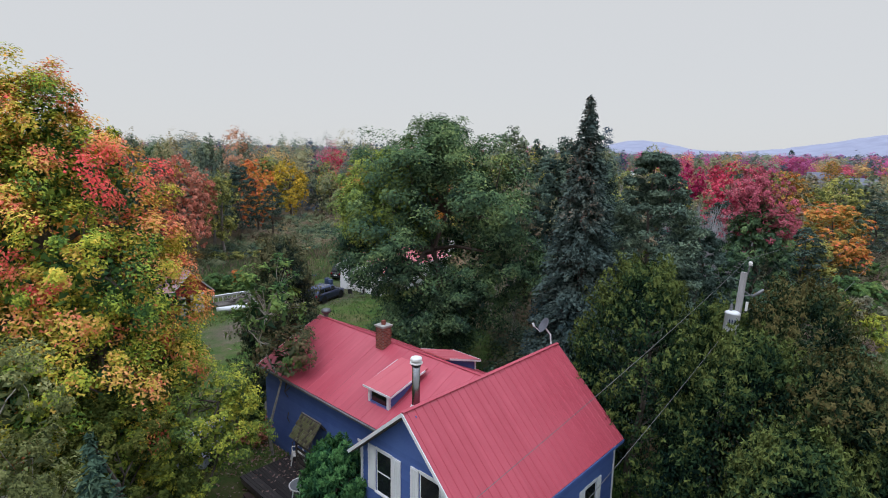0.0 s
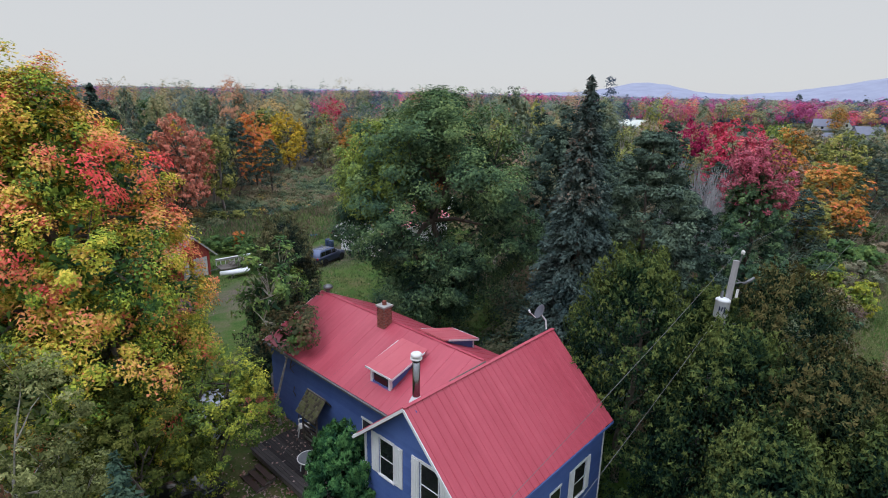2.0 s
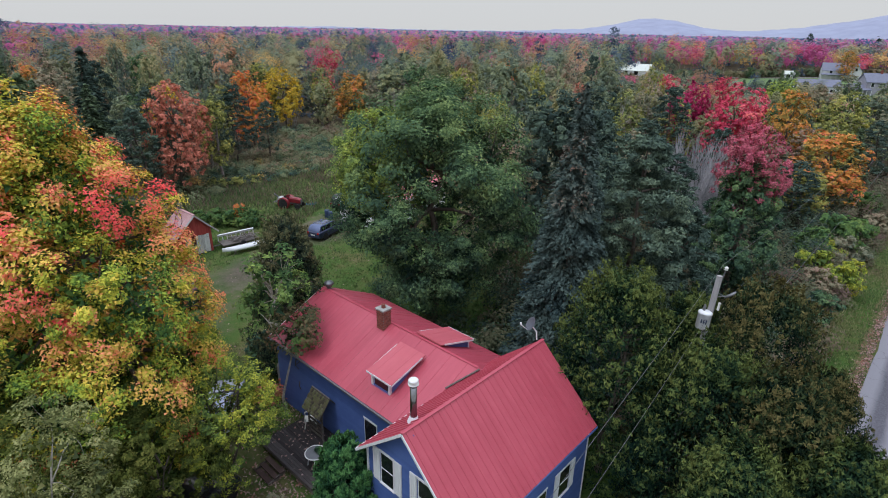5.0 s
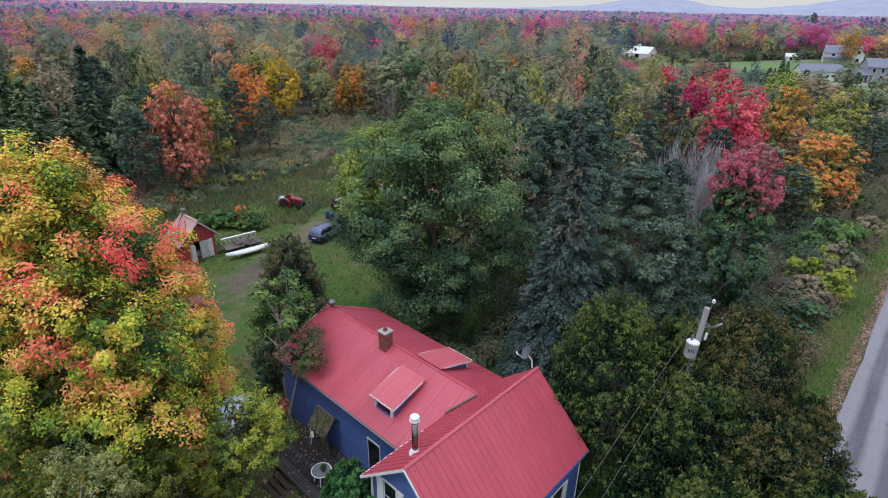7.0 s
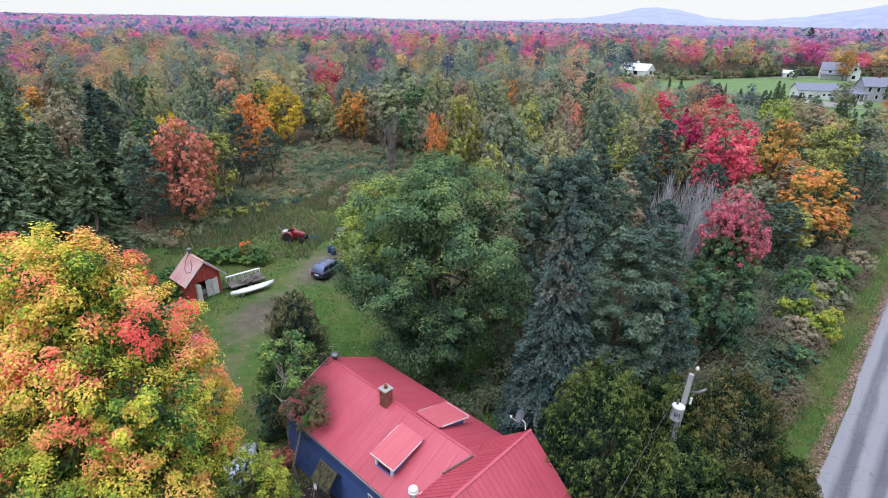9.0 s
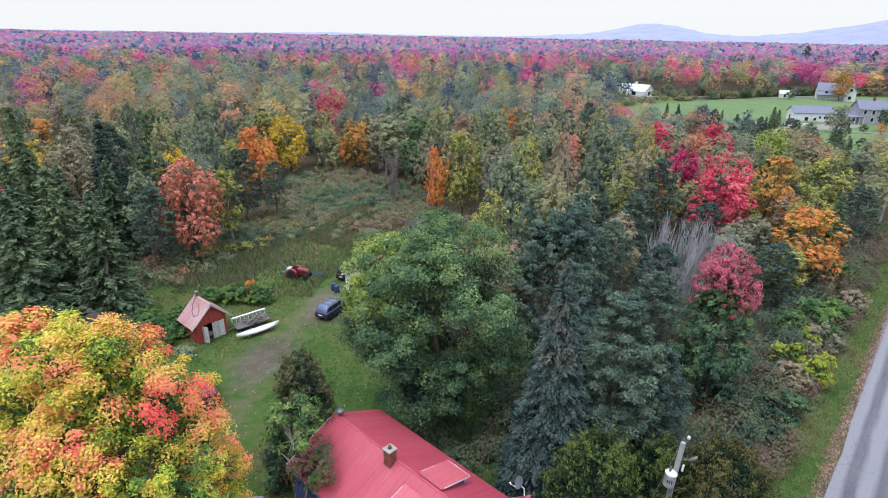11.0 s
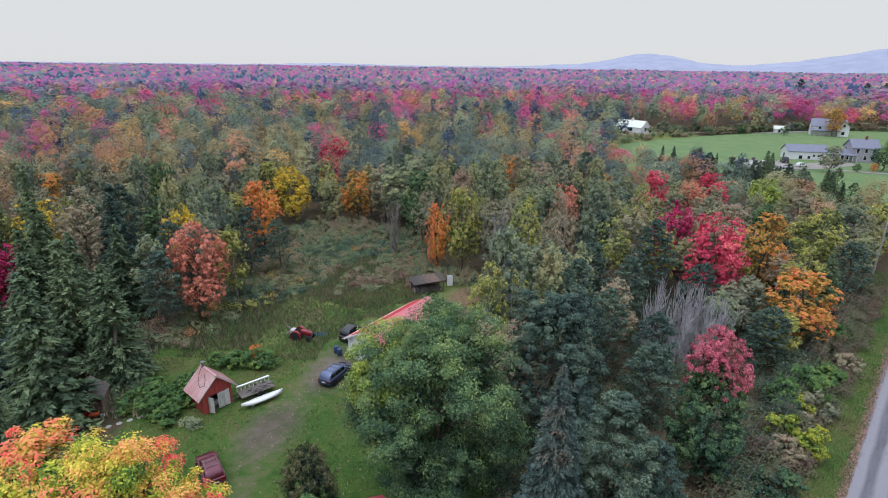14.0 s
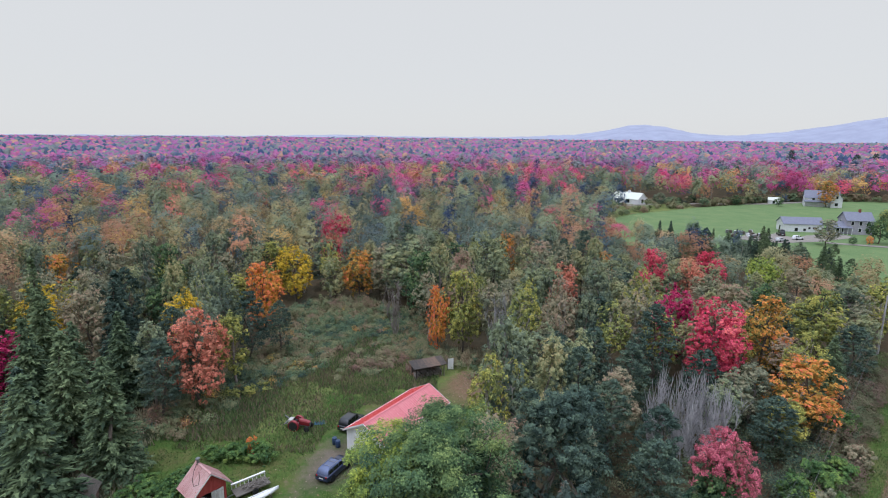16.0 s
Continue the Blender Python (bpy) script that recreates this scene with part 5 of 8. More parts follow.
# ---- more materials ----
def painted_metal(name, stops, rough, wear):
    m, nt, p = material(name, rough, 0.0, 0.5)
    o = nt.nodes.new("ShaderNodeObjectInfo").outputs["Random"]
    a, b = noise_tex(nt, 0.9, 6), noise_tex(nt, 22, 4)
    s = noise_tex(nt, 1.0, 5, stretch=(6, 0.5, 1))
    f = calc(nt, "ADD", calc(nt, "MULTIPLY", a, 0.45), calc(nt, "ADD", calc(nt, "MULTIPLY", s, 0.4), calc(nt, "MULTIPLY", b, 0.15)))
    f = calc(nt, "ADD", f, calc(nt, "MULTIPLY", calc(nt, "SUBTRACT", o, 0.5), 0.12))
    col = ramp(nt, f, [(0.32 + 0.36 * i / (len(stops) - 1), c) for i, c in enumerate(stops)])
    if wear:
        col = blend(nt, calc(nt, "MULTIPLY", ramp(nt, noise_tex(nt, 3.5, 8, rough=0.75), [(0.6, (0, 0, 0)), (0.72, (1, 1, 1))]), wear), col, (0.3, 0.13, 0.07))
    nt.links.new(col, p.inputs["Base Color"])
    bump(nt, p, b, 0.08, 0.004)
    return m


roof_red = painted_metal("roof_red", [(0.4, 0.055, 0.085), (0.46, 0.072, 0.108), (0.51, 0.092, 0.13)], 0.42, 0.0)
# Lighter red for the dormers: their shading difference is put into the colour.
roof_dormer_lit = painted_metal("roof_red_lit", [(0.46, 0.085, 0.11), (0.52, 0.105, 0.135), (0.55, 0.13, 0.155)], 0.5, 0.0)
roof_pink = painted_metal("roof_pink", [(0.58, 0.16, 0.18), (0.66, 0.21, 0.24), (0.7, 0.25, 0.27)], 0.5, 0.0)
roof_red2 = painted_metal("roof_garage_red", [(0.5, 0.06, 0.06), (0.58, 0.08, 0.08)], 0.5, 0.0)
roof_rust = painted_metal("roof_rusty", [(0.36, 0.15, 0.15), (0.5, 0.3, 0.3), (0.6, 0.46, 0.46)], 0.7, 0.6)
siding_blue = surface("siding_blue", [(0.06, 0.108, 0.31), (0.075, 0.13, 0.36), (0.092, 0.155, 0.4)], 1.5, 0.6, 0, 0.4, 25, 0.1, vary=0.25)
white_paint = surface("white_paint", [(0.66, 0.68, 0.72), (0.76, 0.77, 0.8), (0.8, 0.8, 0.82)], 2, 0.5, 0, 0.4, 30, 0.08)
white_weathered = surface("white_weathered", [(0.36, 0.34, 0.34), (0.6, 0.59, 0.59), (0.72, 0.71, 0.71)], 3, 0.8, 0, 0.2, 25, 0.3, stretch=(4, 4, 0.6), vary=0.3)
shed_red = surface("barn_red", [(0.3, 0.05, 0.05), (0.38, 0.065, 0.06), (0.44, 0.09, 0.08)], 2, 0.8, 0, 0.2, 22, 0.2, stretch=(3, 3, 0.5), vary=0.2)
old_wood = surface("old_wood", [(0.07, 0.06, 0.055), (0.12, 0.105, 0.095), (0.19, 0.17, 0.155)], 2.5, 0.9, 0, 0.15, 26, 0.4, stretch=(1, 5, 5), vary=0.35)
deck_wood = surface("deck_wood", [(0.028, 0.023, 0.024), (0.048, 0.04, 0.041), (0.075, 0.063, 0.063)], 2, 0.75, 0, 0.3, 24, 0.3, stretch=(5, 0.8, 1), vary=0.4)
moss_shingle = surface("moss_shingle", [(0.05, 0.045, 0.035), (0.1, 0.085, 0.06), (0.1, 0.11, 0.045), (0.15, 0.14, 0.1)], 4, 0.95, 0, 0.1, 30, 0.6, vary=0.4)
brick_red = surface("brick_red", [(0.2, 0.07, 0.055), (0.28, 0.095, 0.075), (0.34, 0.13, 0.1)], 5, 0.9, 0, 0.2, 60, 0.4, vary=0.5)
mortar = surface("mortar", [(0.2, 0.18, 0.17), (0.3, 0.27, 0.25)], 8, 0.95, 0, 0.1, 60, 0.3)
concrete = surface("concrete", [(0.3, 0.29, 0.28), (0.4, 0.39, 0.37)], 4, 0.9, 0, 0.2, 40, 0.3)
steel = surface("stainless_steel", [(0.2, 0.2, 0.21), (0.34, 0.34, 0.35)], 3, 0.25, 1.0, 0.5, 30, 0.03)
grey_metal = surface("grey_metal", [(0.16, 0.165, 0.18), (0.24, 0.245, 0.26)], 3, 0.5, 0.6, 0.5, 30, 0.05)
white_plastic = surface("white_plastic", [(0.7, 0.69, 0.68), (0.8, 0.79, 0.78)], 5, 0.4, 0, 0.5, 40, 0.03)
rubber = surface("rubber", [(0.015, 0.015, 0.016), (0.035, 0.034, 0.034)], 5, 0.85, 0, 0.2, 40, 0.1)
pole_wood = surface("pole_wood", [(0.26, 0.25, 0.26), (0.36, 0.35, 0.36), (0.45, 0.44, 0.45)], 2, 0.9, 0, 0.15, 20, 0.4, stretch=(5, 5, 0.4))


def pane_material(name, tint, rough=0.08):
    m, nt, p = material(name, rough, 0.0, 0.5)
    p.inputs["Base Color"].default_value = (*tint, 1)
    return m


glass_dark = pane_material("window_glass", (0.012, 0.014, 0.018))

# ---- the house: local x runs along the main ridge, y towards the wing ----
HOUSE_POSE = pose(-1.28, 14.43, 0, 0, 0, 49.5)
house = anchor("house", HOUSE_POSE, "blue clapboard house with a red metal roof and a long wing", "house")
RZ, LEN = 7.38, 8.28
RY, RE = -2.97, 4.48
LY, LE = 2.55, 5.2
WX, WZ, WH, WE, WEND = 6.38, 5.9, 3.69, 4.13, 13.75


def boards(wall, length, z0, z1, clip, frame_m, step=0.17):
    """Lapped boards on a wall; clip(z) gives the span in which the wall stands at that height."""
    z = z0
    while z < z1 - 0.02:
        a, b = clip(min(z + step, z1))
        if b - a > 0.12:
            V = [(a, -0.012, z), (b, -0.012, z), (b, -0.03, z), (a, -0.03, z), (a, 0.0, z + step), (b, 0.0, z + step), (b, -0.012, z + step), (a, -0.012, z + step)]
            F = [(0, 1, 2, 3), (3, 2, 6, 7), (4, 5, 1, 0), (7, 6, 5, 4), (0, 3, 7, 4), (1, 5, 6, 2)]
            shared("clapboard", index_mesh("clapboard", V, F, siding_blue), wall, frame_m)
        z += step


def house_wall(outline, thick, n, at_u, u_dir, name="wall"):
    """A wall from its outline (u, z): at_u is its foot's start, u_dir its way, n its outward normal."""
    o, u, nn = Vector(at_u), Vector(u_dir), Vector(n)
    b = bmesh.new()
    F = [b.verts.new(o + u * p + Vector((0, 0, z))) for p, z in outline]
    B = [b.verts.new(o + u * p + Vector((0, 0, z)) - nn * thick) for p, z in outline]
    b.faces.new(F)
    b.faces.new(B[::-1])
    for i in range(len(F)):
        j = (i + 1) % len(F)
        b.faces.new((F[i], B[i], B[j], F[j]))
    bmesh.ops.recalc_face_normals(b, faces=b.faces)
    return part(name, b, siding_blue, house)


def wall_frame(o, u, n):
    """A pose whose x runs along the wall and -y points outwards."""
    u, n = Vector(u), Vector(n)
    return Matrix(((u.x, -n.x, 0, o[0]), (u.y, -n.y, 0, o[1]), (0, 0, 1, 0), (0, 0, 0, 1)))


# front gable wall at x = 0.35, from y = 2.3 (u = 0) to y = -2.7 (u = 5)
lz = lambda y: RZ - 0.06 - (RZ - LE) / LY * y if y > 0 else RZ - 0.06 - (RZ - RE) / -RY * -y
front = house_wall([(0, 0), (5, 0), (5, lz(-2.7)), (2.3, RZ - 0.1), (0, lz(2.3))], 0.18, (-1, 0, 0), (0.35, 2.3, 0), (0, -1, 0))


def front_span(z):
    a = 0.0 if z <= lz(2.3) else 2.3 - (RZ - 0.08 - z) / ((RZ - LE) / LY)
    b = 5.0 if z <= lz(-2.7) else 2.3 + (RZ - 0.08 - z) / ((RZ - RE) / -RY)
    return a, b


FF = wall_frame((0.35, 2.3), (0, -1, 0), (-1, 0, 0))
boards(front, 5, 0.25, RZ - 0.3, front_span, FF)
right = house_wall([(0, 0), (7.75, 0), (7.75, lz(-2.7)), (0, lz(-2.7))], 0.18, (0, -1, 0), (0.35, -2.7, 0), (1, 0, 0))
RF = wall_frame((0.35, -2.7), (1, 0, 0), (0, -1, 0))
boards(right, 7.75, 0.25, lz(-2.7) - 0.1, lambda z: (0.0, 7.75), RF)
backw = house_wall([(0, 0), (5, 0), (5, lz(-2.7)), (2.3, RZ - 0.1), (0, lz(2.3))], 0.18, (1, 0, 0), (8.1, 2.3, 0), (0, -1, 0))
left = house_wall([(0, 0), (7.7, 0), (7.7, lz(2.3)), (0, lz(2.3))], 0.18, (0, 1, 0), (0.35, 2.3, 0), (1, 0, 0))
LF = wall_frame((8.05, 2.3), (-1, 0, 0), (0, 1, 0))
boards(left, 7.7, 0.25, lz(2.3) - 0.1, lambda z: (5.2, 7.7), LF)
wz = lambda x: WZ - 0.06 - (WZ - WE) / WH * abs(WX - x)
wing_near = house_wall([(0, 0), (11.1, 0), (11.1, wz(2.95)), (0, wz(2.95))], 0.18, (-1, 0, 0), (2.95, 2.35, 0), (0, 1, 0))
WF = wall_frame((2.95, 13.45), (0, -1, 0), (-1, 0, 0))
boards(wing_near, 11.1, 0.25, wz(2.95) - 0.12, lambda z: (0.0, 11.1), WF)
wing_far = house_wall([(0, 0), (11.1, 0), (11.1, wz(9.8)), (0, wz(9.8))], 0.18, (1, 0, 0), (9.8, 2.35, 0), (0, 1, 0))
wing_end = house_wall([(0, 0), (6.85, 0), (6.85, wz(9.8)), (3.43, WZ - 0.1), (0, wz(2.95))], 0.18, (0, 1, 0), (2.95, 13.45, 0), (1, 0, 0))
stub = house_wall([(0, 0), (1.75, 0), (1.75, wz(9.8)), (0, wz(8.1))], 0.18, (0, -1, 0), (8.1, 2.4, 0), (1, 0, 0))
EF = wall_frame((9.8, 13.45), (-1, 0, 0), (0, 1, 0))
boards(wing_end, 6.85, 0.25, WZ - 0.25, lambda z: (0.0, 6.85) if z < wz(9.8) else ((z - wz(9.8)) / (WZ - wz(9.8)) * 3.43, 6.85 - (z - wz(9.8)) / (WZ - wz(9.8)) * 3.43), EF)

roof = part("roof", slab([(0.02, RY + 0.05, RE - 0.0), (LEN - 0.02, RY + 0.05, RE - 0.0), (LEN - 0.02, 0, RZ - 0.04), (0.02, 0, RZ - 0.04)], 0.1), old_wood, house, "red ribbed metal roof")
slab_l = part("roof", slab([(0.02, 0, RZ - 0.04), (LEN - 0.02, 0, RZ - 0.04), (LEN - 0.02, LY - 0.04, LE), (0.02, LY - 0.04, LE)], 0.1), old_wood, house, "red ribbed metal roof")
roof_slope(roof, (0, RY, RE), (LEN, RY, RE), (0, 0, RZ), 9, 0.305, roof_red, rib=0.026)
roof_slope(slab_l, (LEN, LY, LE), (0, LY, LE), (LEN, 0, RZ), 9, 0.305, roof_red)
wing_roof = part("roof", slab([(WX - WH + 0.04, 1.2, WE), (WX - 0.0, 1.2, WZ - 0.04), (WX, WEND - 0.03, WZ - 0.04), (WX - WH + 0.04, WEND - 0.03, WE)], 0.1), old_wood, house, "red metal wing roof")
wing_back = part("roof", slab([(WX, 1.2, WZ - 0.04), (WX + WH - 0.04, 1.2, WE), (WX + WH - 0.04, WEND - 0.03, WE), (WX, WEND - 0.03, WZ - 0.04)], 0.1), old_wood, house, "red metal wing roof")
roof_slope(wing_roof, (WX - WH, WEND, WE), (WX - WH, 1.1, WE), (WX, WEND, WZ), 13, 0.95, roof_red, rib=0.016)
roof_slope(wing_back, (WX + WH, 1.1, WE), (WX + WH, WEND, WE), (WX, 1.1, WZ), 13, 0.95, roof_red, rib=0.016)
for a, b in (((-0.01, 0, RZ + 0.01), (LEN + 0.01, 0, RZ + 0.01)), ((WX, 2.0, WZ + 0.01), (WX, WEND + 0.01, WZ + 0.01))):
    part("ridge_cap", beam(a, b, 0.14, 0.014), roof_red, house)
# flashing where wing and main roof meet, dark with age
part("flashing", beam((4.9, 2.6, 5.27), (6.3, 1.85, 5.93), 0.09, 0.03), old_wood, house, "dark worn flashing")

for a, b in (((-0.03, 0.0, RZ - 0.06), (-0.03, RY - 0.02, RE - 0.08)), ((-0.03, 0.0, RZ - 0.06), (-0.03, LY + 0.02, LE - 0.08)), ((WX - WH, WEND + 0.03, WE - 0.07), (WX, WEND + 0.03, WZ - 0.06))):
    part("fascia", beam(a, b, 0.03, 0.1), white_paint, house, "white fascia board")
part("fascia", beam((0, LY + 0.02, LE - 0.07), (3.6, LY + 0.02, LE - 0.07), 0.03, 0.12), white_paint, house, "white fascia board")
part("fascia", beam((0, RY - 0.02, RE - 0.07), (LEN, RY - 0.02, RE - 0.07), 0.025, 0.1), siding_blue, house, "blue eaves board")
part("gutter", beam((WX - WH - 0.05, 2.6, WE - 0.06), (WX - WH - 0.05, WEND, WE - 0.06), 0.09, 0.08), grey_metal, house, "grey gutter")
for x, y, z in ((0.33, 2.28, lz(2.3)), (0.33, -2.68, lz(-2.7)), (8.1, -2.7, lz(-2.7))):
    part("corner_board", box(x - 0.045, x + 0.045, y - 0.045, y + 0.045, 0.2, z - 0.05), white_paint, house)


def window(parent, f, u, z, w, h, shutters=0.0, bars=1):
    """A sash window in a wall frame f (x along, -y out), with white trim and louvred shutters."""
    win = part("window", box(u - w / 2 - 0.05, u + w / 2 + 0.05, -0.045, 0.02, z - 0.05, z + h + 0.05), white_paint, parent, "white-trimmed sash window")
    win.matrix_local = f
    part("glass", box(u - w / 2, u + w / 2, -0.052, -0.03, z, z + h), glass_dark, win, "dark window pane")
    for k in range(bars):
        zz = z + h * (k + 1) / (bars + 1)
        part("sash_bar", box(u - w / 2, u + w / 2, -0.062, -0.05, zz - 0.02, zz + 0.02), white_paint, win)
    part("sill", box(u - w / 2 - 0.09, u + w / 2 + 0.09, -0.1, -0.04, z - 0.09, z - 0.045), white_paint, win)
    part("head_trim", box(u - w / 2 - 0.08, u + w / 2 + 0.08, -0.07, -0.04, z + h + 0.045, z + h + 0.13), white_paint, win)
    if shutters:
        for s in (-1, 1):
            c = u + s * (w / 2 + 0.1 + shutters / 2)
            b = box(c - shutters / 2, c + shutters / 2, -0.07, -0.032, z - 0.08, z + h + 0.1)
            sh = part("shutter", b, white_paint, win, "white louvred shutter")
            for g in (-1, 0, 1):
                part("slat", box(c + g * shutters * 0.3 - 0.035, c + g * shutters * 0.3 + 0.035, -0.085, -0.068, z - 0.04, z + h + 0.06), white_paint, sh)
            for zz in (z + 0.1, z + h - 0.12):
                part("rail", box(c - shutters / 2, c + shutters / 2, -0.082, -0.066, zz - 0.05, zz + 0.05), white_paint, sh)
    return win


window(front, FF, 1.13, 4.1, 0.62, 1.34, 0.36)
window(front, FF, 3.14, 4.05, 0.72, 1.45, 0.34)
window(front, FF, 1.13, 1.2, 0.7, 1.4, 0.36)
window(front, FF, 3.6, 1.2, 0.7, 1.4, 0.36)
window(right, RF, 6.0, 2.08, 0.7, 1.28, 0.3)
window(right, RF, 4.32, 2.0, 0.62, 1.2, 0.0)
window(right, RF, 1.9, 2.0, 0.7, 1.25, 0.3)
wdoor = window(wing_near, WF, 8.05, 0.62, 0.82, 2.35, 0.0, 0)

# dormers
def dormer(x0, x1, y0, y1, zf, zb, face, zbase):
    """Shed dormer: its roof falls from (x1, zb) at the back to the front face at x0."""
    d = part("dormer", box(min(x0, x1 - 0.02), max(x0, x1 - 0.02), y0 + 0.1, y1 - 0.1, zbase, zbase + 0.01), siding_blue, house, "shed dormer with white trim")
    s = 1 if x1 > x0 else -1
    for y in (y0 + 0.12, y1 - 0.12):
        b = bmesh.new()
        pts = [(x0 + s * 0.12, zbase - 0.1), (x1, zb - 0.12), (x0 + s * 0.12, zf - 0.08)]
        A = [b.verts.new((px, y - 0.05, pz)) for px, pz in pts]
        B = [b.verts.new((px, y + 0.05, pz)) for px, pz in pts]
        b.faces.new(A)
        b.faces.new(B[::-1])
        for i in range(3):
            j = (i + 1) % 3
            b.faces.new((A[i], B[i], B[j], A[j]))
        bmesh.ops.recalc_face_normals(b, faces=b.faces)
        part("cheek", b, siding_blue, d)
    part("face", box(x0 + s * 0.1, x0 + s * 0.18, y0 + 0.1, y1 - 0.1, zbase - 0.1, zf - 0.05), siding_blue, d)
    part("glass", box(x0 + s * 0.05, x0 + s * 0.12, y0 + 0.3, y1 - 0.3, zbase + 0.1, zf - 0.14), glass_dark, d, "dark dormer pane")
    for y in (y0 + 0.14, y1 - 0.14):
        part("corner_board", box(x0 + s * 0.02, x0 + s * 0.14, y - 0.07, y + 0.07, zbase - 0.12, zf - 0.05), white_paint, d)
    part("sill", box(x0 + s * 0.03, x0 + s * 0.13, y0 + 0.2, y1 - 0.2, zbase + 0.02, zbase + 0.09), siding_blue, d)
    dr = part("dormer_roof", slab([(x0 - s * 0.06, y0 - 0.1, zf), (x0 - s * 0.06, y1 + 0.1, zf), (x1 + s * 0.1, y1 + 0.1, zb), (x1 + s * 0.1, y0 - 0.1, zb)][::-s], 0.05), roof_dormer_lit, d)
    a, b, up = ((x0 - s * 0.08, y1 + 0.12, zf + 0.01), (x0 - s * 0.08, y0 - 0.12, zf + 0.01), (x1 + s * 0.1, y1 + 0.12, zb + 0.01))
    if s < 0:
        a, b, up = ((x0 - s * 0.08, y0 - 0.12, zf + 0.01), (x0 - s * 0.08, y1 + 0.12, zf + 0.01), (x1 + s * 0.1, y0 - 0.12, zb + 0.01))
    roof_slope(dr, a, b, up, 2, 0.76, roof_dormer_lit, rib=0.012)
    for y in (y0 - 0.13, y1 + 0.13):
        part("rake_board", beam((x0 - s * 0.08, y, zf - 0.065), (x1 - s * 0.1, y, zb - 0.065), 0.022, 0.08), white_paint, d)
    part("eave_board", beam((x0 - s * 0.095, y0 - 0.13, zf - 0.03), (x0 - s * 0.095, y1 + 0.13, zf - 0.03), 0.022, 0.09), white_paint, d)


dormer(3.5, 5.45, 4.6, 6.05, 5.2, 5.8, -1, 4.52)
dormer(8.75, 6.6, 4.45, 5.95, 5.32, 5.98, 1, 4.8)

# brick chimney
chim = part("chimney", box(5.82, 6.28, 7.74, 8.2, 5.2, 6.72), mortar, house, "red brick chimney with a concrete cap")
bm_long = bmesh.new()
brick_me = bpy.data.meshes.new("brick")
box(-0.075, 0.075, -0.012, 0.012, -0.026, 0.026, bm=bm_long)
bm_long.to_mesh(brick_me)
bm_long.free()
brick_me.materials.append(brick_red)
for c in range(20):
    z = 5.28 + c * 0.07
    for k in range(3):
        o = (k - 1) * 0.162 + (0.04 if c % 2 else -0.04)
        for m in (Matrix.Translation((6.05 + o, 7.738, z)), Matrix.Translation((6.05 + o, 8.202, z)), Matrix.Translation((5.818, 7.97 + o, z)) @ Matrix.Rotation(math.pi / 2, 4, "Z"), Matrix.Translation((6.282, 7.97 + o, z)) @ Matrix.Rotation(math.pi / 2, 4, "Z")):
            shared("brick", brick_me, chim, m)
part("cap", box(5.74, 6.36, 7.66, 8.28, 6.7, 6.79, 0.015), concrete, chim, "concrete chimney cap")
part("flue", cyl(0.11, 0.1, 6.78, 6.98, 14, (6.05, 7.97)), brick_red, chim, "clay flue pot")

# stainless stove pipe through the main roof
pipe = part("stove_pipe", cyl(0.125, 0.125, 6.2, 8.3, 20, (1.25, 0.75)), steel, house, "shiny stainless stove pipe with a rain cap", True)
part("collar", cyl(0.24, 0.13, 6.72, 6.95, 20, (1.25, 0.75)), white_paint, pipe, "pale sealing collar")
part("band", cyl(0.15, 0.15, 8.22, 8.3, 20, (1.25, 0.75)), rubber, pipe, "black band")
part("rain_cap", lathe([(0.0, 8.5), (0.16, 8.49), (0.185, 8.46), (0.185, 8.4), (0.13, 8.39)], 20, m=Matrix.Translation((1.25, 0.75, 0))), white_plastic, pipe, "white rain cap")
part("rim", lathe([(0.13, 8.31), (0.2, 8.3), (0.2, 8.33), (0.13, 8.34)], 20, m=Matrix.Translation((1.25, 0.75, 0))), white_plastic, pipe, "white rim below the cap")

# satellite dish on the back end of the ridge
dish = anchor("satellite_dish", HOUSE_POSE @ Matrix.Translation((8.05, 0.2, 7.35)), "grey satellite dish on a bent mast at the ridge's end", "satellite dish")
part("mast", rod((0.05, 0.0, 0), (0.1, 0.08, 0.35), 0.03, 8, rod((0.1, 0.08, 0.35), (-0.05, 0.2, 0.6), 0.03)), white_paint, dish)
tilt = pose(-0.05, 0.25, 0.7, 58, 0, -126)
part("reflector", lathe([(0.0, 0.0), (0.12, 0.012), (0.24, 0.045), (0.31, 0.085), (0.32, 0.08), (0.24, 0.03), (0.1, -0.01), (0.0, -0.02)], 24, m=tilt), surface("dish_grey", [(0.09, 0.095, 0.12), (0.13, 0.135, 0.16)], 4, 0.5), dish, "", True)
part("feed_arm", rod(tilt @ Vector((0, -0.3, 0.05)), tilt @ Vector((0, -0.22, 0.42)), 0.014), white_paint, dish)
part("feed_horn", rod(tilt @ Vector((0, -0.24, 0.4)), tilt @ Vector((0, -0.16, 0.5)), 0.04), white_paint, dish)

# ---- shrubs and weeds ----
def brush(places, leaf, label, rng, kind="bush"):
    for x, y, h, r in places:
        tree(kind, x, y, h, r, leaf, label, int(rng.integers(3)))


rb = np.random.default_rng(61)
brush([(30.6, 43.6, 3.2, 2.2), (31.8, 42.6, 3.0, 1.9), (34.8, 48.6, 2.6, 1.7)], L_vivid, "bright yellow-green roadside shrub", rb)
brush([(29.4, 41.2, 2.6, 1.7), (36.0, 48.2, 3.0, 1.9), (33.0, 45.2, 2.4, 1.6), (44.8, 57.0, 2.6, 1.7)], L_olive, "olive-brown shrub beside the road", rb)
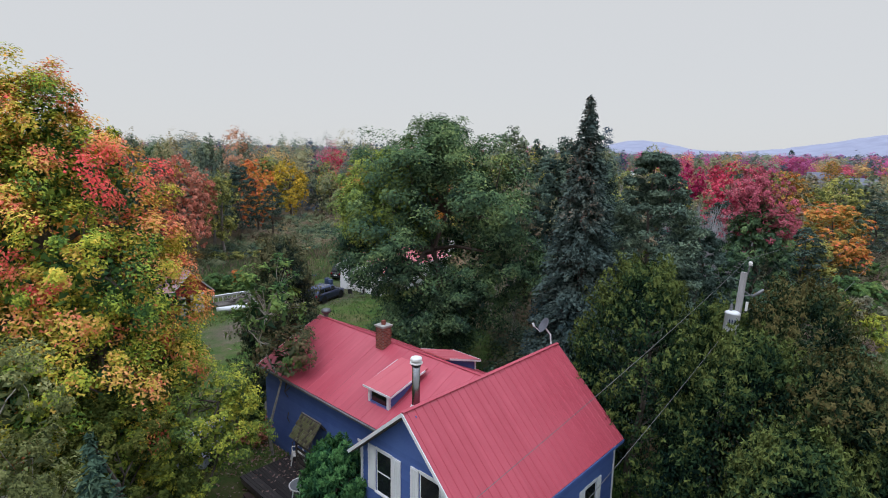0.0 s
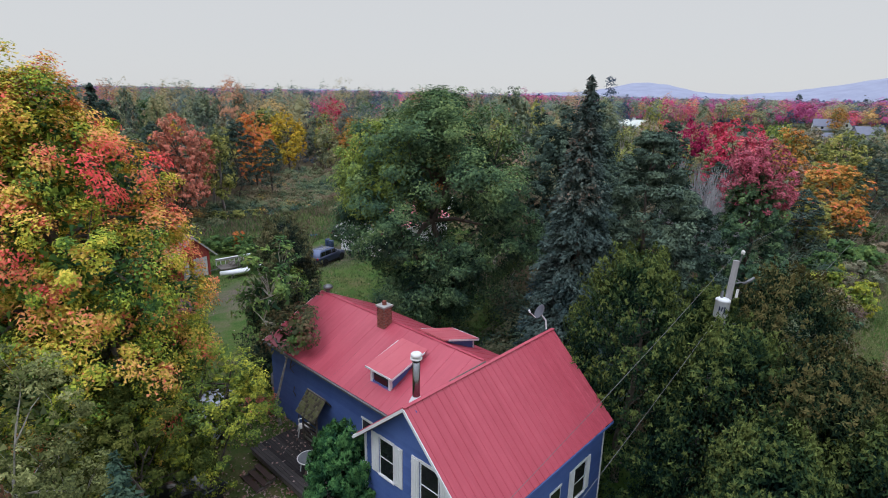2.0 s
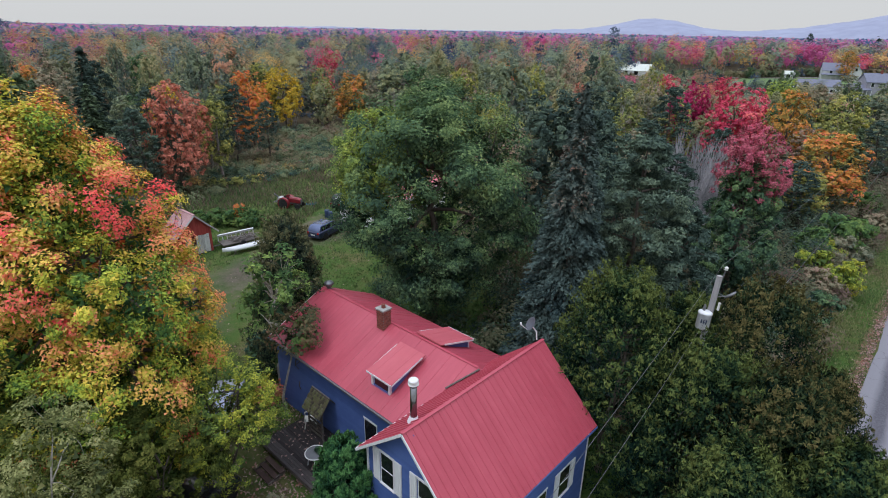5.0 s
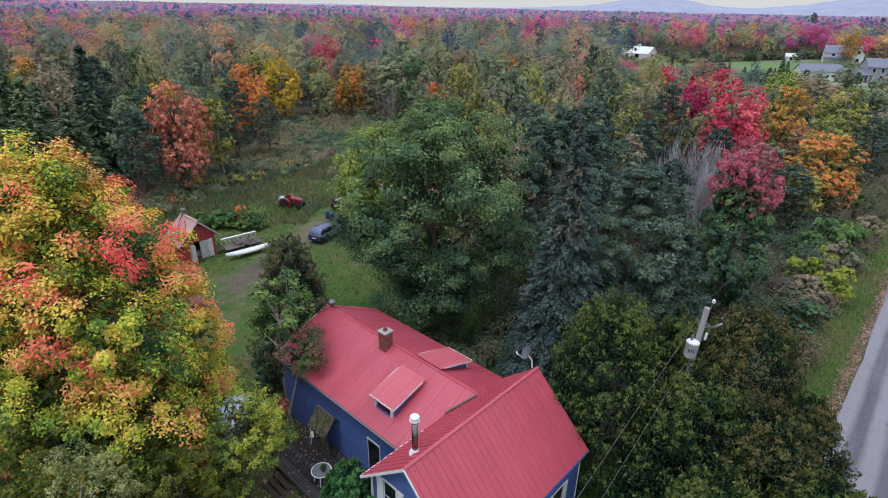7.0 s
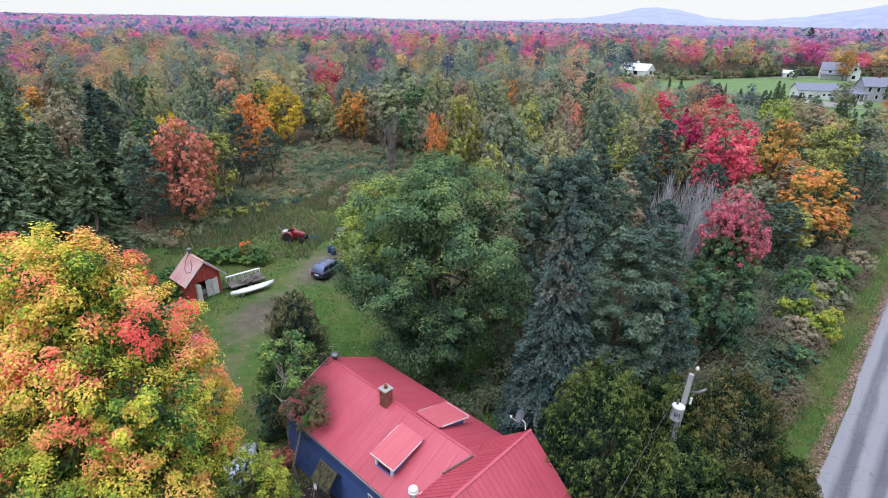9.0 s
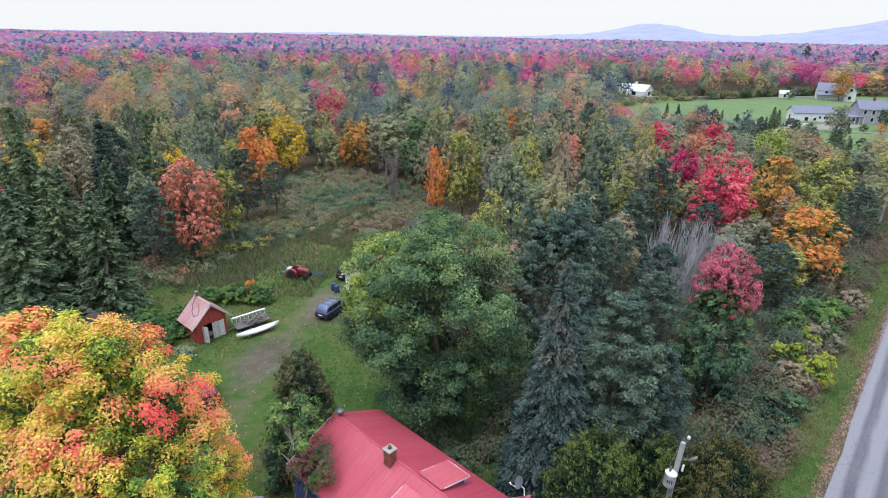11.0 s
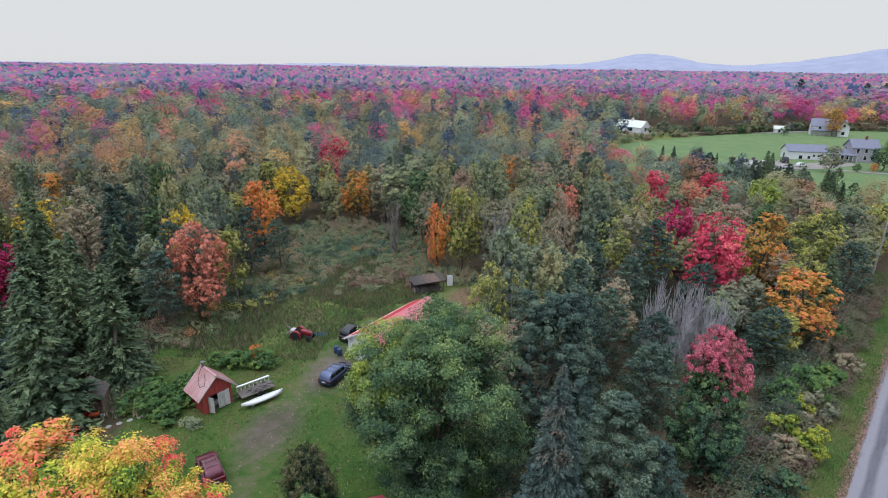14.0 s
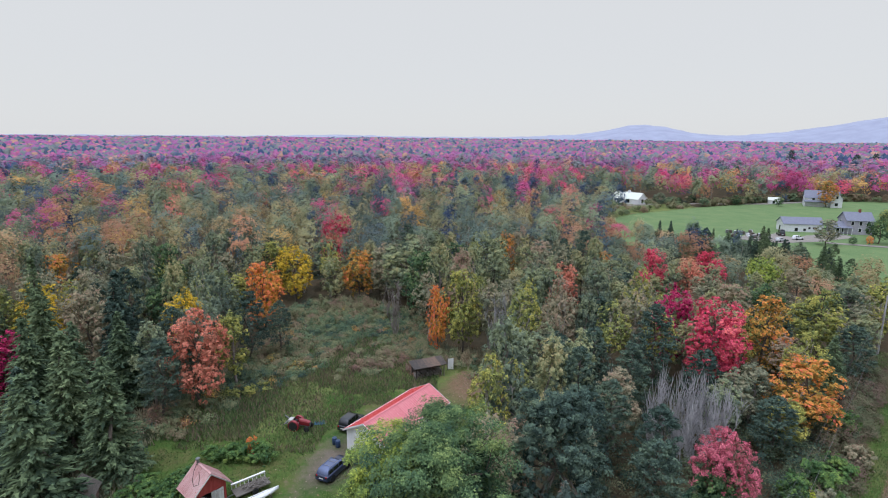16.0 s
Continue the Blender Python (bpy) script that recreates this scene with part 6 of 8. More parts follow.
brush([(26.2, 37.2, 2.6, 2.1), (24.6, 35.6, 2.2, 1.7)], L_green, "dark green shrub beside the road", rb)
brush([(36.8, 51.4, 4.2, 3.0), (40.5, 54.5, 3.0, 2.1), (33.4, 49.0, 3.4, 2.2), (47.5, 64.0, 3.4, 2.2)], L_fresh, "green willow shrub beside the road", rb)


def brush_mass(name, x, y, h, r, tone, label, seed, leaf=0.068, mat=L_brush):
    """Many low bushes as one thicket."""
    rng = np.random.default_rng(seed)
    Q = scatter_leaves(rng, x, y, h, r, np.zeros(len(x), int), np.full(len(x), leaf), 18, 14, -0.15)
    tagged(new(name, raw_mesh(name, Q, 3, mat, np.repeat(tone, 252))), label, "undergrowth", kind="stuff")


def roadside_brush():
    """Mixed undergrowth along the road and under the trees."""
    rng = np.random.default_rng(62)
    s, d = rng.uniform(-2, 80, 330), 2.9 + np.abs(rng.normal(0, 2.4, 330))
    x, y = ROAD_AT[0] + ROAD_DIR[0] * s - ROAD_N[0] * d, ROAD_AT[1] + ROAD_DIR[1] * s - ROAD_N[1] * d
    h = np.where(d < 4.6, rng.uniform(0.5, 1.3, 330), rng.uniform(1.0, 3.0, 330))
    tone = np.where(d < 4.8, rng.uniform(0.3, 0.72, 330), rng.uniform(0, 0.7, 330))
    brush_mass("roadside_brush", x, y, h, rng.uniform(0.7, 1.4, 330), tone, "brown and olive brush along the road verge", 64)
    x, y = rng.uniform(3, 46, 700), rng.uniform(25, 80, 700)
    ok = (side_of_road(x, y) < -6) & ~((x < 9) & (y > 44)) & ~((x > 6) & (y < 26))
    x, y = x[ok], y[ok]
    n = len(x)
    brush_mass("undergrowth", x, y, rng.uniform(0.8, 3.2, n), rng.uniform(0.9, 1.7, n), rng.uniform(0, 0.42, n), "brown and green undergrowth beneath the trees", 65, 0.075)
    x, y = rng.uniform(-4.5, 7, 60), rng.uniform(24.5, 34, 60)
    ok = (x * 0.65 + (y - 14.4) * 0.76 > 9.6)
    x, y = x[ok], y[ok]
    n = len(x)
    brush_mass("undergrowth", x, y, rng.uniform(0.6, 2.0, n), rng.uniform(0.8, 1.4, n), rng.uniform(0, 0.5, n), "dark undergrowth behind the house", 66, 0.08)


roadside_brush()
brush([(-26, 54.6, 2.0, 1.7), (-24, 54.8, 2.1, 1.8), (-22.4, 54.4, 1.9, 1.6), (-28.2, 54.2, 1.7, 1.5), (-29.4, 49.0, 2.0, 1.7), (-28.4, 46.6, 1.8, 1.5), (-28.8, 44.6, 1.4, 1.3), (-31.5, 47.5, 1.8, 1.6), (-30.5, 46.4, 1.9, 1.6), (-28.6, 43.4, 1.5, 1.4), (-30.2, 44.2, 1.8, 1.6), (-32.6, 48.5, 2.0, 1.7), (-29.0, 50.5, 1.8, 1.5), (-33.4, 45.5, 2.0, 1.7)], L_fresh, "olive-green shrub round the red shed", rb)
brush([(-24.6, 55.8, 2.2, 0.9)], L_orange, "small orange shrub behind the shed", rb)
brush([(-25.6, 43.0, 0.7, 0.9), (-26.6, 43.6, 0.6, 0.8)], L_poplar, "low silver-leaved border plant", rb)
brush([(-30.5, 70, 1.5, 1.4), (-29, 71.5, 1.3, 1.3), (-33, 69, 1.6, 1.5)], L_yelgrn, "yellowing shrub at the wood's edge", rb)
brush([(3.4, 70, 1.7, 1.7), (5.4, 72.0, 1.9, 1.6), (4.2, 77, 1.5, 1.5)], L_lime, "green shrub at the yard's edge", rb)
brush([(-7.6, 13.6, 1.5, 1.3), (-8.8, 14.4, 1.3, 1.2), (-5.6, 14.8, 1.2, 1.0), (-10.4, 14.0, 1.6, 1.4), (-7.2, 17.2, 1.1, 1.0)], L_olive, "low leafy plants beside the deck steps", rb)
brush([(-9.2, 26.0, 1.3, 1.1), (-10.3, 25.0, 1.0, 1.0)], L_salmon, "low reddish plants by the wing wall", rb)
brush([(-11.6, 27.6, 1.5, 1.2), (-12.4, 30.4, 1.4, 1.3)], L_green, "low green plants by the house wing", rb)


def meadow_shrubs():
    """Low brush in the meadow and along its edges, thick to the sides and the far end, thin along a trodden path."""
    rng = np.random.default_rng(63)
    path = [(-19, 60), (-22, 72), (-21, 84), (-17, 92)]
    total = 3600
    x, y = rng.uniform(-42, 6, total), rng.uniform(56, 117, total)
    edge = track_distance(x, y, CLEARING + CLEARING[:1])
    way = track_distance(x, y, path)
    thick = 0.12 + 0.45 * patchy(x, y, 5) + np.clip(1 - edge / 8, 0, 1) + np.clip((y - 86) / 12, 0, 0.8)
    ok = inside(x, y, CLEARING) & (way > 1.6) & ~((x > -19) & (y < 77)) & ~((x > -31) & (y < 66)) & (rng.uniform(0, 1, total) < thick)
    x, y, edge = x[ok], y[ok], edge[ok]
    n = len(x)
    h = rng.uniform(0.3, 0.95, n) + 1.7 * np.clip(1 - edge / 6, 0, 1) * rng.uniform(0, 1, n) + 0.9 * np.clip((y - 92) / 10, 0, 1) * rng.uniform(0, 1, n)
    tone = np.clip(0.4 + 0.26 * patchy(x, y, 6) + rng.normal(0, 0.16, n), 0, 0.78)
    tone = np.where(rng.uniform(0, 1, n) < 0.008, rng.uniform(0.85, 1.0, n), tone)
    brush_mass("meadow_brush", x, y, h, rng.uniform(0.5, 1.3, n), tone, "brown and olive brush round the meadow", 67, 0.085, L_heath)


meadow_shrubs()


def field_scrub():
    """Grey-green and brown shrubs on the rough ground round the far barn and before the woods."""
    rng = np.random.default_rng(68)
    x, y = rng.uniform(36, 128, 420), rng.uniform(256, 336, 420)
    ok = inside(x, y, SCRUB) & (np.hypot(x - 92, y - 316) > 13) & (rng.uniform(0, 1, 420) < 0.25 + 0.7 * ((y > 318) | (x < 70)))
    x, y = x[ok], y[ok]
    n = len(x)
    xe = rng.uniform(125, 330, 150)
    ye = np.interp(xe, [125, 180, 215, 310, 330], [303, 332, 340, 334, 334]) + rng.uniform(-2, 3, 150)
    x, y = np.concatenate([x, xe]), np.concatenate([y, ye])
    h = np.concatenate([rng.uniform(0.8, 4.0, n), rng.uniform(1.5, 5.0, 150)])
    brush_mass("field_scrub", x, y, h, rng.uniform(1.4, 2.8, len(x)), rng.uniform(0.15, 0.62, len(x)), "grey-green and brown scrub at the field's edge", 69, 0.3, L_heath)


field_scrub()


def weeds(name, count, where, leaf_mat, size, hgt, label, seed):
    """Tufts of blades over an area; where(rng, n) gives the feet."""
    rng = np.random.default_rng(seed)
    x, y = where(rng, count)
    n = len(x)
    k = 3
    X, Y = np.repeat(x, k) + rng.normal(0, size, n * k), np.repeat(y, k) + rng.normal(0, size, n * k)
    H = hgt * rng.uniform(0.4, 1.2, n * k)
    C = np.stack([X, Y, H * 0.5], 1)
    lean = np.stack([rng.normal(0, 0.35, n * k), rng.normal(0, 0.35, n * k), np.ones(n * k)], 1)
    side = unit(np.stack([rng.normal(0, 1, n * k), rng.normal(0, 1, n * k), 0 * X], 1))
    A, B = unit(lean) * (H * 0.55)[:, None], side * (size * 0.28 * rng.uniform(0.6, 1.4, n * k))[:, None]
    Q = np.stack([C - A - B, C - A + B, C + A], 1)
    tagged(new(name, raw_mesh(name, Q, 4, leaf_mat)), label, "grass", kind="stuff")


def in_meadow(rng, n):
    x, y = rng.uniform(-42, 8, n), rng.uniform(58, 114, n)
    d = track_distance(x, y, TRACK)
    w = y + ragged(x, y)
    ok = inside(x, y, CLEARING) & (d > 5) & ((w > 72) | (x < -26 - 0.05 * (y - 58))) & ~((np.abs(x - 1.5) < 5.5) & (np.abs(y - 75) < 7))
    ok &= ~((x > -19 + 0.5 * ragged(y, x)) & (w < 70))
    return x[ok], y[ok]


def in_yard(rng, n):
    x, y = rng.uniform(-40, 8, n), rng.uniform(22, 80, n)
    ok = inside(x, y, CLEARING) & (track_distance(x, y, TRACK) > 2.4)
    return x[ok], y[ok]


def yard_edge(rng, n):
    x, y = rng.uniform(-34, -10, n), rng.uniform(56, 80, n)
    ok = inside(x, y, CLEARING) & (track_distance(x, y, TRACK) > 2.2) & (rng.uniform(0, 1, n) < 0.5 + 0.5 * patchy(x, y, 9))
    return x[ok], y[ok]


def by_road(rng, n):
    s, d = rng.uniform(-5, 90, n), rng.uniform(0.2, 5.5, n)
    return ROAD_AT[0] + ROAD_DIR[0] * s - ROAD_N[0] * d, ROAD_AT[1] + ROAD_DIR[1] * s - ROAD_N[1] * d


def meadow_rim(rng, n):
    x, y = rng.uniform(-44, 10, n), rng.uniform(44, 118, n)
    e = track_distance(x, y, CLEARING + CLEARING[:1])
    ok = (e < 3.2) & (y > 44) & (x < 8)
    return x[ok], y[ok]


weeds("tall_weeds", 9000, in_meadow, L_twig, 0.28, 0.85, "tall dry brown meadow weeds", 71)
weeds("meadow_grass", 70000, in_meadow, L_grass, 0.24, 0.55, "rough green meadow grass", 72)
weeds("yard_grass", 30000, in_yard, L_grass, 0.15, 0.16, "short green yard grass", 73)
weeds("edge_grass", 16000, yard_edge, L_grass, 0.22, 0.42, "uncut grass between yard and meadow", 77)
weeds("edge_weeds", 3500, yard_edge, L_twig, 0.26, 0.5, "dry weeds between yard and meadow", 78)
weeds("verge_grass", 12000, by_road, L_grass, 0.13, 0.22, "green grass of the road verge", 74)
weeds("rim_weeds", 30000, meadow_rim, L_olive, 0.3, 1.0, "weeds and saplings along the wood's edge", 75)


def in_house(x, y, z=0.0, turn=0.0):
    return HOUSE_POSE @ pose(x, y, z, 0, 0, turn)


def fallen_leaves():
    """Dry leaves strewn on the ground under the trees, on the deck and along the road's edge."""
    rng = np.random.default_rng(76)
    P = []
    for cx, cy, sx, sy, n, z in ((-7.8, 16.8, 1.6, 2.4, 2600, 0.04), (1.5, 75, 3.0, 4.0, 3500, 0.05), (-9.4, 25.0, 1.2, 1.6, 900, 0.05), (-17, 42, 7.0, 9.0, 800, 0.06), (-9.0, 32.0, 4.0, 5.0, 500, 0.06)):
        P.append(np.stack([rng.normal(cx, sx, n), rng.normal(cy, sy, n), np.full(n, z)], 1))
    s, d = rng.uniform(-2, 80, 5000), np.abs(rng.normal(0.1, 0.35, 5000))
    P.append(np.stack([ROAD_AT[0] + ROAD_DIR[0] * s - ROAD_N[0] * (d - 0.15), ROAD_AT[1] + ROAD_DIR[1] * s - ROAD_N[1] * (d - 0.15), np.full(5000, 0.05)], 1))
    spot = [in_house(rng.uniform(0.2, 2.8), rng.uniform(5.7, 10.6), 0.475).translation for _ in range(150)]
    P.append(np.array([tuple(v) for v in spot]))
    P = np.concatenate(P)
    Q = leaves(P, np.tile([0, 0, 1.0], (len(P), 1)), 0.055, rng, 1.2, None, 0.4)
    tagged(new("fallen_leaves", raw_mesh("fallen_leaves", Q, 4, foliage("leaf_litter", [(0.14, 0.09, 0.06), (0.24, 0.16, 0.1), (0.34, 0.25, 0.17), (0.28, 0.13, 0.08)], 0.8, 0.9, 0))), "dry fallen leaves strewn on the ground", "leaves", kind="stuff")


fallen_leaves()

# ---- deck and what stands on it (house frame) ----
deck = anchor("deck", in_house(0, 0), "dark weathered wooden deck beside the house wing", "deck")
part("frame", box(0.12, 2.9, 5.6, 10.7, 0.12, 0.4), old_wood, deck)
plank_me = bpy.data.meshes.new("plank")
pb = box(-0.068, 0.068, 0.0, 5.16, -0.045, 0.0, 0.006)
pb.to_mesh(plank_me)
pb.free()
plank_me.materials.append(deck_wood)
for k in range(20):
    shared("plank", plank_me, deck, pose(0.14 + k * 0.145, 5.57, 0.455 + 0.003 * (k % 3), 0, 0, 0))
steps = anchor("deck_steps", in_house(-0.1, 8.9), "low reddish wooden deck steps strewn with leaves", "steps")
for k in range(3):
    part("tread", box(-0.3 * k - 0.26, -0.3 * k, -0.7, 0.7, 0.3 - 0.13 * k, 0.345 - 0.13 * k, 0.006), surface("step_wood", [(0.05, 0.032, 0.028), (0.085, 0.05, 0.042)], 3, 0.9, fine=20) if k == 0 else bpy.data.materials["step_wood"], steps)
for y in (-0.65, 0.6):
    part("stringer", beam((0.05, y, 0.3), (-0.85, y, 0.0), 0.05, 0.16), old_wood, steps)


def shelter():
    """Small roofed wood shelter against the wing wall: mossy shingled gable on posts."""
    s = anchor("wood_shelter", in_house(2.62, 8.9, 0.45) @ Matrix.Diagonal((0.72, 0.68, 1.0, 1)), "small weathered shelter with a mossy shingled gable roof", "shelter")
    for x in (-0.6, 0.55):
        for y in (-0.85, 0.85):
            part("post", box(x - 0.05, x + 0.05, y - 0.05, y + 0.05, 0, 1.75), old_wood, s)
    for x in (-0.6, 0.55):
        part("plate", box(x - 0.05, x + 0.05, -1.0, 1.0, 1.72, 1.82), old_wood, s)
    sides = ((-0.95, 1.62), (0.85, 1.66))
    for xe, ze in sides:
        pts = [(xe, -1.1, ze), (xe, 1.1, ze), (0.0, 1.1, 2.5), (0.0, -1.1, 2.5)]
        rf = part("roof_boards", slab(pts if xe > 0 else pts[::-1], 0.04), old_wood, s)
        f = slope_frame((xe, 1.1 * (1 if xe < 0 else -1), ze + 0.02), (xe, -1.1 * (1 if xe < 0 else -1), ze + 0.02), (0, 1.1 * (1 if xe < 0 else -1), 2.52))
        L = math.hypot(xe, 2.5 - ze)
        sm = bpy.data.meshes.new("shingle")
        sb = slab([(0.004, 0, 0.016), (0.176, 0, 0.016), (0.176, 0.24, 0.002), (0.004, 0.24, 0.002)], 0.012)
        sb.to_mesh(sm)
        sb.free()
        sm.materials.append(moss_shingle if xe < 0 else old_wood)
        rows = int(L / 0.17)
        for r in range(rows):
            for c in range(12):
                shared("shingle", sm, rf, f @ pose(0.0 + c * 0.183 + (0.05 if r % 2 else -0.02), r * 0.17 - 0.03, 0.004 + 0.004 * ((r * 7 + c * 3) % 3)))
    part("ridge_board", box(-0.04, 0.04, -1.12, 1.12, 2.47, 2.55), old_wood, s)
    for k in range(5):
        part("slat", box(-0.62, -0.58, -0.85, 0.85, 0.2 + 0.26 * k, 0.32 + 0.26 * k), old_wood, s)
    part("back_panel", box(0.5, 0.53, -0.85, 0.85, 0.0, 1.7), white_weathered, s, "pale weathered back panel")


shelter()


def plastic_chair(m):
    c = anchor("garden_chair", m, "white moulded plastic garden chair on the deck", "chair")
    part("seat", slab([(-0.24, -0.23, 0.43), (0.24, -0.25, 0.44), (0.24, 0.25, 0.44), (-0.24, 0.23, 0.43)], 0.025), white_plastic, c)
    for y in (-0.17, -0.085, 0.0, 0.085, 0.17):
        part("back_slat", beam((-0.23, y, 0.43), (-0.36, y * 1.15, 0.86), 0.05, 0.018), white_plastic, c)
    part("back_rail", beam((-0.365, -0.24, 0.87), (-0.365, 0.24, 0.87), 0.03, 0.07), white_plastic, c)
    for s in (-1, 1):
        part("leg", rod((0.22, s * 0.24, 0.43), (0.3, s * 0.28, 0), 0.028), white_plastic, c)
        part("leg", rod((-0.22, s * 0.22, 0.43), (-0.34, s * 0.27, 0), 0.028), white_plastic, c)
        part("armrest", beam((-0.3, s * 0.27, 0.66), (0.24, s * 0.28, 0.64), 0.06, 0.025), white_plastic, c)
        part("arm_post", rod((0.24, s * 0.28, 0.64), (0.22, s * 0.25, 0.43), 0.022), white_plastic, c)


plastic_chair(in_house(2.5, 9.95, 0.46, 150))
table = anchor("garden_table", in_house(1.1, 7.35, 0.46), "round white plastic garden table on the deck", "table")
part("tabletop", lathe([(0.0, 0.7), (0.44, 0.7), (0.5, 0.69), (0.51, 0.715), (0.5, 0.735), (0.45, 0.725), (0.0, 0.725)], 32), white_plastic, table)
part("rim_band", lathe([(0.43, 0.726), (0.46, 0.728), (0.46, 0.732), (0.43, 0.73)], 32), grey_metal, table, "grey rim stripe")
for a in range(4):
    q = math.radians(45 + 90 * a)
    part("leg", rod((0.3 * math.cos(q), 0.3 * math.sin(q), 0.7), (0.4 * math.cos(q), 0.4 * math.sin(q), 0), 0.028), white_plastic, table)
pot = anchor("potted_plant", in_house(1.2, 7.3, 1.19), "small dark green plant on the table", "plant")
part("pot", lathe([(0.05, 0.0), (0.07, 0.1), (0.075, 0.1), (0.06, 0.0)], 14), grey_metal, pot)
_r = np.random.default_rng(5)
_d = unit(_r.normal(0, 1, (260, 3)) + [0, 0, 0.6])
pl = new("foliage", raw_mesh("foliage", leaves(_d * 0.13 + [0, 0, 0.15], _d, 0.03, _r), 4, L_green))
pl.parent = pot


def barrel(m, mat, label, h=0.85, r=0.29):
    b = anchor("barrel", m, label, "barrel")
    part("body", lathe([(r * 0.96, 0), (r, 0.03), (r, h * 0.33), (r * 1.04, h * 0.35), (r, h * 0.37), (r, h * 0.64), (r * 1.04, h * 0.66), (r, h * 0.68), (r, h - 0.03), (r * 0.96, h)], 20), mat, b, "", True)
    part("lid", cyl(r * 0.9, r * 0.9, h, h + 0.015, 20), mat, b)


blue_plastic = surface("blue_plastic", [(0.02, 0.04, 0.1), (0.03, 0.06, 0.14)], 4, 0.5, 0, 0.5, 30, 0.05)
grey_tank = surface("grey_tank", [(0.2, 0.2, 0.22), (0.3, 0.3, 0.31)], 3, 0.6, 0.2, 0.4, 30, 0.1)
barrel(pose(-9.9, 27.0, 0), grey_tank, "grey metal barrel beside the house wing", 1.3, 0.45)
barrel(pose(-15.3, 58.2, 0), blue_plastic, "dark blue barrel beside the garage")
barrel(pose(-14.75, 57.6, 0), blue_plastic, "dark blue barrel beside the garage")
vent = anchor("roof_vent", HOUSE_POSE @ Matrix.Translation((6.5, 13.3, 5.75)), "dark turbine vent behind the wing ridge", "vent")
part("stack", cyl(0.12, 0.12, 0, 0.3, 14), grey_metal, vent)
part("turbine", lathe([(0.12, 0.3), (0.24, 0.36), (0.28, 0.45), (0.24, 0.54), (0.1, 0.6), (0.0, 0.61)], 18), grey_metal, vent, "", True)


# ---- the red shed ----
def red_shed():
    m = pose(-24.5, 46.1, 0, 0, 0, 51.6)
    s = anchor("shed", m, "small red board shed with a rusty metal roof and open doors", "shed")
    W, D, E, R = 1.5, 2.7, 2.5, 3.95
    # x across the front, y into the shed
    for x in (-W, W - 0.06):
        part("wall", box(x, x + 0.06, 0, D, 0, E), shed_red, s)
    for y, door in ((0.0, True), (D - 0.06, False)):
        b = bmesh.new()
        pts = [(-W, 0), (-W, E), (0, R - 0.1), (W, E), (W, 0)] if not door else [(-W, 0), (-W, E), (0, R - 0.1), (W, E), (W, 0), (1.22, 0), (1.22, 1.85), (-1.0, 1.85), (-1.0, 0)]
        A = [b.verts.new((x, y, z)) for x, z in pts]
        B = [b.verts.new((x, y + 0.06, z)) for x, z in pts]
        b.faces.new(A)
        b.faces.new(B[::-1])
        for i in range(len(pts)):
            j = (i + 1) % len(pts)
            b.faces.new((A[i], B[i], B[j], A[j]))
        bmesh.ops.recalc_face_normals(b, faces=b.faces)
        w = part("wall", b, shed_red, s)
        n = 13
        for k in range(n):
            x0 = -W + 2 * W * k / n
            xc = x0 + W / n
            top = E + (R - 0.12 - E) * (1 - abs(xc) / W)
            z0 = 1.87 if door and -1.0 < xc < 1.22 else 0.02
            part("board", box(x0 + 0.006, x0 + 2 * W / n - 0.006, y - 0.018 if door else y + 0.06, y if door else y + 0.078, z0, top), shed_red, w)
    part("floor", box(-W, W, 0.02, D, 0.0, 0.06), old_wood, s)
    for k in range(12):
        part("board", box(-W - 0.018, -W, k * D / 12 + 0.006, (k + 1) * D / 12 - 0.006, 0.02, E), shed_red, s)
    ov = 0.28
    ex, ez = W + 0.62, E - 0.58
    for sgn in (-1, 1):
        pts = [(sgn * ex, -ov, ez), (sgn * ex, D + ov, ez), (0, D + ov, R - 0.03), (0, -ov, R - 0.03)]
        rf = part("roof", slab(pts if sgn > 0 else pts[::-1], 0.05), old_wood, s, "rusty red metal roof")
        a, b2, up = ((ex, -ov, ez), (ex, D + ov, ez), (0, -ov, R)) if sgn > 0 else ((-ex, D + ov, ez), (-ex, -ov, ez), (0, D + ov, R))
        roof_slope(rf, a, b2, up, 4, 0.27, roof_rust)
        part("fascia", beam((0, -ov - 0.02, R - 0.08), (sgn * ex, -ov - 0.02, ez - 0.06), 0.03, 0.12), white_weathered, s, "weathered white rake board")
    part("ridge_cap", beam((0, -ov, R + 0.02), (0, D + ov, R + 0.02), 0.22, 0.03), roof_rust, s)
    # doors of pale old planks: one shut across the right, one swung out on the left
    for hinge, wd, ang, n in (((1.22, -0.03, 0), 1.25, 180, 5), ((-1.0, -0.03, 0), 0.62, -62, 3)):
        d = part("door", box(0, wd, -0.015, 0.015, 0.1, 1.82), white_weathered, s, "pale weathered plank door")
        d.matrix_local = pose(*hinge, 0, 0, ang)
        for k in range(n):
            part("plank", box(k * wd / n + 0.008, (k + 1) * wd / n - 0.008, 0.015, 0.034, 0.07 + 0.03 * (k % 2), 1.85 - 0.04 * (k % 3)), white_weathered, d)
            part("plank", box(k * wd / n + 0.008, (k + 1) * wd / n - 0.008, -0.034, -0.015, 0.07 + 0.03 * (k % 2), 1.85 - 0.04 * (k % 3)), white_weathered, d)
        for z in (0.35, 1.5):
            part("batten", box(0.03, wd - 0.03, 0.034, 0.052, z, z + 0.1), white_weathered, d)
    ch = part("chimney", cyl(0.14, 0.14, R - 0.3, R + 0.5, 14, (0, D - 0.25)), grey_metal, s, "dark metal stove pipe")
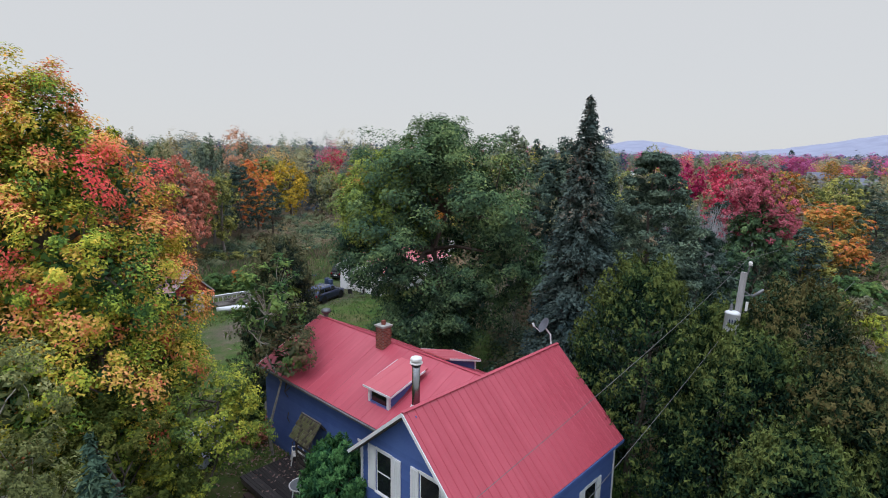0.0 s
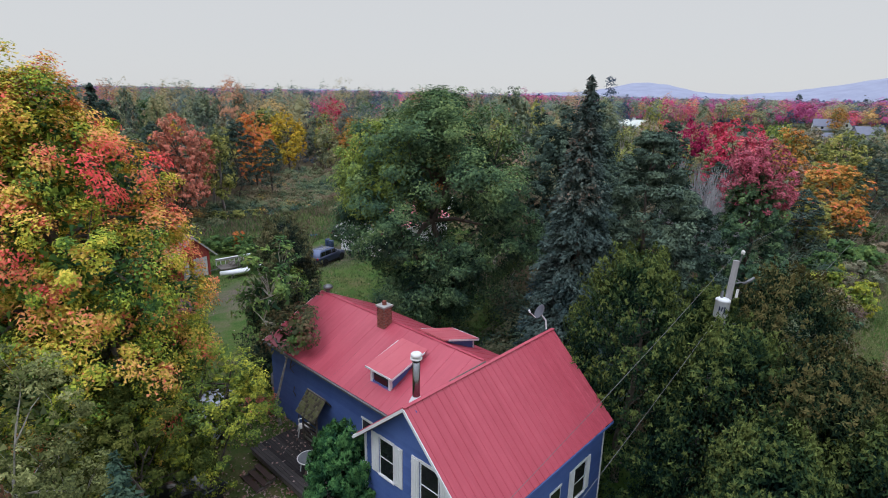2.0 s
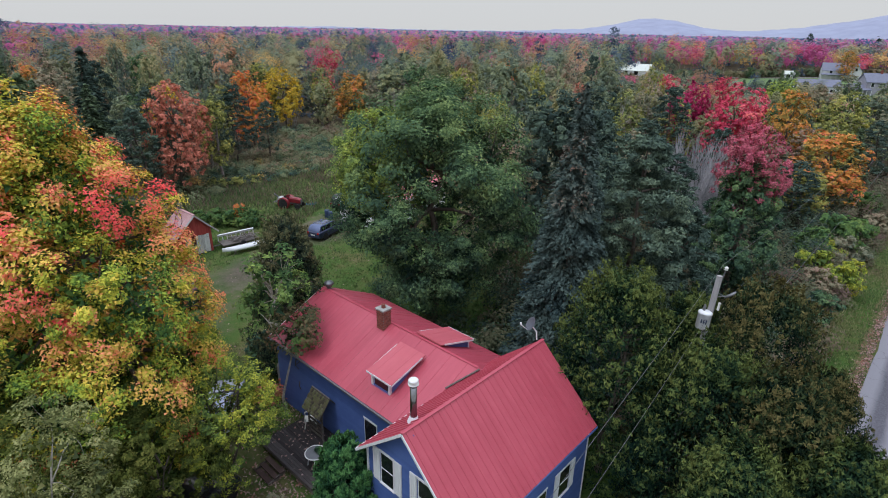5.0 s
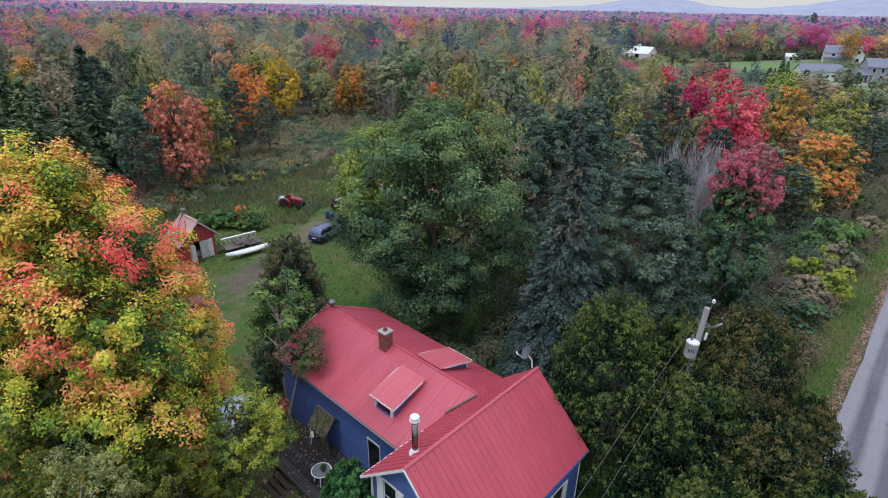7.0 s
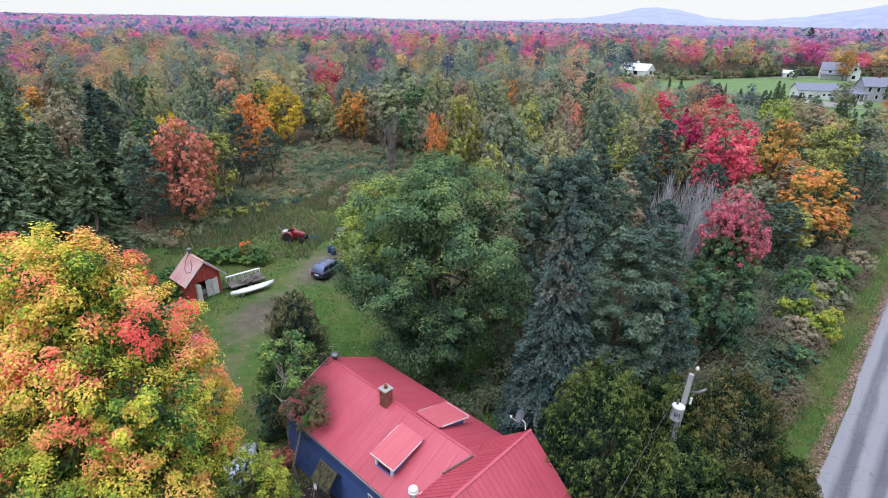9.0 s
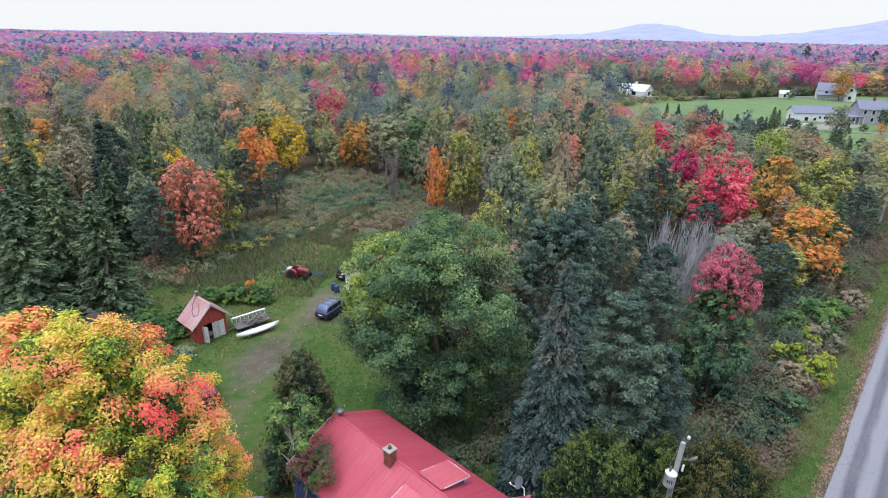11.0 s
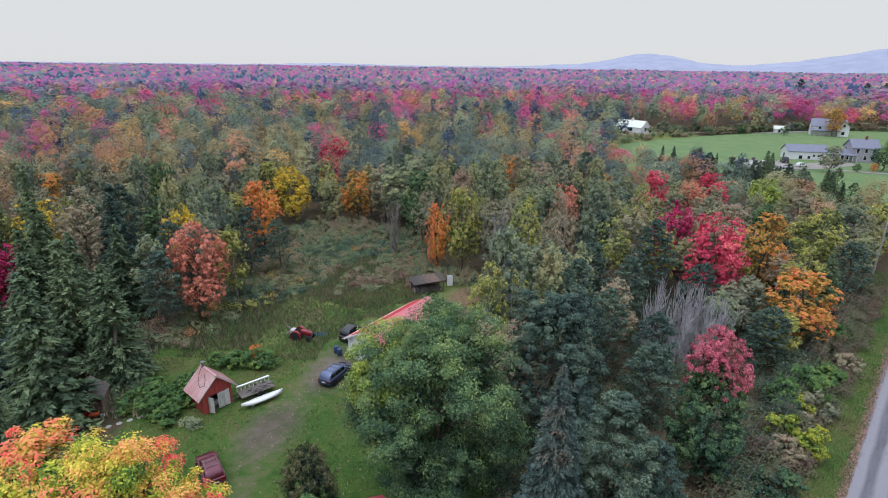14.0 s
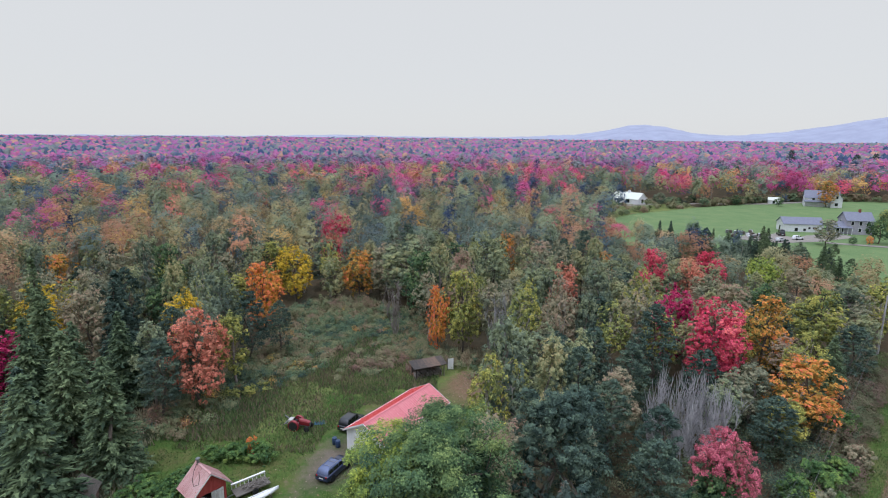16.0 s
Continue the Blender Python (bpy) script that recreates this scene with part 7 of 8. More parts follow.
    part("cap", lathe([(0.24, R + 0.5), (0.2, R + 0.56), (0.0, R + 0.64)], 14, m=Matrix.Translation((0, D - 0.25, 0))), grey_metal, ch)
    box_in = anchor("crate", m @ pose(0.0, 1.0, 0.06), "pale clutter stacked inside the shed", "box")
    part("box", box(-0.3, 0.3, -0.25, 0.25, 0, 0.5, 0.02), white_weathered, box_in)
    part("box", box(-0.2, 0.15, -0.2, 0.2, 0.502, 0.8, 0.02), grey_metal, box_in)
    hose = anchor("hose", m, "black hose looped over the shed roof", "hose")
    pts = [(-0.15, D - 0.2, R + 0.02), (-0.6, D - 0.5, 0), (-1.1, D - 1.2, 0), (-1.3, D - 1.9, 0), (-1.05, D - 2.4, 0), (-0.7, D - 2.0, 0), (-0.4, D - 1.2, 0)]
    sl = (R - ez) / ex
    P = [Vector((x, y, R + x * sl + 0.06)) for x, y, _ in pts]
    hb = bmesh.new()
    for a, b in zip(P[:-1], P[1:]):
        rod(a, b, 0.025, 6, hb)
    part("tube", hb, rubber, hose)


red_shed()


# ---- canoe, trailer and scrap beside the shed ----
def canoe():
    m = pose(-20.45, 47.45, 0.28, 0, 0, 44)
    c = anchor("canoe", m, "white canoe lying upside down on trestles", "canoe")
    S = []
    for i in range(15):
        t = -1 + 2 * i / 14
        w, h = 0.44 * (1 - abs(t) ** 2.6) + 0.015, 0.38 - 0.06 * (1 - t * t)
        z0 = 0.1 + 0.02 * abs(t)
        S.append([(t * 2.25, w * math.cos(a), z0 + h * math.sin(a) ** 0.8 if math.sin(a) > 0 else z0) for a in [math.pi * k / 10 for k in range(11)]])
    part("hull", loft(S), white_paint, c, "", True)
    part("keel", beam((-2.1, 0, 0.455), (2.1, 0, 0.455), 0.03, 0.03), white_weathered, c)
    for y in (-1, 1):
        part("gunwale", beam((-1.4, y * 0.36, 0.1), (1.4, y * 0.36, 0.1), 0.035, 0.035), grey_metal, c)
    for x in (-1.2, 1.2):
        t = anchor("trestle", m @ pose(x, 0, -0.28), "rough low wooden trestle under the canoe", "trestle")
        part("top_bar", box(-0.05, 0.05, -0.5, 0.5, 0.28, 0.375), old_wood, t)
        for y in (-0.4, 0.4):
            part("leg", beam((-0.14, y, 0), (0, y, 0.3), 0.05, 0.05), old_wood, t)
            part("leg", beam((0.14, y, 0), (0, y, 0.3), 0.05, 0.05), old_wood, t)


canoe()


def wheel(name, r, w, m, parent, rim_mat):
    t = part(name, lathe([(r * 0.62, -w / 2), (r * 0.93, -w / 2), (r, -w / 3), (r, w / 3), (r * 0.93, w / 2), (r * 0.62, w / 2)], 20, m=m), rubber, parent, "", True)
    part("rim", lathe([(0.0, -w * 0.2), (r * 0.2, -w * 0.36), (r * 0.62, -w * 0.3), (r * 0.62, w * 0.3), (r * 0.2, w * 0.36), (0.0, w * 0.2)], 16, m=m), rim_mat, t, "", True)
    return t


def trailer():
    m = pose(-21.7, 49.1, 0, 0, 0, 44)
    t = anchor("trailer", m, "flat trailer with a white slotted side rail", "trailer")
    part("bed", box(-1.9, 1.7, -0.75, 0.75, 0.42, 0.52), old_wood, t)
    part("side_rail", box(-1.9, 1.7, 0.72, 0.78, 0.92, 1.12, 0.01), white_paint, t)
    part("top_rail", box(-1.9, 1.7, 0.55, 0.79, 1.12, 1.17, 0.01), white_paint, t)
    for k in range(9):
        part("stake", box(-1.88 + k * 0.44, -1.8 + k * 0.44, 0.73, 0.77, 0.52, 0.95), white_paint, t)
    part("drawbar", beam((-1.9, 0, 0.42), (-2.8, 0, 0.35), 0.09, 0.09), grey_metal, t)
    for y in (-0.85, 0.85):
        wheel("wheel", 0.32, 0.2, pose(0, y, 0.32, 90, 0, 0), t, grey_metal)
    rng = random.Random(4)
    pile = anchor("scrap_pile", m @ pose(0.25, -0.1, 0.52), "tangled pile of grey branches and scrap on the trailer", "scrap")
    for k in range(70):
        a = rng.uniform(0, 6.28)
        x, y, z = rng.uniform(-1.1, 1.2), rng.uniform(-0.55, 0.45), rng.uniform(0.05, 0.5)
        L = rng.uniform(0.25, 0.6)
        part("stick", beam((x - L * math.cos(a), y - L * math.sin(a) * 0.6, z * 0.6), (x + L * math.cos(a), y + L * math.sin(a) * 0.6, z), rng.uniform(0.03, 0.07), 0.04), bark_grey if k % 3 else old_wood, pile)


trailer()


# ---- cars ----
def car_paint(name, c, rough=0.28):
    m, nt, p = material(name, rough, 0.3, 0.5)
    f = noise_tex(nt, 1.5, 4)
    nt.links.new(ramp(nt, f, [(0.3, tuple(v * 0.85 for v in c)), (0.7, tuple(v * 1.15 for v in c))]), p.inputs["Base Color"])
    p.inputs["Coat Weight"].default_value = 0.6
    return m


lamp_red = pane_material("lamp_red", (0.3, 0.01, 0.01), 0.2)
lamp_clear = pane_material("lamp_clear", (0.6, 0.6, 0.6), 0.15)


def car(name, m, paint, label, length=4.3, width=1.75, height=1.55, rails=True, roof_sheen=None):
    """Estate-bodied car: x forward, origin on the ground at its middle."""
    c = anchor(name, m, label, "car")
    L, W = length / 2, width / 2

    def ring(x, w, z0, z1, r=0.12):
        pts = []
        for sx, sz in ((1, -1), (1, 1), (-1, 1), (-1, -1)):
            cx, cz = sx * (w - r), (z1 - r) if sz > 0 else (z0 + r)
            a0 = {(1, -1): -90, (1, 1): 0, (-1, 1): 90, (-1, -1): 180}[(sx, sz)]
            for k in range(4):
                a = math.radians(a0 + 30 * k)
                pts.append((x, cx + r * math.cos(a), cz + r * math.sin(a)))
        return pts
    body = part("body", loft([ring(-L, W * 0.88, 0.38, 0.85, 0.1), ring(-L + 0.08, W * 0.96, 0.3, 0.95), ring(-L + 0.5, W, 0.26, 0.98), ring(0, W, 0.25, 0.97), ring(L * 0.42, W, 0.25, 0.97), ring(L * 0.72, W * 0.98, 0.27, 0.9), ring(L - 0.15, W * 0.92, 0.3, 0.82), ring(L, W * 0.8, 0.36, 0.68, 0.1)]), paint, c, "", True)
    cab = part("cabin", loft([ring(-L + 0.12, W * 0.84, 0.86, 1.0, 0.05), ring(-L + 0.42, W * 0.76, 0.86, height - 0.06, 0.1), ring(-L + 0.8, W * 0.76, 0.86, height, 0.12), ring(0.0, W * 0.77, 0.86, height, 0.12), ring(L * 0.16, W * 0.76, 0.86, height - 0.06, 0.12), ring(L * 0.52, W * 0.82, 0.86, 0.98, 0.05)]), roof_sheen or paint, body, "", True)
    part("windscreen", slab([(L * 0.5, -W * 0.68, 1.0), (L * 0.5, W * 0.68, 1.0), (L * 0.2, W * 0.6, height - 0.1), (L * 0.2, -W * 0.6, height - 0.1)], 0.01), glass_dark, cab)
    part("rear_window", slab([(-L + 0.15, W * 0.66, 1.02), (-L + 0.15, -W * 0.66, 1.02), (-L + 0.4, -W * 0.6, height - 0.12), (-L + 0.4, W * 0.6, height - 0.12)], 0.01), glass_dark, cab)
    for s in (-1, 1):
        for x0, x1, in ((-L + 0.5, -L + 1.1), (-L + 1.18, -0.08), (0.0, L * 0.26)):
            pts = [(x0, s * (W * 0.83), 1.0), (x1, s * (W * 0.83), 1.0), (x1 - 0.05, s * (W * 0.775), height - 0.16), (x0 + 0.03, s * (W * 0.775), height - 0.16)]
            part("side_window", slab(pts if s < 0 else pts[::-1], 0.008), glass_dark, cab)
        part("tail_light", box(-L - 0.01, -L + 0.08, s * W * 0.7 - 0.1, s * W * 0.7 + 0.1, 0.72, 0.92, 0.02), lamp_red, body)
        part("headlight", box(L - 0.12, L + 0.0, s * W * 0.62 - 0.14, s * W * 0.62 + 0.14, 0.55, 0.68, 0.02), lamp_clear, body)
        part("mirror", box(L * 0.34, L * 0.34 + 0.12, s * (W + 0.08) - 0.08, s * (W + 0.08) + 0.08, 0.98, 1.1, 0.03), paint, body)
        part("sill", box(-L * 0.55, L * 0.55, s * W - 0.03, s * W + 0.02, 0.25, 0.36, 0.01), rubber, body)
        if rails:
            part("roof_rail", beam((-L + 0.7, s * W * 0.6, height + 0.05), (0.05, s * W * 0.6, height + 0.05), 0.035, 0.035), grey_metal, cab)
        for x in (-L * 0.6, L * 0.62):
            wheel("wheel", 0.32, 0.2, pose(x, s * (W - 0.09), 0.32, 90, 0, 0), c, steel)
            part("wheel_arch", lathe([(0.33, -0.012), (0.4, -0.012), (0.4, 0.012), (0.33, 0.012)], 20, m=pose(x, s * (W + 0.004), 0.33, 90, 0, 0)), rubber, body)
    part("bumper", box(-L - 0.05, -L + 0.1, -W * 0.86, W * 0.86, 0.36, 0.56, 0.04), paint, body)
    part("front_bumper", box(L - 0.12, L + 0.05, -W * 0.78, W * 0.78, 0.3, 0.5, 0.04), paint, body)
    part("plate", box(-L - 0.06, -L - 0.045, -0.25, 0.25, 0.6, 0.72), white_paint, body)
    if rails:
        for x in (-L + 1.0, -0.35):
            part("cross_bar", beam((x, -W * 0.6, height + 0.06), (x, W * 0.6, height + 0.06), 0.04, 0.025), grey_metal, cab)
    return c


# Cabin gets a lighter navy: the sky's reflection on the roof put into colour.
car("car", pose(-13.95, 52.6, 0, 0, 0, 67), car_paint("navy_paint", (0.018, 0.026, 0.075)), "dark navy estate car with roof bars on the gravel", 4.4, 1.78, 1.55, True, car_paint("navy_sky_sheen", (0.1, 0.13, 0.25), 0.22))
car("car", pose(-21.05, 36.9, 0, 0, 0, 127.6), car_paint("maroon_paint", (0.13, 0.022, 0.04)), "maroon hatchback car with roof bars on the grass", 4.2, 1.75, 1.6, True)
car("car", pose(-12.4, 24.0, 0, 0, 0, 100), car_paint("silver_blue_paint", (0.42, 0.46, 0.56)), "silver-blue car half hidden under the trees", 4.2, 1.7, 1.45, False)
car("jeep", pose(-14.2, 62.4, 0, 0, 0, 68), car_paint("black_paint", (0.015, 0.017, 0.025)), "dark blue-black jeep beside the garage wall", 3.9, 1.7, 1.75, False)
car("car", pose(-10.9, 17.4, 0, 0, 0, 60), bpy.data.materials["black_paint"], "dark car deep under the trees", 4.1, 1.7, 1.4, False)


# ---- tractor and tarp ----
def tractor():
    red = car_paint("tractor_red", (0.25, 0.018, 0.03), 0.45)
    t = anchor("tractor", pose(-20.5, 61.4, 0, 0, 0, -12), "old red farm tractor with grey rear gear", "tractor")
    hood = part("hood", loft([[(x, w * a, z + h * b) for a, b in ((-1, 0), (-1, 0.75), (-0.7, 1), (0.7, 1), (1, 0.75), (1, 0))] for x, w, z, h in ((0.0, 0.3, 0.75, 0.62), (0.9, 0.28, 0.72, 0.58), (1.35, 0.26, 0.7, 0.5), (1.42, 0.22, 0.72, 0.42))]), red, t, "", False)
    part("grille", box(1.41, 1.45, -0.2, 0.2, 0.74, 1.12), grey_metal, hood)
    part("exhaust", rod((0.75, 0.12, 1.2), (0.75, 0.12, 1.85), 0.03), grey_metal, hood)
    part("chassis", box(-0.9, 1.35, -0.18, 0.18, 0.5, 0.78, 0.03), grey_metal, t)
    for s in (-1, 1):
        wheel("rear_wheel", 0.64, 0.32, pose(-0.55, s * 0.72, 0.64, 90, 0, 0), t, red)
        wheel("front_wheel", 0.36, 0.18, pose(1.15, s * 0.6, 0.36, 90, 0, 0), t, red)
        part("fender", lathe([(0.7, -0.17), (0.72, -0.17), (0.72, 0.17), (0.7, 0.17)], 24, m=pose(-0.55, s * 0.7, 0.66, 90, 0, 0)), red, t)
        part("axle", rod((1.15, s * 0.1, 0.5), (1.15, s * 0.55, 0.36), 0.04), grey_metal, t)
    part("seat", box(-0.75, -0.35, -0.22, 0.22, 1.05, 1.14, 0.04), rubber, t)
    part("seat_back", box(-0.8, -0.72, -0.22, 0.22, 1.1, 1.4, 0.03), rubber, t)
    part("steering_column", rod((0.05, 0, 1.2), (-0.2, 0, 1.5), 0.025), grey_metal, t)
    part("steering_wheel", lathe([(0.17, -0.012), (0.2, -0.012), (0.2, 0.012), (0.17, 0.012)], 18, m=pose(-0.21, 0, 1.5, 0, -35, 0)), rubber, t)
    for y in (-0.35, 0.35):
        part("lift_arm", beam((-0.9, y, 0.55), (-1.9, y, 0.7), 0.08, 0.1), grey_metal, t)
    part("boom", beam((-1.1, 0, 0.9), (-2.2, 0.1, 1.5), 0.1, 0.12), grey_metal, t)
    part("frame_bar", beam((-1.9, -0.7, 0.7), (-1.9, 0.7, 0.7), 0.1, 0.1), grey_metal, t)
    part("tank", box(-1.5, -0.95, -0.4, 0.4, 0.85, 1.25, 0.06), white_weathered, t, "pale box on the rear gear")
    tarp_m = surface("blue_tarp", [(0.015, 0.08, 0.16), (0.025, 0.12, 0.22), (0.06, 0.2, 0.3)], 3, 0.5, 0, 0.4, 20, 0.2)
    n = 16
    V = [(-1.1 + 2.2 * i / n, -0.7 + 1.4 * j / n + 0.15 * math.sin(i), 0.06 + 0.22 * noise.noise(Vector((i * 0.33, j * 0.33, 3))) ** 2 + 0.1 * abs(math.sin(i * 0.9 + j * 0.5)) + 0.02) for i in range(n + 1) for j in range(n + 1)]
    F = [(i * (n + 1) + j, (i + 1) * (n + 1) + j, (i + 1) * (n + 1) + j + 1, i * (n + 1) + j + 1) for i in range(n) for j in range(n)]
    tp = new("tarp", index_mesh("tarp", V, F, tarp_m))
    tp.matrix_world = pose(-18.4, 62.7, 0, 0, 0, 20) @ Matrix.Diagonal((0.62, 0.62, 0.8, 1))
    tagged(tp, "crumpled blue tarpaulin lying in the grass", "tarp")


tractor()


# ---- garage ----
def garage():
    m = pose(-7.85, 60.8, 0, 0, 0, 58)
    g = anchor("garage", m, "white garage with a pink-red metal gable roof", "garage")
    L, W, E, R = 6.0, 3.0, 2.75, 4.35
    for y in (-W, W - 0.14):
        w = part("wall", box(-L, L, y, y + 0.14, 0, E + 0.05), white_paint, g)
        for k in range(40):
            x0 = -L + 2 * L * k / 40
            part("board", box(x0 + 0.01, x0 + 0.29, y - 0.015 if y < 0 else y + 0.14, y if y < 0 else y + 0.155, 0.1, E), white_paint, w)
    for x in (-L, L - 0.14):
        b = bmesh.new()
        pts = [(-W, 0), (-W, E), (0, R - 0.1), (W, E), (W, 0)]
        A = [b.verts.new((x, y, z)) for y, z in pts]
        B = [b.verts.new((x + 0.14, y, z)) for y, z in pts]
        b.faces.new(A)
        b.faces.new(B[::-1])
        for i in range(5):
            b.faces.new((A[i], B[i], B[(i + 1) % 5], A[(i + 1) % 5]))
        bmesh.ops.recalc_face_normals(b, faces=b.faces)
        w = part("wall", b, white_paint, g)
        for k in range(20):
            y0 = -W + 2 * W * k / 20
            yc = abs(y0 + W / 20)
            part("board", box(x - 0.015 if x < 0 else x + 0.14, x if x < 0 else x + 0.155, y0 + 0.01, y0 + 2 * W / 20 - 0.01, 0.1, E + (R - 0.15 - E) * (1 - yc / W)), white_paint, w)
    door = part("garage_door", box(-L - 0.03, -L - 0.016, -0.9, 1.9, 0.03, 2.3), white_paint, g, "white panelled garage door")
    for k in range(4):
        for j in range(4):
            part("panel", box(-L - 0.05, -L - 0.03, -0.8 + j * 0.68, -0.8 + j * 0.68 + 0.58, 0.12 + k * 0.55, 0.56 + k * 0.55), white_weathered, door)
    part("window", box(L - 3.2, L - 2.2, -W - 0.05, -W - 0.01, 1.2, 2.1), glass_dark, g, "dark garage window")
    part("side_door", box(-L - 0.05, -L - 0.016, -2.6, -1.75, 0.03, 2.05), white_weathered, g)
    ov = 0.35
    ez = E - 0.16
    for s in (-1, 1):
        pts = [(-L - ov, s * (W + 0.3), ez), (L + ov, s * (W + 0.3), ez), (L + ov, 0, R - 0.03), (-L - ov, 0, R - 0.03)]
        rf = part("roof", slab(pts if s < 0 else pts[::-1], 0.07), white_paint, g, "pink-red metal roof")
        a, b2, up = ((-L - ov, -W - 0.3, ez), (L + ov, -W - 0.3, ez), (-L - ov, 0, R)) if s < 0 else ((L + ov, W + 0.3, ez), (-L - ov, W + 0.3, ez), (L + ov, 0, R))
        roof_slope(rf, a, b2, up, 13, 0.32, roof_pink if s < 0 else roof_red2)
        for x in (-L - ov - 0.02, L + ov + 0.02):
            part("fascia", beam((x, 0, R - 0.06), (x, s * (W + 0.3), ez - 0.05), 0.03, 0.18), white_paint, g)
        part("eaves_board", beam((-L - ov, s * (W + 0.31), ez - 0.06), (L + ov, s * (W + 0.31), ez - 0.06), 0.025, 0.14), white_paint, g)
    part("ridge_cap", beam((-L - ov, 0, R + 0.015), (L + ov, 0, R + 0.015), 0.24, 0.03), roof_pink, g)
    for k, (x, y) in enumerate(((-8.1, -0.6), (-7.6, -1.7))):
        gc = anchor("garden_chair", m @ pose(x, y, 0.0, 0, 0, 30 + 80 * k), "dark folding chair before the garage", "chair")
        part("seat", box(-0.22, 0.22, -0.22, 0.22, 0.4, 0.44), rubber, gc)
        part("backrest", box(-0.24, -0.2, -0.22, 0.22, 0.5, 0.9), rubber, gc)
        for sx in (-0.2, 0.2):
            for sy in (-0.2, 0.2):
                part("leg", rod((sx, sy, 0.4), (sx * 1.2, sy, 0), 0.014, 6), grey_metal, gc)


garage()


# ---- lean-to behind the garage, pale panel, cabin under the spruces ----
def lean_to():
    m = pose(-5.6, 77.6, 0, 0, 0, 28)
    s = anchor("wood_store", m, "open lean-to wood store with a flat rusty roof", "shed")
    for x in (-2.3, 0, 2.3):
        for y, h in ((-0.9, 2.1), (0.9, 2.45)):
            part("post", box(x - 0.06, x + 0.06, y - 0.06, y + 0.06, 0, h), old_wood, s)
    rf = part("roof", slab([(-2.7, -1.2, 2.12), (2.7, -1.2, 2.12), (2.7, 1.2, 2.55), (-2.7, 1.2, 2.55)], 0.08), old_wood, s, "rusty brown roof")
    roof_slope(rf, (-2.75, -1.25, 2.13), (2.75, -1.25, 2.13), (-2.75, 1.2, 2.57), 5, 0.3, surface("roof_brown_rust", [(0.06, 0.055, 0.055), (0.11, 0.085, 0.075), (0.2, 0.13, 0.1)], 2, 0.8, vary=0.4))
    part("back_wall", box(-2.4, 2.4, 0.92, 0.97, 0.1, 2.3), old_wood, s)
    rng = random.Random(8)
    logs = anchor("log_stack", m @ pose(0, 0.25, 0), "stack of split firewood logs in the store", "logs")
    for k in range(60):
        x, z = -2.1 + (k % 15) * 0.3, 0.12 + (k // 15) * 0.24
        part("log", rod((x + rng.uniform(-0.03, 0.03), -0.55 + rng.uniform(-0.1, 0.1), z), (x, 0.45, z), rng.uniform(0.09, 0.125), 7), bark_grey if k % 4 else old_wood, logs)
    p = anchor("panel", pose(-2.2, 80.0, 0, 0, 0, 10), "white upright panel leaning on posts", "panel")
    part("board", box(-0.45, 0.45, -0.03, 0.03, 0.25, 2.05, 0.01), white_paint, p)
    for x in (-0.5, 0.5):
        part("post", box(x - 0.04, x + 0.04, 0.03, 0.11, 0, 2.1), old_wood, p)


lean_to()


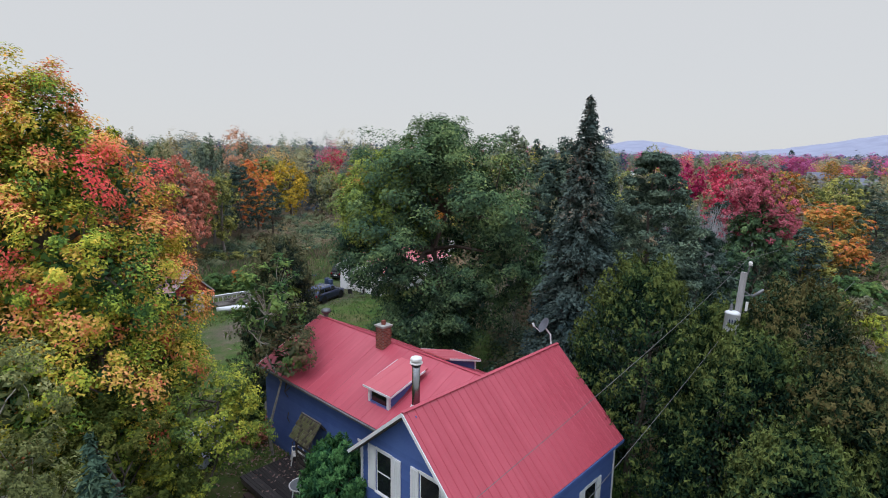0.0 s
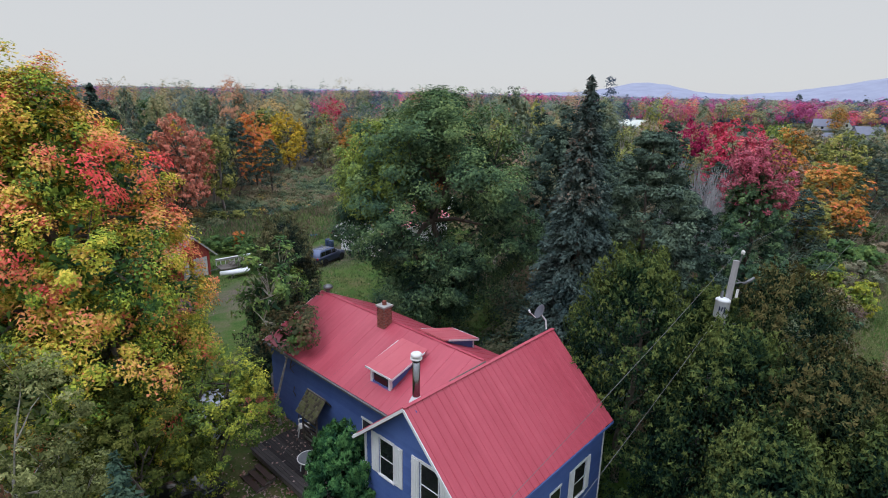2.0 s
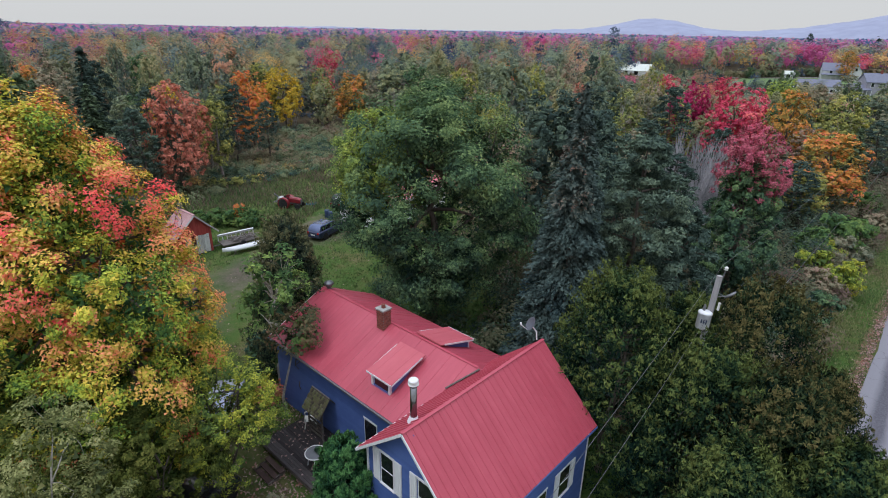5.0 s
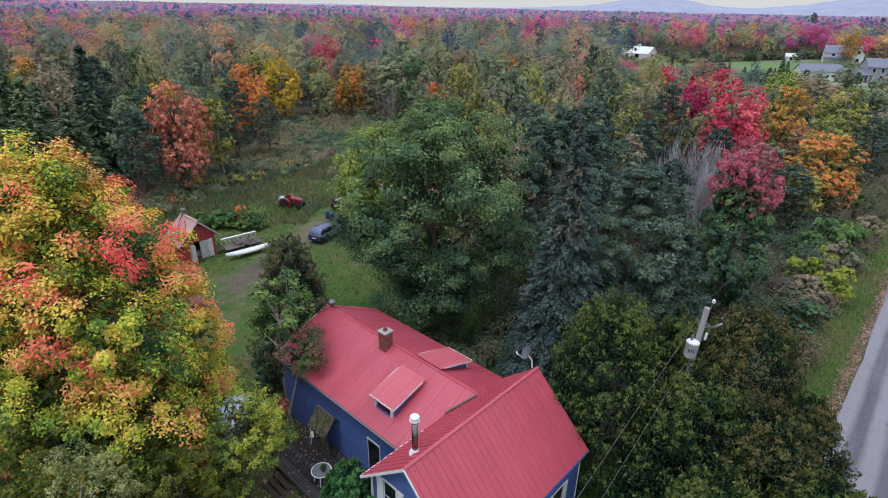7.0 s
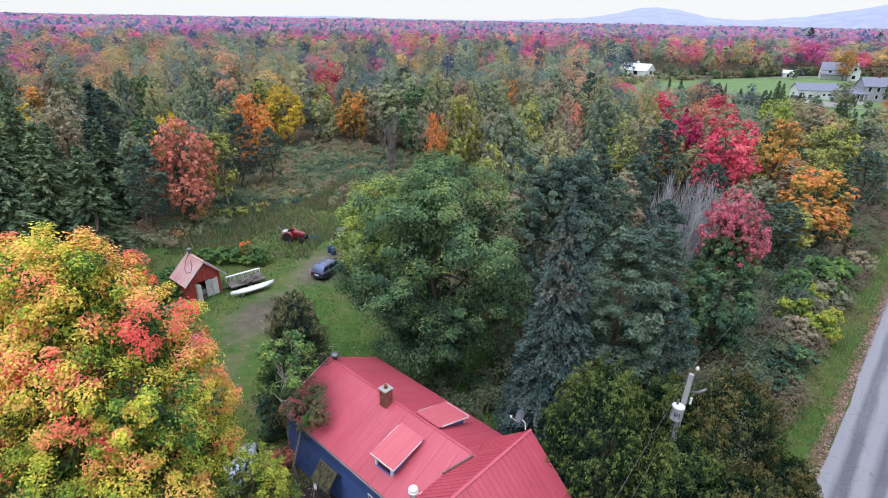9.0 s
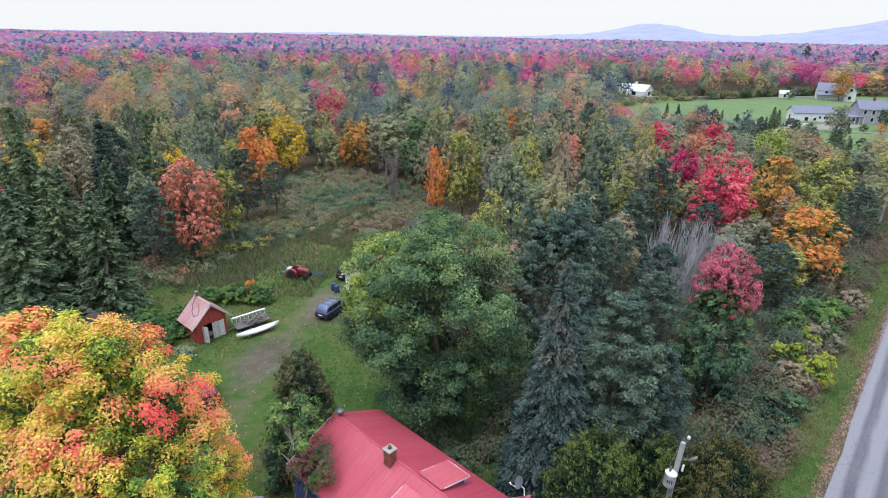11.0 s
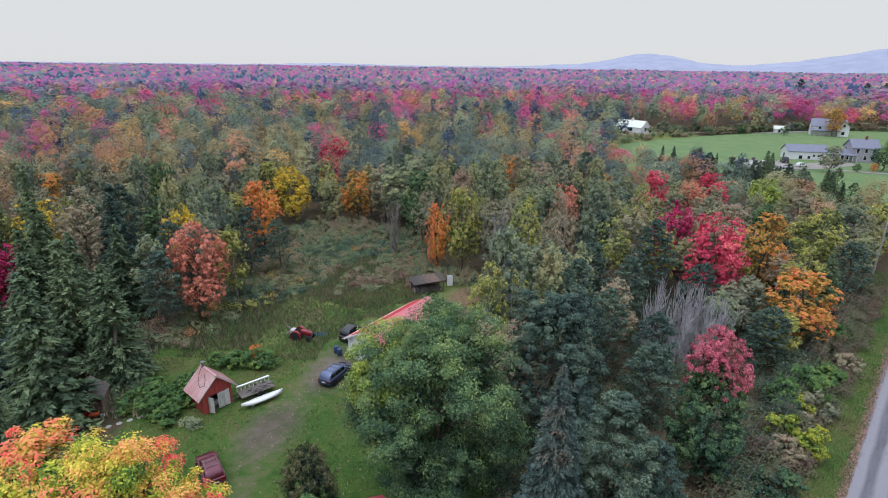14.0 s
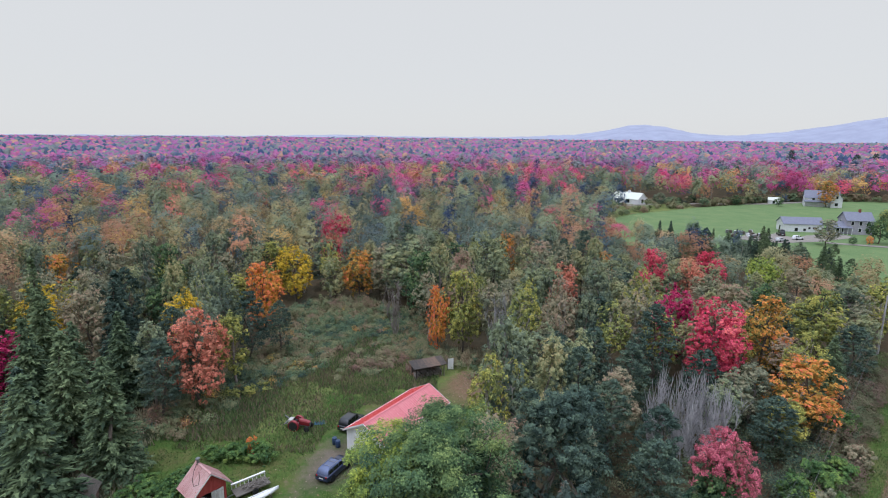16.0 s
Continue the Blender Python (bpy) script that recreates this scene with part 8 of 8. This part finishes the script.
def cabin():
    m = pose(-37.3, 45.2, 0, 0, 0, 20)
    c = anchor("cabin", m, "small dark weathered cabin hidden under the spruces", "cabin")
    brown = surface("cabin_wood", [(0.1, 0.06, 0.055), (0.16, 0.1, 0.09), (0.22, 0.15, 0.13)], 3, 0.9, 0, 0.1, 24, 0.4, stretch=(1, 1, 6), vary=0.3)
    for k in range(9):
        part("log", box(-1.3, 1.3, -1.05, -0.95, 0.05 + k * 0.22, 0.25 + k * 0.22, 0.02), brown, c)
    part("wall", box(-1.3, -1.2, -0.95, 1.0, 0, 2.1), brown, c)
    part("wall", box(1.2, 1.3, -0.95, 1.0, 0, 2.1), brown, c)
    part("wall", box(-1.3, 1.3, 0.95, 1.05, 0, 2.1), brown, c)
    part("door", box(0.1, 0.85, -1.09, -1.05, 0.05, 1.8), brown, c)
    wn_ = part("window", box(-1.0, -0.25, -1.09, -1.05, 0.75, 1.55), white_weathered, c, "old paned window")
    for k in range(2):
        part("pane", box(-0.95 + k * 0.36, -0.64 + k * 0.36, -1.1, -1.088, 0.8, 1.5), glass_dark, wn_)
    for s in (-1, 1):
        pts = [(s * 1.6, -1.4, 1.85), (s * 1.6, 1.3, 1.85), (0, 1.3, 3.2), (0, -1.4, 3.2)]
        part("roof", slab(pts if s > 0 else pts[::-1], 0.07), old_wood, c, "grey shingle roof")
    fp = surface("orange_paint", [(0.45, 0.08, 0.03), (0.55, 0.13, 0.04)], 3, 0.6)
    for k, (x, y, col, lab) in enumerate(((0.7, -1.8, fp, "orange toy barrow beside the cabin"), (-0.1, -1.7, lamp_red, "red toy barrow beside the cabin"))):
        t = anchor("wheelbarrow", m @ pose(x, y, 0, 0, 0, 40 * k), lab, "wheelbarrow")
        part("tub", loft([[(-0.35, -0.22, 0.3), (-0.35, 0.22, 0.3), (0.3, 0.18, 0.3), (0.3, -0.18, 0.3)], [(-0.45, -0.3, 0.55), (-0.45, 0.3, 0.55), (0.45, 0.26, 0.55), (0.45, -0.26, 0.55)]]), col, t)
        part("wheel", cyl(0.16, 0.16, -0.04, 0.04, 14, m=pose(0.45, 0, 0.16, 90, 0, 0)), rubber, t)
        for s in (-0.2, 0.2):
            part("handle", rod((0.35, s * 0.3, 0.2), (-0.8, s * 1.2, 0.5), 0.02), old_wood, t)
            part("leg", rod((-0.3, s, 0.35), (-0.32, s, 0.0), 0.02), grey_metal, t)
    pl_ = anchor("planter", m @ pose(1.35, -1.75, 0), "pale round planter beside the cabin", "planter")
    part("bowl", lathe([(0.14, 0), (0.2, 0.1), (0.24, 0.3), (0.2, 0.3), (0.16, 0.12), (0.0, 0.12)], 16), white_weathered, pl_, "", True)
    bx = anchor("machine", pose(-36.3, 41.9, 0, 0, 0, 30), "grey and white garden machine on the grass", "machine")
    part("body", box(-0.35, 0.35, -0.25, 0.25, 0.2, 0.55, 0.05), white_weathered, bx)
    part("engine", box(-0.15, 0.2, -0.18, 0.18, 0.55, 0.8, 0.04), grey_metal, bx)
    for sx in (-0.3, 0.3):
        for sy in (-0.28, 0.28):
            wheel("wheel", 0.15, 0.08, pose(sx, sy, 0.15, 90, 0, 0), bx, grey_metal)
    part("handle", rod((-0.35, 0.15, 0.5), (-0.95, 0.15, 0.95), 0.018, 6, rod((-0.35, -0.15, 0.5), (-0.95, -0.15, 0.95), 0.018, 6)), grey_metal, bx)
    for k in range(6):
        st = anchor("stepping_stone", pose(-34.6 + 0.9 * k * 0.8, 42.0 + 0.55 * k, 0), "flat grey stepping stone in the grass", "stone", "stepping stones to the cabin")
        part("stone", lathe([(0.0, 0.0), (0.26, 0.0), (0.28, 0.03), (0.22, 0.06), (0.0, 0.065)], 9), concrete, st)


cabin()


# ---- power line ----
def wire(name, a, b, sag, r, label, n=22):
    a, b = Vector(a), Vector(b)
    P = [a.lerp(b, k / n) - Vector((0, 0, sag * 4 * (k / n) * (1 - k / n))) for k in range(n + 1)]
    q = tube([tuple(p) for p in P], [r] * (n + 1), 5)
    tagged(new(name, raw_mesh(name, q, 4, surface("wire_grey", [(0.12, 0.12, 0.13), (0.18, 0.18, 0.19)], 3, 0.6) if "wire_grey" not in bpy.data.materials else bpy.data.materials["wire_grey"])), label, "wire")


def power_pole(m, height, gear):
    p = anchor("utility_pole", m, "grey wooden utility pole with a white transformer" if gear else "grey wooden utility pole beside the road", "pole")
    part("post", cyl(0.17, 0.12, -0.2, height, 14), pole_wood, p)
    part("pin", rod((0.1, 0, height - 0.3), (0.16, 0, height + 0.3), 0.03), grey_metal, p)
    part("insulator", lathe([(0.0, 0.16), (0.05, 0.15), (0.085, 0.08), (0.06, 0.04), (0.085, 0.0), (0.0, 0.0)], 14, m=pose(0.17, 0, height + 0.3)), white_plastic, p, "", True)
    if gear:
        t = part("transformer", lathe([(0.0, -0.02), (0.24, -0.02), (0.27, 0.03), (0.27, 0.66), (0.29, 0.68), (0.29, 0.74), (0.2, 0.8), (0.0, 0.82)], 22, m=pose(-0.2, -0.36, height - 2.35)), white_paint, p, "white cylindrical transformer", True)
        part("bushing", lathe([(0.05, 0.8), (0.07, 0.85), (0.05, 0.9), (0.07, 0.95), (0.04, 1.08), (0.0, 1.09)], 12, m=pose(-0.28, -0.36, height - 2.35)), grey_metal, t)
        for k in range(3):
            part("terminal", rod((-0.3 + 0.1 * k, -0.64, height - 2.05), (-0.3 + 0.1 * k, -0.68, height - 1.85), 0.02), blue_plastic, t)
            part("lead", rod((-0.3 + 0.1 * k, -0.66, height - 1.9), (-0.15 + 0.03 * k, -0.5, height - 2.3), 0.012), blue_plastic, t)
        part("bracket", box(-0.2, 0.0, -0.2, -0.1, height - 2.2, height - 1.7), grey_metal, p)
        part("cutout", rod((0.26, -0.1, height - 1.5), (0.26, -0.1, height - 1.15), 0.05), white_plastic, p, "white fuse cutout")
        part("arm", rod((0.1, 0, height - 0.95), (0.46, 0.08, height - 0.85), 0.025, 8, rod((0.1, 0, height - 0.75), (0.34, 0.05, height - 0.88), 0.018)), grey_metal, p)
        lamp = part("street_lamp", loft([[(0.5 + x * 0.8, 0.08 + w * 1.1 * math.cos(a), height - 0.85 + w * 0.9 * math.sin(a) + x * 0.7) for a in [k * math.pi / 4 for k in range(8)]] for x, w in ((-0.12, 0.05), (0.0, 0.09), (0.25, 0.1), (0.34, 0.05))]), grey_metal, p, "grey street lamp head", True)
        part("guy_bar", rod((0.15, 0.0, height - 2.6), (1.1, 0.5, height - 2.9), 0.014), grey_metal, p)
    return p


LEAN = (Vector((11.42, 21.62, 10.35)) - Vector((10.7, 21.15, 0))).to_track_quat("Z", "Y").to_matrix().to_4x4()
power_pole(Matrix.Translation((10.7, 21.15, 0)) @ LEAN @ pose(0, 0, 0, 0, 0, 215), 10.3, True)
power_pole(pose(71.0, 91.2, 0, 0, 2, 49), 10.5, False)
power_pole(pose(-11.5, -10.5, 0, 0, 0, 49), 10.4, False)
for a, b, sag in (((11.5, 21.7, 10.75), (71.0, 91.2, 10.8), 1.0), ((11.3, 21.5, 8.5), (71.0, 91.0, 9.0), 0.9), ((11.5, 21.7, 10.75), (-11.5, -10.5, 10.7), 0.5), ((11.3, 21.5, 8.5), (-11.6, -10.6, 8.9), 0.6)):
    wire("power_line", a, b, sag, 0.0055, "thin grey overhead power line along the road")
wire("telephone_cable", (11.0, 21.4, 4.6), (71.0, 91.1, 5.4), 1.2, 0.013, "thicker pale cable below the power lines")

# ---- farm across the field ----
white_far = surface("farm_white", [(0.62, 0.63, 0.68), (0.72, 0.73, 0.77)], 1, 0.7)
roof_slate = surface("farm_slate_roof", [(0.16, 0.17, 0.24), (0.22, 0.23, 0.3)], 1.2, 0.7, fine=6)
roof_white = surface("farm_white_roof", [(0.62, 0.66, 0.62), (0.72, 0.75, 0.7)], 1, 0.5)
wall_grey = surface("farm_grey_wall", [(0.3, 0.29, 0.36), (0.38, 0.37, 0.43)], 1.5, 0.8)


def gabled(name, m, L, W, E, R, wall, roofm, label, windows=(), ov=0.4, parent=None):
    """A gabled block, x along the ridge; windows: (side, along, z, w, h) with side y-, y+, x- or x+."""
    h = parent or anchor(name, m, label, "house" if "house" in name else "barn")
    base = m if parent else None
    b = bmesh.new()
    S = [[(x, y, z) for y, z in ((-W, 0), (-W, E), (0, R), (W, E), (W, 0))] for x in (-L, L)]
    loft(S, b)
    body = part("wall", b, wall, h)
    if base:
        body.matrix_local = base
    for s in (-1, 1):
        k = (R - E) / W
        pts = [(-L - ov, s * (W + ov), E - ov * k + 0.08), (L + ov, s * (W + ov), E - ov * k + 0.08), (L + ov, 0, R + 0.1), (-L - ov, 0, R + 0.1)]
        part("roof", slab(pts if s < 0 else pts[::-1], 0.14), roofm, body)
    for side, a, z, w, hh in windows:
        if side[0] == "y":
            s = -1 if side[1] == "-" else 1
            f = box(a - w / 2 - 0.12, a + w / 2 + 0.12, s * W - 0.05, s * W + 0.05, z - 0.12, z + hh + 0.12)
            g = box(a - w / 2, a + w / 2, s * W - 0.08, s * W + 0.08, z, z + hh)
        else:
            s = -1 if side[1] == "-" else 1
            f = box(s * L - 0.05, s * L + 0.05, a - w / 2 - 0.12, a + w / 2 + 0.12, z - 0.12, z + hh + 0.12)
            g = box(s * L - 0.08, s * L + 0.08, a - w / 2, a + w / 2, z, z + hh)
        wnd = part("window", f, white_far, body)
        part("pane", g, glass_dark, wnd)
    return h


gabled("barn", pose(92.5, 319, 0, 0, 0, -48), 8.5, 4.5, 3.0, 6.2, white_far, roof_white, "white-roofed barn at the far edge of the field", [("y-", -4, 0.6, 1.6, 1.8), ("y-", 2, 0.6, 2.4, 2.2), ("x+", 0, 0.5, 2.0, 2.2)])
part("cupola", box(-0.6, 0.6, -0.6, 0.6, 6.0, 7.4, 0.05), white_far, bpy.data.objects["barn"])
gabled("barn", pose(134.5, 224.5, 0, 0, 0, -8), 7.2, 3.6, 3.4, 5.6, white_far, roof_slate, "long white farm building with a slate-blue roof", [("y-", -2.5, 0.3, 1.2, 1.4), ("y-", 0.5, 0.5, 0.9, 1.0), ("y-", 2.2, 1.3, 0.8, 0.8), ("y-", 4.3, 1.3, 1.6, 0.8), ("x-", 0, 0.2, 1.2, 2.0)])
fh = gabled("farm_house", pose(153.5, 220.5, 0, 0, 0, -10), 4.6, 3.8, 5.6, 8.4, wall_grey, roof_slate, "grey two-storey farmhouse with a slate-blue roof and porch", [("y-", -2.6, 3.6, 0.9, 1.5), ("y-", 0.2, 3.6, 0.9, 1.5), ("y-", 2.8, 3.6, 0.9, 1.5), ("y-", 0.2, 0.9, 0.9, 1.5), ("y-", 2.8, 0.9, 0.9, 1.5), ("x-", 1.2, 3.6, 0.9, 1.5)])
gabled("farm_house", pose(-6.6, -0.8, 0), 2.4, 3.0, 3.0, 4.6, wall_grey, roof_slate, "", [("y-", -0.9, 0.9, 0.9, 1.4), ("y-", 1.0, 0.9, 0.9, 1.4)], parent=fh)
part("porch_roof", slab([(-9.2, -5.6, 2.7), (-3.0, -5.6, 2.7), (-3.0, -3.6, 3.2), (-9.2, -3.6, 3.2)], 0.15), roof_slate, fh)
for k in range(5):
    part("porch_post", box(-9.0 + k * 1.45, -8.85 + k * 1.45, -5.5, -5.35, 0, 2.65), white_far, fh)
part("chimney", box(0.6, 1.3, -0.3, 0.4, 7.8, 9.6), brick_red, fh)
f2h = gabled("farm_house", pose(197.5, 314, 0, 0, 0, -25), 8.0, 5.0, 5.0, 8.6, white_far, roof_slate, "large white farmhouse with grey roofs before the woods", [("y-", -4, 3.2, 1.2, 1.6), ("y-", 4, 3.2, 1.2, 1.6), ("x+", 0, 3.4, 1.4, 1.8), ("x+", 0, 0.8, 1.2, 1.6)])
part("porch_roof", slab([(-8.6, -8.2, 2.9), (5.0, -8.2, 2.9), (5.0, -4.9, 3.6), (-8.6, -4.9, 3.6)], 0.2), roof_slate, f2h)
for k in range(7):
    part("porch_post", box(-8.3 + k * 2.15, -8.1 + k * 2.15, -8.0, -7.8, 0, 2.9), white_far, f2h)
gabled("farm_house", pose(6.5, -1.5, 0, 0, 0, 90), 5.6, 2.6, 5.2, 8.2, white_far, roof_slate, "", [("x-", 0, 5.0, 1.0, 1.4), ("x-", 0, 1.0, 1.4, 1.6)], parent=f2h)
gabled("barn", pose(176, 322, 0, 0, 0, -20), 2.6, 2.0, 2.4, 3.8, white_far, roof_white, "small white outbuilding before the woods", [("y-", 0, 0.3, 1.2, 1.6)])

silver = car_paint("silver_paint", (0.45, 0.46, 0.5))
car("car", pose(141.0, 213.5, 0, 0, 0, -8), silver, "silver car parked before the farmhouse", 4.6, 1.8, 1.5, False)
car("car", pose(113.5, 199.5, 0, 0, 0, 30), silver, "pale car parked on the farm yard", 4.4, 1.8, 1.45, False)
car("truck", pose(121.0, 213, 0, 0, 0, 75), bpy.data.materials["black_paint"], "dark truck beside the farm building", 5.2, 2.1, 2.4, False)
car("car", pose(122.0, 203.5, 0, 0, 0, 10), white_far, "white trailer parked on the farm yard", 3.8, 1.8, 1.6, False)
yard_me = slab([(100, 203, 0.06), (112, 196, 0.06), (128, 200, 0.06), (146, 209, 0.06), (147, 214, 0.06), (124, 219, 0.06), (110, 216, 0.06)], 0.1)
tagged(part("farm_yard", yard_me, surface("gravel", [(0.2, 0.18, 0.17), (0.3, 0.27, 0.25)], 0.6, 0.95, fine=4), None), "gravel yard of the farm", "yard", kind="structure")
lane = slab([(40, 292, 0.05), (62, 290, 0.05), (110, 313, 0.05), (170, 318, 0.05), (240, 345, 0.05), (240, 350, 0.05), (168, 323, 0.05), (108, 318, 0.05), (60, 298, 0.05)], 0.1)
tagged(part("farm_lane", lane, bpy.data.materials["gravel"], None), "gravel lane along the field's far side", "lane", kind="structure")
lane2 = slab([(128, 196, 0.05), (190, 170, 0.05), (260, 140, 0.05), (261, 143, 0.05), (191, 173, 0.05), (129, 199, 0.05)], 0.1)
tagged(part("farm_lane", lane2, bpy.data.materials["gravel"], None), "dirt lane below the farmyard", "lane", kind="structure")


def scrap_heap():
    rng = random.Random(15)
    for k in range(16):
        x, y = rng.uniform(100, 113), rng.uniform(205, 218)
        s = anchor("scrap_heap", pose(x, y, 0, 0, 0, rng.uniform(0, 180)), "dark heap of machinery and scrap on the farm", "scrap")
        for j in range(4):
            a, b, h = rng.uniform(-1.3, 1.3), rng.uniform(-0.8, 0.8), rng.uniform(0.4, 1.4)
            part("piece", box(a - 0.6, a + 0.6, b - 0.4, b + 0.4, 0, h, 0.1), (grey_metal, old_wood, white_far, bark)[j], s)


scrap_heap()
rf_ = np.random.default_rng(91)
for x, y, h, r, leaf in ((125.5, 193, 9.5, 4.2, L_olive), (146.5, 197.5, 10.0, 4.6, L_green), (162, 214, 11.0, 4.6, L_yelgrn), (196, 306, 15, 5.0, L_orange_mix), (136, 195, 3.0, 1.5, L_green), (141, 194, 3.5, 1.2, L_orange), (160, 203, 8.0, 3.2, L_yelgrn), (104, 303, 8, 3.6, L_poplar), (150, 312, 6, 3.0, L_green), (172, 309, 5, 2.6, L_green)):
    tree("round", x, y, h, r, leaf, "round lawn tree beside the farm", int(rf_.integers(4)))
for k in range(46):
    x, y = 58 + 40 * rf_.uniform(), 0
    y = 178 - (x - 62) * 1.0 + rf_.uniform(-9, 5)
    kind = "spruce" if k % 2 else "pine"
    tree(kind, x, y, rf_.uniform(6, 11), rf_.uniform(1.6, 2.6), (L_spruce, L_blue, L_pine)[k % 3], "young conifer along the edge of the field", int(rf_.integers(3)))
for k in range(60):
    x = 40 + 210 * k / 60
    y = 290 + (x - 40) * 0.28 + 8 + rf_.uniform(-3, 4)
    if abs(x - 92) < 12 or abs(x - 197) < 14:
        continue
    tree("bush", x, y, rf_.uniform(2, 4.5), rf_.uniform(2.2, 4.0), (L_poplar, L_olive, L_green)[k % 3], "shrub of the hedge along the lane", int(rf_.integers(3)))

# lone pines on the skyline
for x, y, h in ((343, 605, 27), (420, 590, 24), (408, 600, 23), (450, 600, 25), (384, 640, 20)):
    tree("pine", x, y, h, 5.5, L_blue, "tall pine standing above the far woods", 1)
